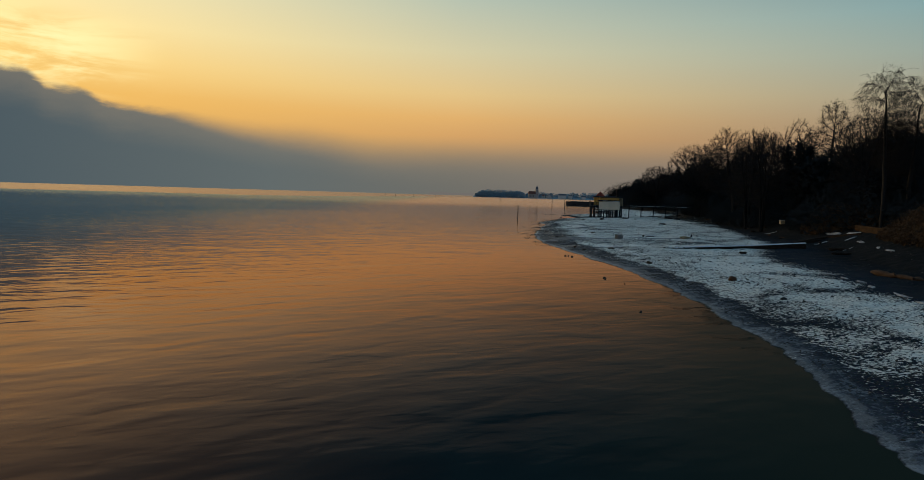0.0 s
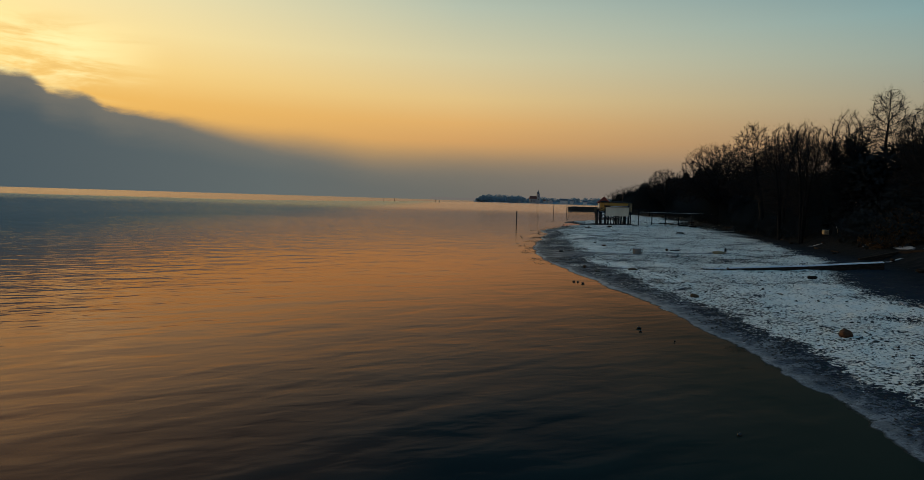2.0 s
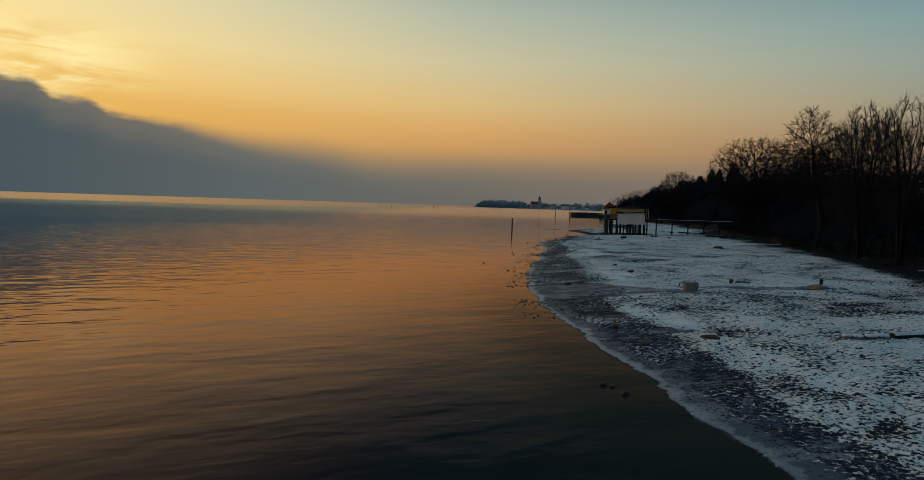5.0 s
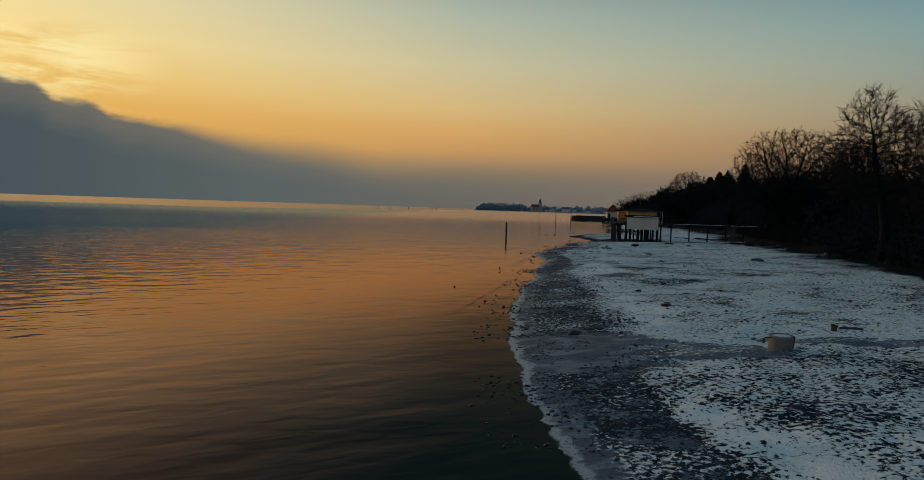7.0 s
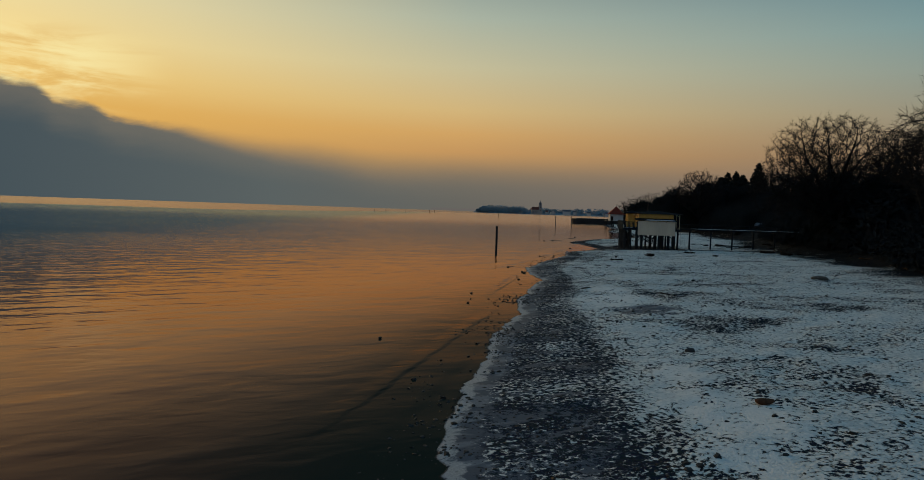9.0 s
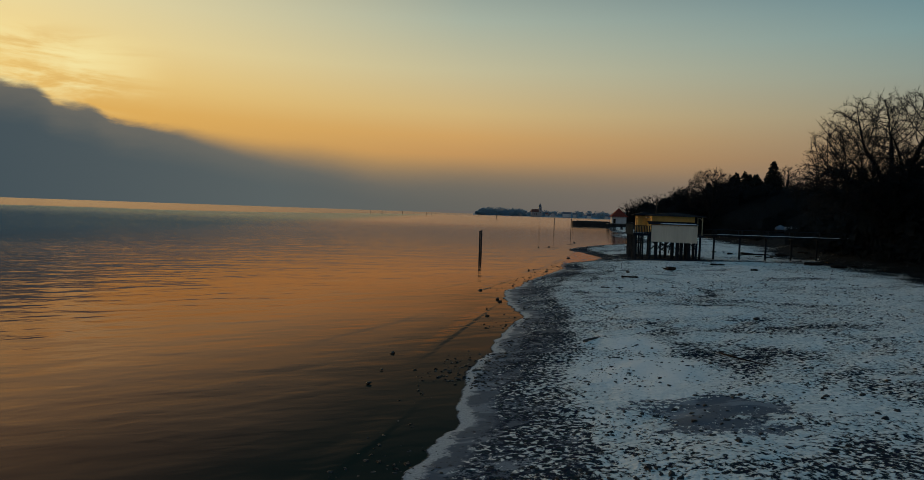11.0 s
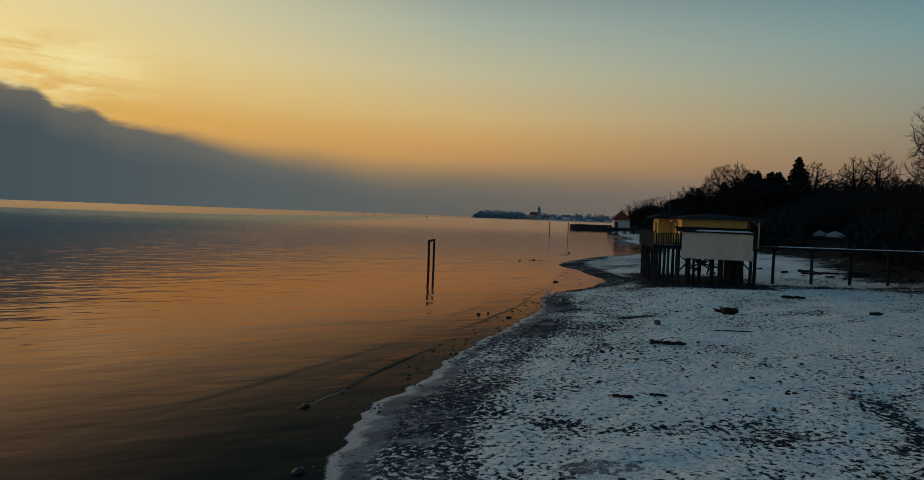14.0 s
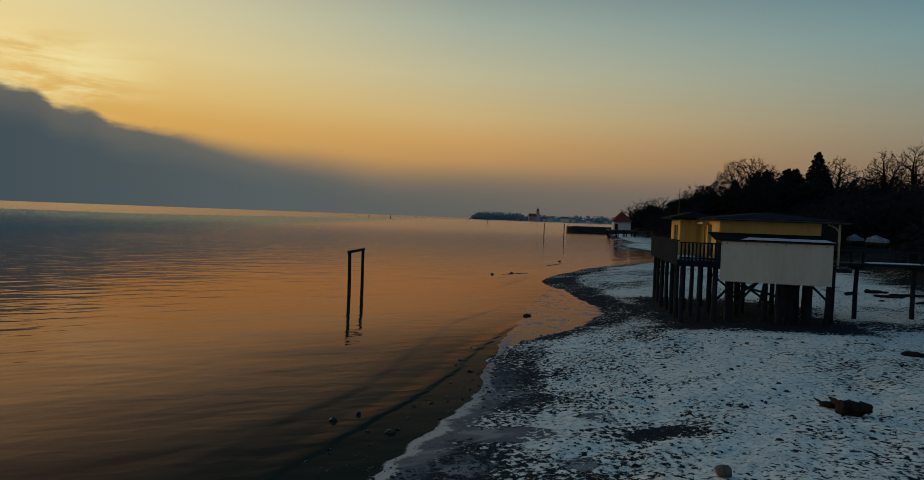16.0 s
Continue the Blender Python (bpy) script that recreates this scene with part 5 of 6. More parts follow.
def bank_table():
    """A box and a small trestle table at the foot of the trees."""
    z = grounded(58.3, 116.5)
    ob = thing("wooden_crate", pose(57.6, 116.6, z), "pale wooden crate standing on the bank", "crate")
    for k in range(4):
        part("board", box(B(), -0.36, 0.36, -0.31, -0.28, 0.02 + 0.17 * k, 0.17 + 0.17 * k, 0.006), TRIM, ob)
        part("board", box(B(), -0.36, 0.36, 0.28, 0.31, 0.02 + 0.17 * k, 0.17 + 0.17 * k, 0.006), TRIM, ob)
        part("board", box(B(), -0.36, -0.33, -0.275, 0.275, 0.02 + 0.17 * k, 0.17 + 0.17 * k, 0.006), TRIM, ob)
    part("lid", box(B(), -0.38, 0.38, -0.33, 0.33, 0.69, 0.72, 0.008), SNOW, ob, "snow-covered lid")
    z = grounded(59.6, 116.2)
    ob = thing("trestle_table", pose(59.7, 116.2, z), "low trestle table with a snow-covered top on the bank", "table")
    part("tabletop", box(B(), -0.9, 0.9, -0.4, 0.4, 0.66, 0.72, 0.01), SNOW, ob, "snow-covered table top")
    for x in (-0.7, 0.65):
        for y in (-0.3, 0.3):
            part("leg", box(B(), x - 0.04, x + 0.04, y - 0.04, y + 0.04, -0.1, 0.66, 0.006), TRIM, ob)


bank_table()


def covered_boat(x, y, spin, long=5.0):
    """A small boat laid up under a tarpaulin with snow."""
    ob = thing("laid_up_boat", pose(x, y, grounded(x, y) + 0.1, 0, 0, spin), "small boat laid up under a snow-dusted sheet darkened for tree shade", "boat", "boats laid up on the bank")
    for name, mat, z0, k in (("hull", QUAYWALL, 0.0, 1.0), ("cover", SHEET, 0.75, 0.9)):
        bm = B()
        n = 16
        rows = []
        for i in range(n + 1):
            u = i / n
            half = 0.85 * k * max(0.05, math.sin(math.pi * min(0.86, 0.12 + u * 0.88)) ** 0.7)
            x0 = -long / 2 + long * u
            if name == "hull":
                prof = [(-half, 0.8), (-half * 0.85, 0.3), (0, 0.0), (half * 0.85, 0.3), (half, 0.8)]
            else:
                prof = [(-half, 0.05), (-half * 0.5, 0.6), (0, 1.3 - 1.3 * abs(u - 0.42)), (half * 0.5, 0.6), (half, 0.05)]
            rows.append([bm.verts.new((x0, a, z0 + b)) for a, b in prof])
        for r, q in zip(rows, rows[1:]):
            for j in range(4):
                bm.faces.new((r[j], q[j], q[j + 1], r[j + 1]))
        bm.faces.new(rows[0])
        bm.faces.new(rows[-1][::-1])
        part(name, bm, mat, ob, smooth=True)
    for x1 in (-1.4, 1.3):
        part("cradle", box(B(), x1 - 0.1, x1 + 0.1, -0.7, 0.7, -0.5, 0.25, 0.02), PILE, ob)


covered_boat(98.8, 274.9, 15, 3.4)
covered_boat(96.4, 264.7, -62, 3.6)


def retaining_wall():
    """A low tan wall with dead grass on the bank beyond the mud flat."""
    ob = thing("retaining_wall", pose(0, 0, 0), "low tan stone retaining wall along the muddy bank", "wall")
    a, b = (55.2, 93.2), (50.2, 76.0)
    n = 22
    long, ang = math.hypot(b[0] - a[0], b[1] - a[1]), math.atan2(b[1] - a[1], b[0] - a[0])
    rng = random.Random(4)
    for k in range(n):
        for row in range(2):
            u = (k + 0.5 * (row % 2)) / n * long
            x, y = a[0] + u * math.cos(ang), a[1] + u * math.sin(ang)
            m = Matrix.Translation((x, y, 2.52 + 0.42 * row)) @ Matrix.Rotation(ang + rng.uniform(-0.03, 0.03), 4, "Z")
            part("block", box(B(), 0.015, long / n - 0.015, -0.22, 0.22 + rng.uniform(-0.03, 0.02), 0, 0.41, 0.025, m), WALLSTONE, ob)


retaining_wall()


# ---- loose pebbles and clods, too many to count ----
def scatter_pebbles(name, count, seed, lo, hi, mat, label, area):
    rng = np.random.RandomState(seed)
    unit = np.array([(-1, -0.2, 0), (0.2, -1, 0), (1, 0.1, 0), (-0.1, 1, 0), (-0.45, -0.4, 0.8), (0.55, -0.3, 0.7), (0.4, 0.5, 0.85), (-0.5, 0.45, 0.65)])
    tri = [(0, 1, 5, 4), (1, 2, 6, 5), (2, 3, 7, 6), (3, 0, 4, 7), (4, 5, 6, 7)]
    y = rng.uniform(area[0], area[1], count)
    d = area[2] + (area[3] - area[2]) * rng.rand(count) ** area[4]
    x = shore_x(y) + d
    keep = (1.5 * rough(x, y, 0.18, 3) + rough(x + 9, y, 0.9, 2) + rng.uniform(-0.25, 0.25, count)) > -0.05
    x, y = x[keep], y[keep]
    z = np.maximum(land_z(x, y), -0.012)
    n = len(x)
    size = lo + (hi - lo) * rng.rand(n) ** 3
    a = rng.uniform(0, 6.283, n)
    ca, sa = np.cos(a)[:, None], np.sin(a)[:, None]
    u = unit[None] * (1 + rng.uniform(-0.25, 0.25, (n, 8, 3)))
    flat = rng.uniform(0.35, 0.8, n)[:, None]
    px = (u[..., 0] * ca - u[..., 1] * 0.75 * sa) * size[:, None] + x[:, None]
    py = (u[..., 0] * sa + u[..., 1] * 0.75 * ca) * size[:, None] + y[:, None]
    pz = u[..., 2] * size[:, None] * flat + z[:, None] - 0.25 * size[:, None] * 0.3
    at = np.stack([px, py, pz], -1).reshape(-1, 3)
    quads = (np.arange(n)[:, None, None] * 8 + np.array(tri)[None]).reshape(-1, 4)
    me = bpy.data.meshes.new(name)
    me.from_pydata(at.tolist(), [], quads.tolist())
    me.materials.append(mat)
    return tagged(new(name, me), label, "pebbles", kind="stuff")


scatter_pebbles("pebbles", 36000, 1, 0.018, 0.08, DARKSTONE, "dark wet pebbles and clods along the water's edge", (10, 200, 0.5, 6.0, 1.0))
scatter_pebbles("clods", 15000, 2, 0.03, 0.13, DARKSTONE, "dark frozen clods and stones in thin snow", (25, 205, 5.0, 34.0, 1.3))
scatter_pebbles("shallows_clods", 1700, 5, 0.03, 0.12, DARKSTONE, "dark clods lying in the shallow water", (84, 130, -2.0, 0.6, 0.55))
scatter_pebbles("shallows_pebbles", 4200, 3, 0.03, 0.11, DARKSTONE, "dark pebbles in the shallows", (78, 200, -2.2, 0.9, 0.5))


# ---- trees ----
class Tubes:
    """Collects many tapering bars into one mesh."""

    def __init__(self):
        self.at, self.faces = [], []

    def add(self, line, radii, sides):
        base = len(self.at)
        for k, p in enumerate(line):
            way = line[min(k + 1, len(line) - 1)] - line[max(k - 1, 0)]
            a = way.orthogonal().normalized()
            b = way.cross(a).normalized()
            for j in range(sides):
                t = 2 * math.pi * j / sides
                self.at.append(tuple(p + a * (radii[k] * math.cos(t)) + b * (radii[k] * math.sin(t))))
        for k in range(len(line) - 1):
            r = base + k * sides
            for j in range(sides):
                self.faces.append((r + j, r + (j + 1) % sides, r + sides + (j + 1) % sides, r + sides + j))

    def spikes(self, start, end, r):
        """Many thin twigs at once: three-sided, ending in a point."""
        way = unit(end - start)
        a = unit(np.cross(way, np.where(np.abs(way[:, 2:3]) < 0.9, [[0, 0, 1.0]], [[1.0, 0, 0]])))
        b = np.cross(way, a)
        block = np.stack([start + r * (a * math.cos(t) + b * math.sin(t)) for t in (0.0, 2.094, 4.189)] + [end], 1).reshape(-1, 3)
        first = len(self.at) + 4 * np.arange(len(start))
        self.at += [tuple(p) for p in block.tolist()]
        for q in ((0, 1, 3), (1, 2, 3), (2, 0, 3)):
            self.faces += [tuple(f) for f in (first[:, None] + np.array(q)).tolist()]

    def mesh(self, name, mat):
        me = bpy.data.meshes.new(name)
        me.from_pydata(self.at, [], self.faces)
        me.polygons.foreach_set("use_smooth", [True] * len(me.polygons))
        me.materials.append(mat)
        return me


def unit(v):
    return v / (np.linalg.norm(v, axis=-1, keepdims=True) + 1e-9)


def skeleton(rng, crown, stems, goals, step, kill, reach, wander, rise):
    """Branches that grow towards goals spread through the crown: places and parents of the nodes.

    crown: ellipsoids (x, y, z, half width, half depth, half height); stems: lines of points from the ground up."""
    marks = []
    for x, y, z, a, b, c in crown:
        n = int(goals * a * b * c / sum(e[3] * e[4] * e[5] for e in crown))
        d = unit(rng.normal(size=(n, 3))) * (rng.rand(n, 1) ** 0.36)
        marks.append(d * (a, b, c) + (x, y, z))
    marks = np.concatenate(marks)
    marks = marks[marks[:, 2] > 1.5]
    at, parent = [], []
    for stem in stems:
        stem = np.array(stem, float)
        long = np.concatenate([[0], np.cumsum(np.linalg.norm(np.diff(stem, axis=0), axis=1))])
        for k, s in enumerate(np.arange(0, long[-1], step)):
            p = np.array([np.interp(s, long, stem[:, j]) for j in range(3)])
            at.append(p + (rng.normal(size=3) * 0.12 * step * (1, 1, 0.3) if k else 0))
            parent.append(len(at) - 2 if k else -1)
    near, best = np.full(len(marks), 1e9), np.zeros(len(marks), int)
    fresh, born = list(range(len(at))), {}
    for _ in range(90):
        where = np.array([at[i] for i in fresh])
        gap = np.linalg.norm(marks[:, None] - where[None], axis=2)
        k = gap.argmin(1)
        d = gap[np.arange(len(marks)), k]
        closer = d < near
        near[closer], best[closer] = d[closer], np.array(fresh)[k[closer]]
        keep = near > kill
        marks, near, best = marks[keep], near[keep], best[keep]
        pull = near < reach
        if not pull.any():
            break
        fresh = []
        for i in np.unique(best[pull]):
            born[i] = born.get(i, 0) + 1
            if born[i] > 3:
                near[best == i] = 0.0
                continue
            way = unit(marks[(best == i) & pull] - at[i]).sum(0)
            back = unit(at[i] - at[parent[i]]) if parent[i] >= 0 else np.array([0, 0, 1.0])
            way = unit(unit(way) + 0.6 * back + rng.normal(size=3) * wander + (0, 0, rise))
            at.append(at[i] + way * step)
            parent.append(i)
            fresh.append(len(at) - 1)
        if not fresh:
            break
    return np.array(at), parent


def bare_tree(seed, crown, stems, goals=900, step=0.5, kill=1.0, reach=6.0, wander=0.28, rise=0.05, thick=0.3, twigs=3, long=0.9, hang=0.15, fine=0.010, forks=2):
    """A leafless tree: trunk with limbs as one part, the twigs of the crown as another."""
    rng = np.random.RandomState(seed)
    at, parent = skeleton(rng, crown, stems, goals, step, kill, reach, wander, rise)
    n = len(at)
    flow, heir = np.zeros(n), [-1] * n
    for i in range(n - 1, -1, -1):
        flow[i] += 1.0
        if parent[i] >= 0:
            p = parent[i]
            if heir[p] < 0 or flow[i] > flow[heir[p]]:
                heir[p] = i
            flow[p] += flow[i]
    girth = fine * 1.2 + (thick - fine * 1.2) * (flow / flow.max()) ** 0.74
    # limbs run in even sweeps
    inner = np.array([i for i in range(n) if parent[i] >= 0 and heir[i] >= 0], int)
    for _ in range(4):
        at[inner] = 0.4 * at[inner] + 0.3 * (at[[parent[i] for i in inner]] + at[[heir[i] for i in inner]])
    wood, crown_part = Tubes(), Tubes()
    heirs = set(heir)
    for i in range(n):
        if i in heirs:
            continue
        # a branch from its fork to its tip, along the thickest shoots
        line, radii, k = [], [], i
        if parent[i] >= 0:
            line, radii = [at[parent[i]]], [min(girth[parent[i]], girth[i] * 1.35)]
        while k >= 0:
            line.append(at[k])
            radii.append(girth[k])
            k = heir[k]
        if len(line) < 2:
            continue
        radii[-1] = fine
        if line[0][2] < 0.1:
            radii[0] *= 1.5
        if radii[0] < 0.06 and len(line) > 3:
            line, radii = line[:-1:2] + line[-1:], radii[:-1:2] + radii[-1:]
        wood.add([Vector(p) for p in line], radii, 8 if radii[0] > 0.14 else (5 if radii[0] > 0.05 else 3))
    slim = np.array([i for i in range(n) if girth[i] < 0.045 and parent[i] >= 0], int)
    start = np.repeat(at[slim], twigs, 0)
    back = np.repeat(unit(at[slim] - at[[parent[i] for i in slim]]), twigs, 0)
    start = start - back * step * rng.rand(len(start), 1)
    way = unit(back * 0.8 + rng.normal(size=start.shape) * 0.55 + (0, 0, hang))
    size = long * (0.4 + 0.9 * rng.rand(len(start), 1))
    end = start + way * size
    crown_part.spikes(start, end, fine * 1.25)
    if forks:
        s = np.repeat(start, forks, 0) + np.repeat(end - start, forks, 0) * (0.2 + 0.6 * rng.rand(len(start) * forks, 1))
        w = unit(np.repeat(way, forks, 0) + rng.normal(size=s.shape) * 0.5 + (0, 0, hang * 1.5))
        crown_part.spikes(s, s + w * np.repeat(size, forks, 0) * (0.35 + 0.45 * rng.rand(len(s), 1)), fine)
    return wood, crown_part, at, girth


def ivy(at, girth, seed, count, spread=0.7, low=2.0, high=99.0):
    """Evergreen leaves that wrap the trunk and the thicker limbs."""
    rng = np.random.RandomState(seed)
    host = np.where((girth > 0.08) & (at[:, 2] > low) & (at[:, 2] < high))[0]
    p = at[rng.choice(host, count)] + rng.normal(size=(count, 3)) * spread
    e1, e2 = unit(rng.normal(size=(count, 3))), unit(rng.normal(size=(count, 3)))
    grow = 0.12 + 0.16 * rng.rand(count, 1)
    verts = np.stack([p - e1 * grow, p - e2 * grow * 0.6, p + e1 * grow, p + e2 * grow * 0.6], 1).reshape(-1, 3)
    me = bpy.data.meshes.new("ivy")
    me.from_pydata(verts.tolist(), [], np.arange(4 * count).reshape(count, 4).tolist())
    me.materials.append(UNDERGROWTH)
    return me


def plant(name, built, label, category="tree", group="bare trees on the bank", bark=None, leaves=None):
    """The parts of a tree under an Empty at its foot."""
    wood, crown, at, girth = built
    ob = thing(name, pose(0, 0, -500), label, category, group)
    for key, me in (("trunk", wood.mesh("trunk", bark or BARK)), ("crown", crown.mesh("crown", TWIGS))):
        new(key, me).parent = ob
    if leaves:
        o = new("ivy", ivy(at, girth, *leaves))
        o.parent = ob
        tagged(o, "dark evergreen ivy round the limbs")
    return ob


def stems_of(seed, count, tall, lean, fork=0.0, wide=0.4):
    """Leaders that rise from one foot and lean apart."""
    rng = random.Random(seed)
    out = []
    for k in range(count):
        a = 6.283 * k / max(count, 1) + rng.uniform(-0.4, 0.4)
        off = lean * tall * rng.uniform(0.6, 1.1) if count > 1 else lean * tall
        foot = wide * 0.5 if count > 1 else 0.0
        out.append([(foot * math.cos(a), foot * math.sin(a), -0.6), (foot * math.cos(a) + 0.12 * off * math.cos(a), foot * math.sin(a) + 0.12 * off * math.sin(a), fork + 0.2 * tall), (off * math.cos(a) * 0.5, off * math.sin(a) * 0.5, tall * 0.6), (off * math.cos(a), off * math.sin(a), tall)])
    return out


def limbs_of(seed, count, fork, out, low, high):
    """A short trunk, and limbs that sweep up and out from its head."""
    rng = random.Random(seed)
    stems = [[(0, 0, -0.6), (0.15, 0, fork * 0.6), (0, 0, fork + 3.0), (0.3, 0.2, fork + 5.0)]]
    for k in range(count):
        a = 2.4 * k + rng.uniform(-0.3, 0.3)
        u = (k + 0.5) / count
        r, z = out * (1.0 - 0.72 * u) * rng.uniform(0.85, 1.1), low - 4.5 + (high - low + 4.5) * u
        z0 = fork + 1.6 * u
        stems.append([(0, 0, z0), (0.3 * r * math.cos(a), 0.3 * r * math.sin(a), z0 + 0.42 * (z - z0)), (0.65 * r * math.cos(a + 0.12), 0.65 * r * math.sin(a + 0.12), z0 + 0.75 * (z - z0)), (r * math.cos(a), r * math.sin(a), z)])
    return stems


OAK = "large bare broad-crowned oak on the wooded bank"
TALL = "tall bare deciduous tree on the wooded bank"
kinds = {
    # the great dome-crowned oak, and the old oak whose bent trunk stands clear of the thicket
    "dome": plant("bare_tree", bare_tree(11, [(0, 0, 13.0, 10.2, 9.5, 8.0), (-7, 0, 9.5, 5.5, 6, 4.5), (5, 1, 10.5, 5.5, 6, 5)], limbs_of(31, 12, 4.2, 9.5, 12.5, 15.5), 4200, 0.5, 0.72, 4.0, 0.14, 0.0, 0.36, 3, 0.95, 0.05, 0.016, 3), OAK + " with a rounded dome", leaves=(6, 9000, 0.55, 2.0, 12.0)),
    "old": plant("bare_tree", bare_tree(12, [(-1.5, 0, 18.0, 3.8, 3.8, 4.6), (-5.2, 0, 13.8, 3.8, 3.8, 3.2), (3.6, 0, 15.5, 4.4, 4, 3.6), (-3.0, 0, 9.8, 4.2, 4, 2.6), (5.5, 1, 10.5, 4.4, 4, 3.4)], [[(0.6, 0, -0.6), (1.2, 0, 4), (0.5, 0.2, 9), (-0.6, 0, 12.5), (-0.8, 0.2, 16)]], 2700, 0.42, 0.7, 5.0, 0.22, 0.02, 0.50, 3, 1.05, 0.1, 0.017, 3), "old bare oak with a bent trunk standing above the thicket"),
    "upright": plant("bare_tree", bare_tree(13, [(0, 0, 14.0, 4.6, 4.6, 7.0), (1, 0, 8, 5.0, 5, 4)], stems_of(3, 4, 12, 0.16), 1600, 0.45, 0.8, 5.0, 0.14, 0.15, 0.28, 3, 1.15, 0.4, 0.017, 2), "tall bare tree with upright twiggy stems on the bank"),
    "twin": plant("bare_tree", bare_tree(14, [(-0.8, 0, 19.0, 2.8, 2.8, 3.8), (-3.6, 0, 15.0, 2.8, 2.8, 2.8), (1.8, 0, 15.6, 2.6, 2.6, 3.4), (-0.5, 0, 10, 4.6, 4, 3.8)], [[(-0.35, 0, -0.6), (-0.5, 0, 7), (-0.9, 0.2, 13), (-0.8, 0, 17)], [(0.45, 0.1, -0.6), (0.9, 0, 7), (1.5, 0, 14)]], 2000, 0.4, 0.65, 4.5, 0.2, 0.04, 0.34, 3, 1.0, 0.1, 0.017, 3), "tall bare twin-stemmed tree on the wooded bank"),
    "ivied": plant("bare_tree", bare_tree(15, [(0, 0, 14.5, 4.2, 4, 5.4), (-0.5, 0, 9.0, 4.8, 4.5, 3.8)], stems_of(5, 3, 12.5, 0.14), 1400, 0.45, 0.8, 5.0, 0.16, 0.1, 0.32, 3, 1.1, 0.1, 0.017, 2), "bare tree thickly wrapped in dark ivy", leaves=(4, 16000, 0.55)),
    "spread": plant("bare_tree", bare_tree(16, [(0, 0, 13.0, 7.2, 6.5, 7.0), (4, 0, 16, 4, 4, 3.6), (-2, 0, 8, 6, 6, 3)], stems_of(6, 3, 9, 0.3, 0.5), 2000, 0.45, 0.85, 5.0, 0.16, 0.05, 0.42, 3, 1.1, 0.1, 0.017, 2), TALL + " with long leaning limbs"),
    "birch": plant("birch", bare_tree(17, [(0, 0, 16.0, 3.6, 3.6, 5.8), (-2.2, 0, 18.0, 2.2, 2, 2.2), (1.5, 0, 11.0, 3.4, 3.4, 3.6)], [[(0.2, 0, -0.6), (0.3, 0.1, 6), (-0.1, 0, 12), (-0.3, 0, 18.5)]], 1300, 0.42, 0.7, 4.0, 0.18, 0.14, 0.24, 3, 1.5, -0.7, 0.010, 3), "tall bare birch with hanging twigs on the bank", "birch", bark=BIRCH),
    # fillers
    "small": plant("bare_tree", bare_tree(18, [(0, 0, 7.0, 4.8, 4.8, 4.6)], stems_of(8, 3, 4.5, 0.3), 500, 0.55, 0.95, 5.0, 0.16, 0.06, 0.22, 4, 1.2, 0.15, 0.016, 1), "small bare tree in the thicket on the bank"),
    "filler": plant("bare_tree", bare_tree(19, [(0, 0, 12.0, 5.5, 5.5, 6.0)], stems_of(9, 3, 8, 0.22), 800, 0.55, 0.95, 5.0, 0.16, 0.1, 0.3, 4, 1.2, 0.15, 0.016, 1), TALL),
    # seen from far away
    "round": plant("bare_tree", bare_tree(20, [(0, 0, 12.5, 8.0, 8, 7.0)], limbs_of(32, 9, 4.0, 5.0, 11.0, 15.5), 2300, 0.5, 0.7, 6.0, 0.06, 0.03, 0.42, 3, 1.0, 0.2, 0.016, 4), "bare round-crowned tree above the gardens"),
    "farbroad": plant("bare_tree", bare_tree(21, [(0, 0, 10.5, 8.5, 8.5, 7.0), (3, 0, 7, 7, 7, 4)], limbs_of(34, 7, 3.0, 5.5, 9.0, 13.0), 1000, 0.6, 0.85, 7.0, 0.1, 0.0, 0.36, 3, 1.1, 0.1, 0.022, 3), "bare broad-crowned tree on the wooded shore"),
    "farshore": plant("bare_tree", bare_tree(23, [(0, 0, 10.5, 8.5, 8.5, 7.0), (3, 0, 7, 7, 7, 4)], limbs_of(35, 7, 3.0, 5.5, 9.0, 13.0), 520, 0.8, 1.1, 7.0, 0.1, 0.0, 0.36, 3, 1.4, 0.1, 0.034, 1), "bare broad-crowned tree on the wooded shore"),
    "fartall": plant("bare_tree", bare_tree(22, [(0, 0, 12.0, 5.0, 5, 6.5), (-1, 0, 7, 5, 5, 3.5)], limbs_of(33, 7, 5.0, 2.8, 11.5, 15.0), 1500, 0.5, 0.7, 5.0, 0.06, 0.02, 0.48, 3, 0.9, 0.1, 0.017, 4), "tall bare tree above the gardens"),
}
TALLNESS = {k: max(v.co.z for o in ob.children for v in o.data.vertices) for k, ob in kinds.items()}


def set_tree(kind, x, y, top, spin, wide=1.0):
    """Stands a copy on the ground so that its crown ends at that height."""
    z = grounded(x, y)
    k = (top - z) / TALLNESS[kind]
    ob = copy_thing(kinds[kind], pose(x, y, z, 0, 0, spin))
    ob.scale = (k * wide, k * wide, k)
    return ob


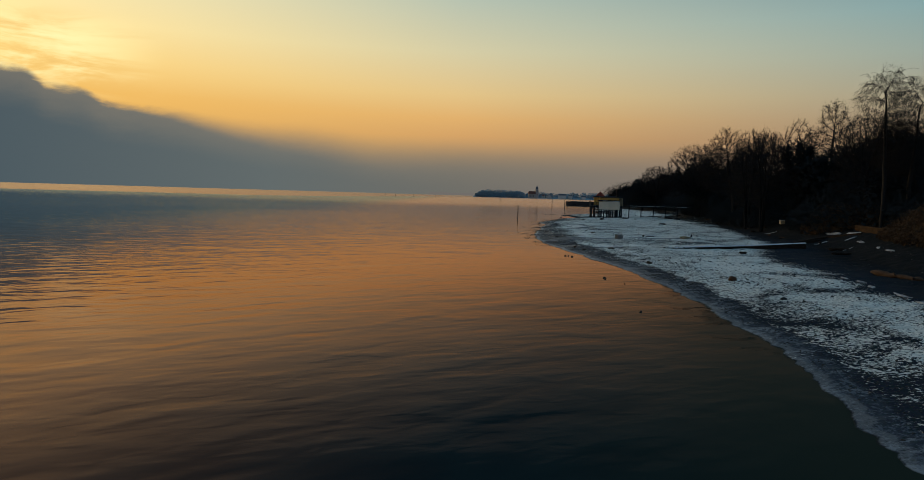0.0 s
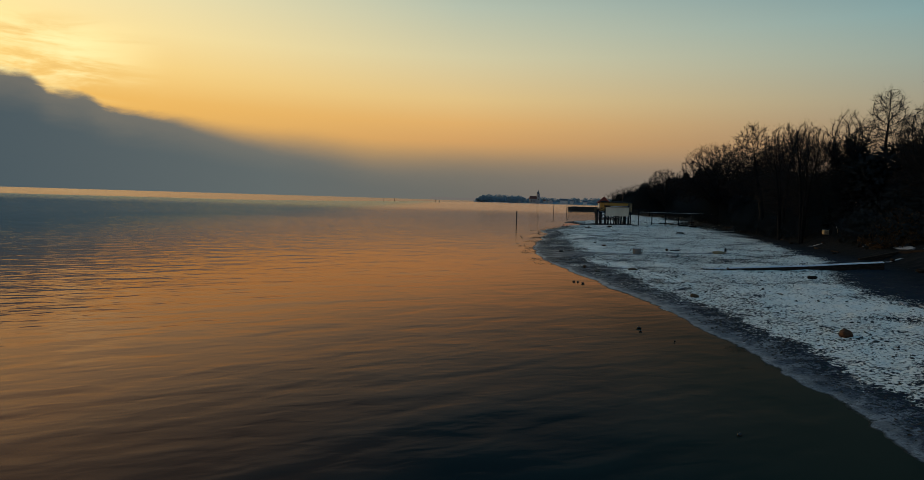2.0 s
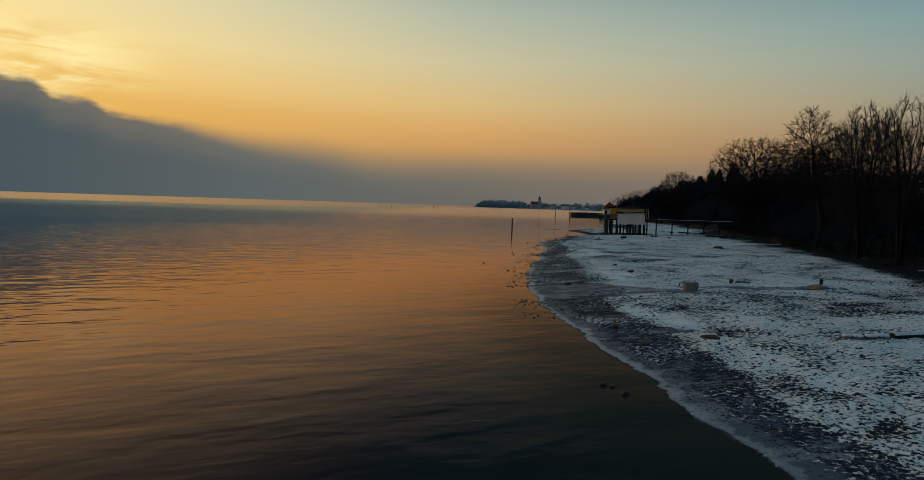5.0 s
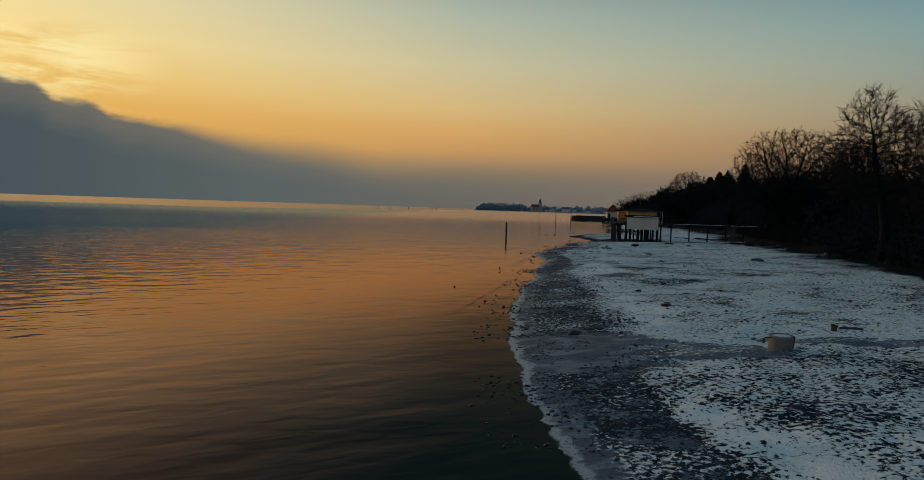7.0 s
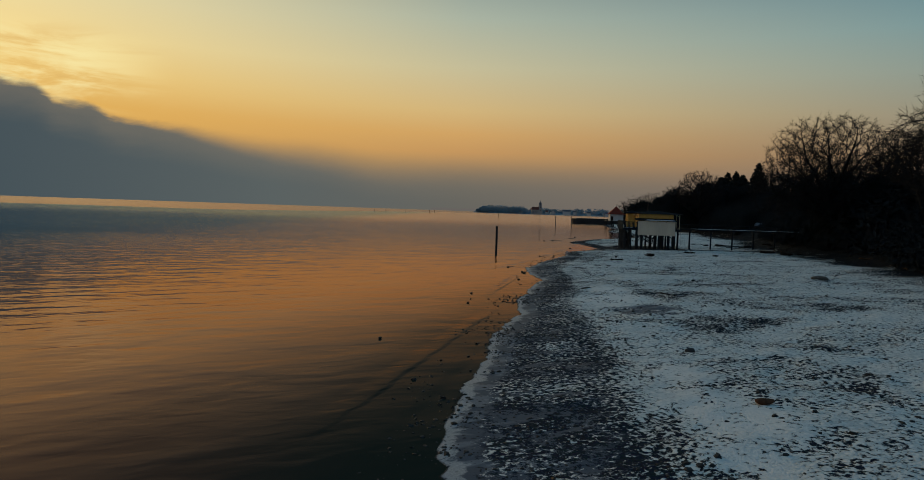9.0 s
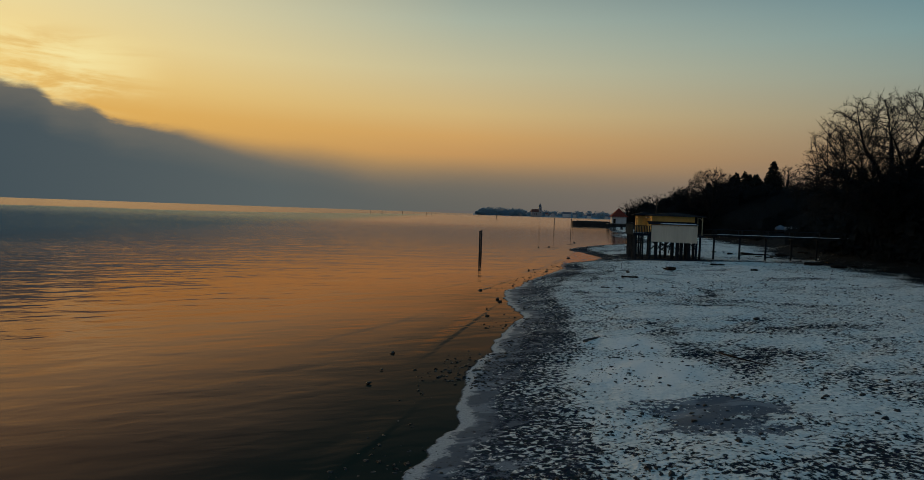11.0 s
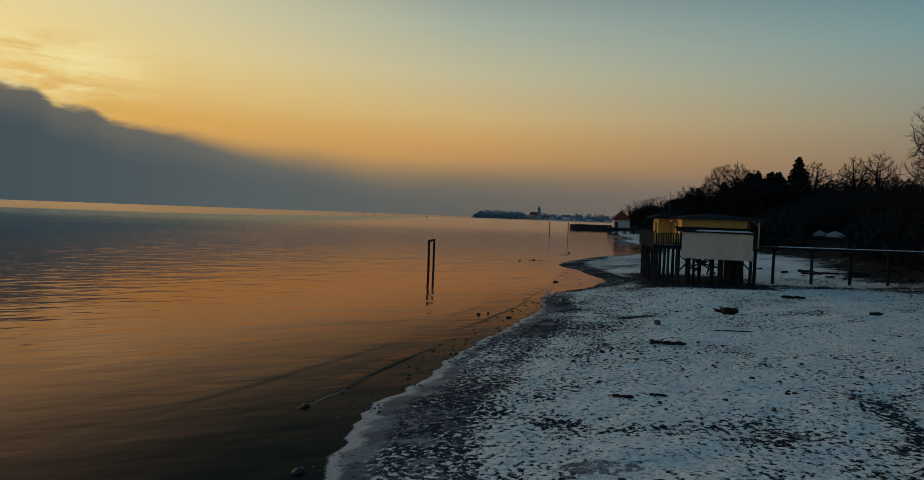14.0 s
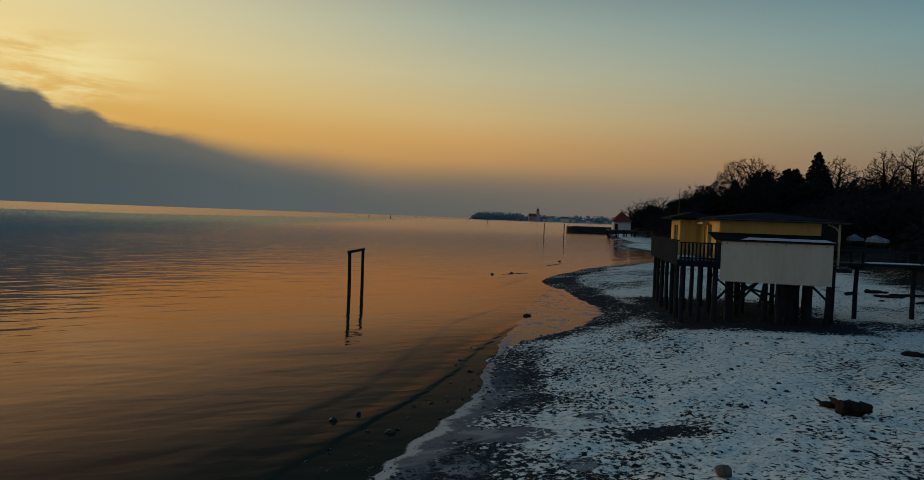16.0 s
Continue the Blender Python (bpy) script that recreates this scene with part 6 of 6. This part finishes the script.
# kind, place, height of the crown's top, turn and breadth: the near bank, the gardens beyond the pier, the far shore
NEAR_TREES = (
    ("birch", 55.3, 86, 24.6, 0, 1.0), ("birch", 60.5, 88, 23.6, 140, 1.1), ("spread", 60.0, 97, 20.8, 20, 0.9), ("twin", 65.3, 114.4, 24.9, 0, 1.0), ("ivied", 57.3, 111.6, 20.9, 0, 1.0),
    ("upright", 53.6, 116.0, 20.0, 10, 0.8), ("upright", 55.4, 126.0, 21.0, 200, 0.85), ("spread", 64.0, 128, 19.0, 160, 0.9), ("old", 59.3, 144.0, 22.9, 0, 1.0), ("spread", 67.0, 148, 22.4, 250, 1.0),
    ("upright", 64.5, 137, 21.4, 80, 0.9), ("dome", 66.5, 181, 22.6, 0, 1.0), ("spread", 76.5, 203, 21.6, 170, 1.1), ("ivied", 62.5, 104, 19.8, 120, 1.0), ("ivied", 70.0, 108, 21.6, 240, 1.1), ("spread", 77.0, 113, 22.5, 40, 1.0), ("filler", 70.5, 165, 19.5, 40, 1.1), ("spread", 82.0, 188, 22.5, 75, 1.0), 
    ("small", 69, 158, 14.0, 140, 1.0), ("upright", 74.0, 172, 20.0, 10, 1.0),
)
GARDEN_TREES = (
    ("small", 76, 212, 12.0, 60, 1.0), ("small", 82, 217, 12.5, 200, 1.0), ("small", 90, 234, 13.0, 20, 1.0), ("round", 92.0, 306, 22.9, 20, 0.95), ("fartall", 128.0, 312.5, 26.6, 0, 0.85), ("fartall", 127.6, 302, 26.6, 80, 0.8),
    ("fartall", 128.1, 334.4, 27.0, 210, 0.95), ("farbroad", 105.9, 377, 20.4, 40, 1.0), ("small", 101, 340, 18, 70, 1.0), ("small", 104, 322, 19, 0, 1.1), ("farbroad", 118, 338, 22.5, 10, 0.9), ("farbroad", 136, 330, 23.0, 10, 0.8),
)
FAR_TREES = (
    ("farshore", 160, 534, 27.0, 0, 1.0), ("farshore", 150, 500, 23, 60, 1.0), ("farshore", 178, 540, 26, 100, 1.0), ("farshore", 141, 470, 21, 10, 1.0), ("farshore", 133, 440, 20, 200, 1.0), ("farshore", 190, 590, 25, 300, 1.0),
    ("fartall", 176, 600, 20, 20, 1.0), ("farshore", 205, 640, 24, 90, 1.0), ("farshore", 196, 660, 23, 10, 1.0), ("fartall", 120, 405, 17, 120, 1.3), ("farshore", 108, 470, 13.5, 0, 1.0), ("farshore", 113, 490, 15, 50, 1.0),
    ("farshore", 120, 503, 17.5, 90, 1.0), ("farshore", 128, 520, 19.5, 130, 1.0), ("farshore", 137, 532, 21, 10, 1.0), ("farshore", 145, 547, 23, 270, 1.0), ("farshore", 104, 440, 12, 10, 1.0),
)
for kind, x, y, top, spin, wide in NEAR_TREES + GARDEN_TREES + FAR_TREES:
    set_tree(kind, x, y, top, spin, wide)
rng = random.Random(21)
for k in range(9):
    y = 64 + 120 * (k + rng.random()) / 9
    x = float(bank_x(y)) + rng.uniform(9, 26)
    set_tree(rng.choice(("small", "filler", "small", "small")), x, y, rng.uniform(13, 17), rng.uniform(0, 360))
for k in range(12):
    y = 215 + 480 * ((k + rng.random()) / 12) ** 1.3
    x = float(bank_x(y)) + rng.uniform(10, 45)
    set_tree("small" if y < 300 else rng.choice(("farshore", "fartall")), x, y, rng.uniform(12, 16) if y < 300 else rng.uniform(15, 20), rng.uniform(0, 360))
for ob in kinds.values():
    for o in (*ob.children_recursive, ob):
        bpy.data.objects.remove(o)


def conifer(x, y, top, seed, wide=0.2, label="dark evergreen conifer standing among bare trees"):
    z = grounded(x, y)
    tall = top - z
    rng = random.Random(seed)
    ob = thing("conifer", pose(x, y, z), label, "conifer", "conifers on the bank")
    part("trunk", tube(B(), [(0, 0, -0.5), (0, 0, tall * 0.5), (0, 0, tall * 0.98)], [tall * 0.016, tall * 0.01, 0.03], 8), BARK, ob)
    at, quads = [], []
    for k in range(1150):
        # a bough, drooping, with sprays of needles along it
        u = 1 - rng.random() ** 0.72
        a = rng.uniform(0, 6.283)
        lobe = 1 + 0.16 * math.sin(3 * a + 9 * u + seed) + rng.uniform(-0.2, 0.2)
        reach = tall * wide * (1 - u) ** 0.8 * lobe + 0.4
        h = tall * (0.06 + 0.92 * u)
        for q in (0.3, 0.5, 0.65, 0.78, 0.9, 1.0):
            p = Vector((math.cos(a) * reach * q, math.sin(a) * reach * q, h - 0.22 * reach * q * q + rng.uniform(-0.3, 0.3)))
            size = rng.uniform(0.4, 0.75)
            e1 = Vector((rng.gauss(0, 1), rng.gauss(0, 1), rng.gauss(0, 0.6))).normalized() * size
            e2 = Vector((rng.gauss(0, 1), rng.gauss(0, 1), rng.gauss(0, 0.8))).normalized() * size * 0.5
            i = len(at)
            at += [p - e1, p - e2, p + e1, p + e2]
            quads.append((i, i + 1, i + 2, i + 3))
    me = bpy.data.meshes.new("foliage")
    me.from_pydata([tuple(p) for p in at], [], quads)
    me.materials.append(NEEDLES)
    new("foliage", me).parent = ob


conifer(129.1, 345.5, 28.6, 1, 0.3)
conifer(124.4, 349, 24.0, 2, 0.42)
conifer(119.5, 344, 23.4, 3, 0.42)
conifer(114.5, 346, 22.6, 7, 0.42)
conifer(162.7, 460, 33, 4, 0.3)
conifer(171.4, 469.5, 34.3, 5, 0.3)
conifer(108, 352, 20, 6, 0.24)


def leafy_tree(x, y, top, wide, seed):
    """A broad tree whose crown is a dark mass of ivy and evergreen leaves."""
    z = grounded(x, y)
    tall = top - z
    rng = np.random.RandomState(seed)
    ob = thing("ivied_tree", pose(x, y, z), "broad tree hidden under dark evergreen ivy", "tree", "ivied trees")
    part("trunk", tube(B(), [(0, 0, -0.5), (0.2, 0, tall * 0.3), (0, 0.2, tall * 0.7)], [0.45, 0.32, 0.12], 8), BARK, ob)
    # lobes heaped over one another, their leaves thickest towards the outside
    lobes = np.array([(wide * 0.62 * math.cos(a), wide * 0.62 * math.sin(a), tall * h) for a, h in zip(rng.uniform(0, 6.283, 11), rng.uniform(0.25, 0.74, 11))] + [(0, 0, tall * 0.76), (0, 0, tall * 0.45)])
    n = 4600
    which = rng.randint(0, len(lobes), n)
    size = np.concatenate([rng.uniform(0.34, 0.5, 11), [0.5, 0.62]])[which][:, None] * wide
    p = lobes[which] + unit(rng.normal(size=(n, 3))) * size * (1 - 0.55 * rng.rand(n, 1) ** 2) * (1, 1, 1.0)
    p[:, 2] = np.clip(p[:, 2], 0.3, tall)
    grow = 0.28 + 0.34 * rng.rand(n, 1)
    e1, e2 = unit(rng.normal(size=(n, 3))) * grow, unit(rng.normal(size=(n, 3))) * grow * 0.6
    me = bpy.data.meshes.new("crown")
    me.from_pydata(np.stack([p - e1, p - e2, p + e1, p + e2], 1).reshape(-1, 3).tolist(), [], np.arange(4 * n).reshape(n, 4).tolist())
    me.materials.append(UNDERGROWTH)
    new("crown", me).parent = ob


for k, (x, y, top, wide) in enumerate(((88, 314, 17.6, 6.5), (98, 318, 19.2, 7.0), (107, 325, 20.6, 7.5), (113, 316, 18.8, 7.0), (117, 306, 17.6, 7.0), (126, 318, 19.6, 7.5), (130, 296, 18.0, 7.0), (140, 316, 20.4, 8.0), (122, 286, 15.8, 6.5), (142, 334, 21.4, 8.0),
        (104, 378, 16.0, 6.5), (112, 396, 16.5, 6.5), (118, 425, 17.0, 7.0), (126, 455, 17.5, 7.0), (140, 480, 19.0, 8.0), (150, 515, 21.0, 8.5), (166, 540, 22.5, 9.0), (122, 505, 14.5, 6.5), (134, 528, 17.0, 7.0),
        (61, 107, 15.5, 5.5), (67, 108, 17.4, 6.0), (73, 110, 18.6, 6.5), (80, 113, 20.0, 7.0), (66, 99, 12.5, 5.5), (73, 100, 14.0, 6.0))):
    leafy_tree(x, y, top, wide, 60 + k)


CLEARINGS = ((57.5, 116.0, 2.6), (60.0, 115.5, 2.4), (55.5, 112.0, 3.0), (100, 267, 9.0), (95, 258, 8.0), (90, 250, 8.0), (86, 243, 6.0))


def undergrowth(name, stretches, count, seed, mat, label, size, set_back=6.0):
    """Dense evergreen scrub along the bank, uneven in height."""
    rng = np.random.RandomState(seed)
    at = []
    for y0, y1, back, low, high, share in stretches:
        n = int(count * share)
        y = rng.uniform(y0, y1, n)
        lift = 0.72 + 0.5 * (rough(y, y * 0 + seed, 0.07, 3) + 0.5)
        off_bank = 0.3 + back * rng.rand(n) ** 1.3
        x = bank_x(y) + off_bank - 2.5 * np.clip((y - 112) / 12, 0, 1) * np.clip((165 - y) / 10, 0, 1) + set_back * np.clip((92 - y) / 6, 0, 1)
        top = (low + (high - low) * np.clip(off_bank / back * 1.6, 0, 1)) * lift
        share_up = rng.rand(n) ** 0.6
        z = land_z(x, y) + top * share_up
        clear = np.ones(n, bool)
        for cx, cy, r in CLEARINGS:
            clear &= np.hypot(x - cx, y - cy) > r
        x, y, z = x[clear], y[clear], z[clear]
        at.append(np.stack([x, y, z, 1.15 - 0.6 * share_up[clear]], -1))
    at = np.concatenate(at)
    n = len(at)
    grow = size * (0.6 + 0.8 * rng.rand(n))[:, None] * (1 + np.maximum(at[:, 1:2] - 200, 0) / 330) * at[:, 3:4]
    at = at[:, :3]
    e1, e2 = rng.normal(size=(n, 3)), rng.normal(size=(n, 3))
    e1 *= 1.25 * grow / np.linalg.norm(e1, axis=1, keepdims=True)
    e2 *= 0.45 * grow / np.linalg.norm(e2, axis=1, keepdims=True)
    verts = np.stack([at - e1, at - e2, at + e1, at + e2], 1).reshape(-1, 3)
    me = bpy.data.meshes.new(name)
    me.from_pydata(verts.tolist(), [], np.arange(4 * n).reshape(n, 4).tolist())
    me.materials.append(mat)
    return tagged(new(name, me), label, "undergrowth", kind="stuff")


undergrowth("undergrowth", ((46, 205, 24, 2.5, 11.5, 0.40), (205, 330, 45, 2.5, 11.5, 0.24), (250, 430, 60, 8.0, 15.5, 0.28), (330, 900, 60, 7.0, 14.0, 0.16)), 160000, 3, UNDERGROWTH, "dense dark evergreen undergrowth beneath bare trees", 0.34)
undergrowth("dead_reeds", ((56, 76, 6.0, 0.8, 3.6, 1.0),), 11000, 7, REED, "brown dead reeds and grass on the bank", 0.16, 2.0)
undergrowth("dead_reeds", ((76, 98, 5.0, 0.8, 3.4, 1.0),), 11000, 8, REED, "brown dead reeds and grass above the retaining wall", 0.16, 6.5)
undergrowth("thicket", ((205, 330, 50, 5.0, 13.0, 0.72), (168, 204, 20, 6.0, 15.0, 0.28)), 34000, 9, UNDERGROWTH, "dark thicket of evergreen shrubs behind the bank", 0.5)


# ---- the far pier with its red-roofed pavilion ----
def pavilion():
    ob = thing("pavilion", pose(88.3, 410, 3.1, 0, 0, -6), "white pavilion with a steep red pyramid roof on a pier", "pavilion")
    for name, x0, x1, y0, y1 in (("wall", -3.2, 3.2, -3.2, -3.0), ("wall", -3.2, 3.2, 3.0, 3.2), ("wall", -3.2, -3.0, -3.0, 3.0), ("wall", 3.0, 3.2, -3.0, 3.0)):
        part(name, box(B(), x0, x1, y0, y1, 0, 3.15), WHITEWALL, ob)
    part("door", box(B(), -2.7, -1.6, -3.26, -3.203, 0.05, 2.2), DRIFT, ob, "dark doorway")
    bm = B()
    corners = [bm.verts.new(p) for p in ((-4, -4, 3.15), (4, -4, 3.15), (4, 4, 3.15), (-4, 4, 3.15))]
    mids = [bm.verts.new((c.co.x * 0.55, c.co.y * 0.55, 4.9)) for c in corners]
    tip = bm.verts.new((0, 0, 7.2))
    bm.faces.new(corners[::-1])
    for k in range(4):
        bm.faces.new((corners[k], corners[(k + 1) % 4], mids[(k + 1) % 4], mids[k]))
        bm.faces.new((mids[k], mids[(k + 1) % 4], tip))
    roof = part("roof", bm, REDROOF, ob, "steep red tiled roof")
    part("finial", tube(B(), [(0, 0, 7.15), (0, 0, 8.3)], [0.08, 0.03], 6), IRON, roof)
    part("platform", box(B(), -5, 6, -4.5, 4.5, -0.35, -0.004), DECKWOOD, ob)
    for x in (-4.6, -1.5, 1.6, 4.8):
        for y in (-4.2, 0, 4.2):
            part("pile", tube(B(), [(x, y, -3.6), (x, y, -0.35)], [0.2, 0.18], 8), PILE, ob)
    return ob


pavilion()


def quay():
    ob = thing("landing_stage", pose(0, 0, 0), "long dark landing stage reaching into the lake", "landing stage")
    part("quay_wall", box(B(), 81, 140, 478, 483, -1.5, 3.2, 0.1), QUAYWALL, ob, "dark stone-faced quay wall")
    part("quay_nose", tube(B(), [(81, 480.5, -1.5), (81, 480.5, 3.2)], [2.5, 2.5], 14), QUAYWALL, ob)
    part("kerb", box(B(), 81, 140, 477.9, 478.5, 3.204, 3.45, 0.03), CONCRETE, ob)
    part("walkway", box(B(), 92.5, 135, 409, 411.4, 2.6, 2.85, 0.02), DECKWOOD, ob)
    for x in range(94, 136, 5):
        for y in (409.2, 411.2):
            part("pile", tube(B(), [(x, y, -0.5), (x, y, 2.6)], [0.16, 0.15], 8), PILE, ob)
    for x in np.arange(92.6, 135.0, 2.6):
        part("rail_post", tube(B(), [(x, 409.1, 2.85), (x, 409.1, 3.9)], [0.04, 0.04], 6), IRON, ob)
    for z in (3.4, 3.88):
        part("rail", tube(B(), [(92.6, 409.1, z), (135, 409.1, z)], [0.035, 0.035], 6), IRON, ob)
    for x in np.arange(82, 120, 2.4):
        part("rail_post", tube(B(), [(x, 482, 3.2), (x, 482, 4.2)], [0.035, 0.035], 6), IRON, ob)


quay()

mast = thing("mast", pose(65.5, 273.1, grounded(65.5, 273.1)), "thin dark mast standing on the beach beyond the hut", "mast")
part("pole", tube(B(), [(0, 0, -0.5), (0, 0, 8), (0, 0, 12.5 - grounded(65.5, 273.1))], [0.11, 0.08, 0.05], 8), IRON, mast)
for z in (8.9, 10.4):
    part("crossbar", box(B(), -0.28, 0.28, -0.03, 0.03, z, z + 0.06), IRON, mast)


# ---- the village on the far headland ----
def headland():
    xs = np.linspace(50, 1500, 120)
    depth = np.linspace(0, 1, 14)
    X, D = np.meshgrid(xs, depth)
    front = 2230 - 60 * np.clip((X - 60) / 250, 0, 1) + 25 * rough(X, X * 0, 0.01, 3)
    Y = front + 420 * D * np.clip((X - 45) / 160, 0.05, 1)
    Z = -0.5 + 5.5 * np.clip(D * 5, 0, 1) * np.clip((X - 50) / 40, 0, 1) + 3 * D
    return tagged(sheet("headland", X, Y, Z, HAZED_WOOD), "low wooded headland across the bay", "headland", kind="structure")


headland()


def house(x, y, wide, deep, wall, rise, spin, roof_mat=REDROOF, name="house", label="white gabled house with a red roof on the far shore"):
    ob = thing(name, pose(x, y, 3.0, 0, 0, spin), label, "house", "village houses")
    part("wall", box(B(), -wide / 2, wide / 2, -deep / 2, deep / 2, -2, wall), LIMEWASH, ob)
    bm = B()
    e = 0.6
    v = [bm.verts.new(p) for p in ((-wide / 2 - e, -deep / 2 - e, wall), (wide / 2 + e, -deep / 2 - e, wall), (0, -deep / 2 - e, wall + rise), (-wide / 2 - e, deep / 2 + e, wall), (wide / 2 + e, deep / 2 + e, wall), (0, deep / 2 + e, wall + rise))]
    for f in ((0, 2, 5, 3), (2, 1, 4, 5), (0, 3, 4, 1)):
        bm.faces.new([v[k] for k in f])
    part("roof", bm, roof_mat, ob)
    bm = B()
    g = [bm.verts.new(p) for p in ((-wide / 2, -deep / 2, wall), (wide / 2, -deep / 2, wall), (0, -deep / 2, wall + rise * 0.93))]
    bm.faces.new(g)
    part("gable", bm, LIMEWASH, ob)
    for i in range(max(2, int(wide / 4))):
        for z in (1.2, 4.2):
            if z + 1.6 < wall:
                cx = -wide / 2 + wide * (i + 0.5) / max(2, int(wide / 4))
                part("window", box(B(), cx - 0.6, cx + 0.6, -deep / 2 - 0.08, -deep / 2 - 0.01, z, z + 1.5), GLASS, ob)
    return ob


def church():
    ob = thing("church", pose(261, 2190, 2.0, 0, 0, 8), "white church with a red nave roof and onion-domed tower", "church")
    part("nave", box(B(), -28, -5, -7, 7, -2, 13), HAZED_WALL, ob)
    bm = B()
    v = [bm.verts.new(p) for p in ((-29, -8, 13), (-5, -8, 13), (-5, 8, 13), (-29, 8, 13), (-27, 0, 22), (-5, 0, 22))]
    for f in ((0, 1, 5, 4), (2, 3, 4, 5), (0, 4, 3), (1, 2, 5), (3, 2, 1, 0)):
        bm.faces.new([v[k] for k in f])
    part("nave_roof", bm, HAZED_TILE, ob, "red-brown nave roof muted by painted haze")
    tower = part("tower", box(B(), -4.5, 4.5, -4.5, 4.5, -2, 29), HAZED_WALL, ob, "white square church tower")
    for z in (10, 19, 24):
        part("belfry_window", box(B(), -1.0, 1.0, -4.6, -4.51, z, z + 3), GLASS, tower)
    part("onion_dome", tube(B(), [(0, 0, z) for z in (29, 30, 32, 34, 36, 38, 41, 44)], [4.6, 3.6, 4.3, 4.2, 3.0, 1.4, 0.6, 0.15], 14), HAZED_ROOF, ob, "grey onion dome", smooth=True)
    for x in (-24, -18, -12):
        part("nave_window", box(B(), x - 0.9, x + 0.9, -7.1, -7.01, 3, 9), GLASS, ob)


church()
for hx, hy, hw, hd, hwall, hr, hs in ((300, 2180, 22, 14, 7, 9, 10), (345, 2185, 22, 34, 13, 8, 84), (372, 2190, 18, 14, 11, 7, 70), (285, 2200, 14, 12, 8, 7, 60), (200, 2205, 16, 12, 7, 7, 30), (172, 2215, 14, 12, 6, 6, -20), (415, 2180, 14, 18, 8, 7, 80), (470, 2185, 15, 16, 8, 7, -75), (530, 2180, 14, 18, 7, 7, 85)):
    house(hx, hy, hw * 0.72, hd * 0.72, hwall * 0.72, hr * 0.72, hs, HAZED_TILE if hx < 300 else HAZED_ROOF, label="white gabled house with a dark roof on the far shore" if hx >= 300 else "white gabled house with a red roof on the far shore")


def far_trees():
    """Woods on the headland."""
    rng = np.random.RandomState(12)
    at = []
    for k in range(520):
        x = 62 + 1100 * rng.rand() ** 1.5
        near_church = 225 < x < 275 or 290 < x < 380
        y = rng.uniform(2205, 2330) if near_church else rng.uniform(2185, 2320)
        tall = (rng.uniform(12, 25) if x < 170 else rng.uniform(12, 23)) * (0.75 if near_church else 1)
        tall *= np.clip((x - 52) / 30, 0.4, 1)
        n = 46
        u = rng.rand(n)
        r = tall * 0.32 * np.sqrt(np.clip(1 - (2 * u - 0.9) ** 2, 0.05, 1))
        a = rng.uniform(0, 6.283, n)
        at.append(np.stack([x + r * np.cos(a), y + r * np.sin(a), 2 + tall * u], -1))
    at = np.concatenate(at)
    n = len(at)
    e1, e2 = rng.normal(size=(n, 3)), rng.normal(size=(n, 3))
    e1 *= 2.2 / np.linalg.norm(e1, axis=1, keepdims=True)
    e2 *= 1.6 / np.linalg.norm(e2, axis=1, keepdims=True)
    verts = np.stack([at - e1, at - e2, at + e1, at + e2], 1).reshape(-1, 3)
    me = bpy.data.meshes.new("far_woods")
    me.from_pydata(verts.tolist(), [], np.arange(4 * n).reshape(n, 4).tolist())
    me.materials.append(HAZED_WOOD)
    return tagged(new("far_woods", me), "dark woods on the far headland", "woods", kind="stuff")


far_trees()


# The far coast emits one flat haze tone instead of being lit
def haze_glow_build(n, s):
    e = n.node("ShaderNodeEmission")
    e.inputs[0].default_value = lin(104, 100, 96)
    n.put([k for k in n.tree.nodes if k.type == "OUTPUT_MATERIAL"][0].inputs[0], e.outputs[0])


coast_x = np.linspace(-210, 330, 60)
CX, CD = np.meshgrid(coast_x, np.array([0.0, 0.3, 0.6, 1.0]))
coast = sheet("backdrop", CX, 4350 + 150 * CD, (16 + 8 * rough(CX, CX * 0, 0.02, 3)) * np.clip((CX + 210) / 30, 0.02, 1) * np.array([0.0, 0.7, 1.0, 1.0])[:, None] - 0.3, material("glowing_haze_coast", haze_glow_build))
tagged(coast, "far coast across the lake, glowing in a flat haze colour", "far coast", kind="structure")
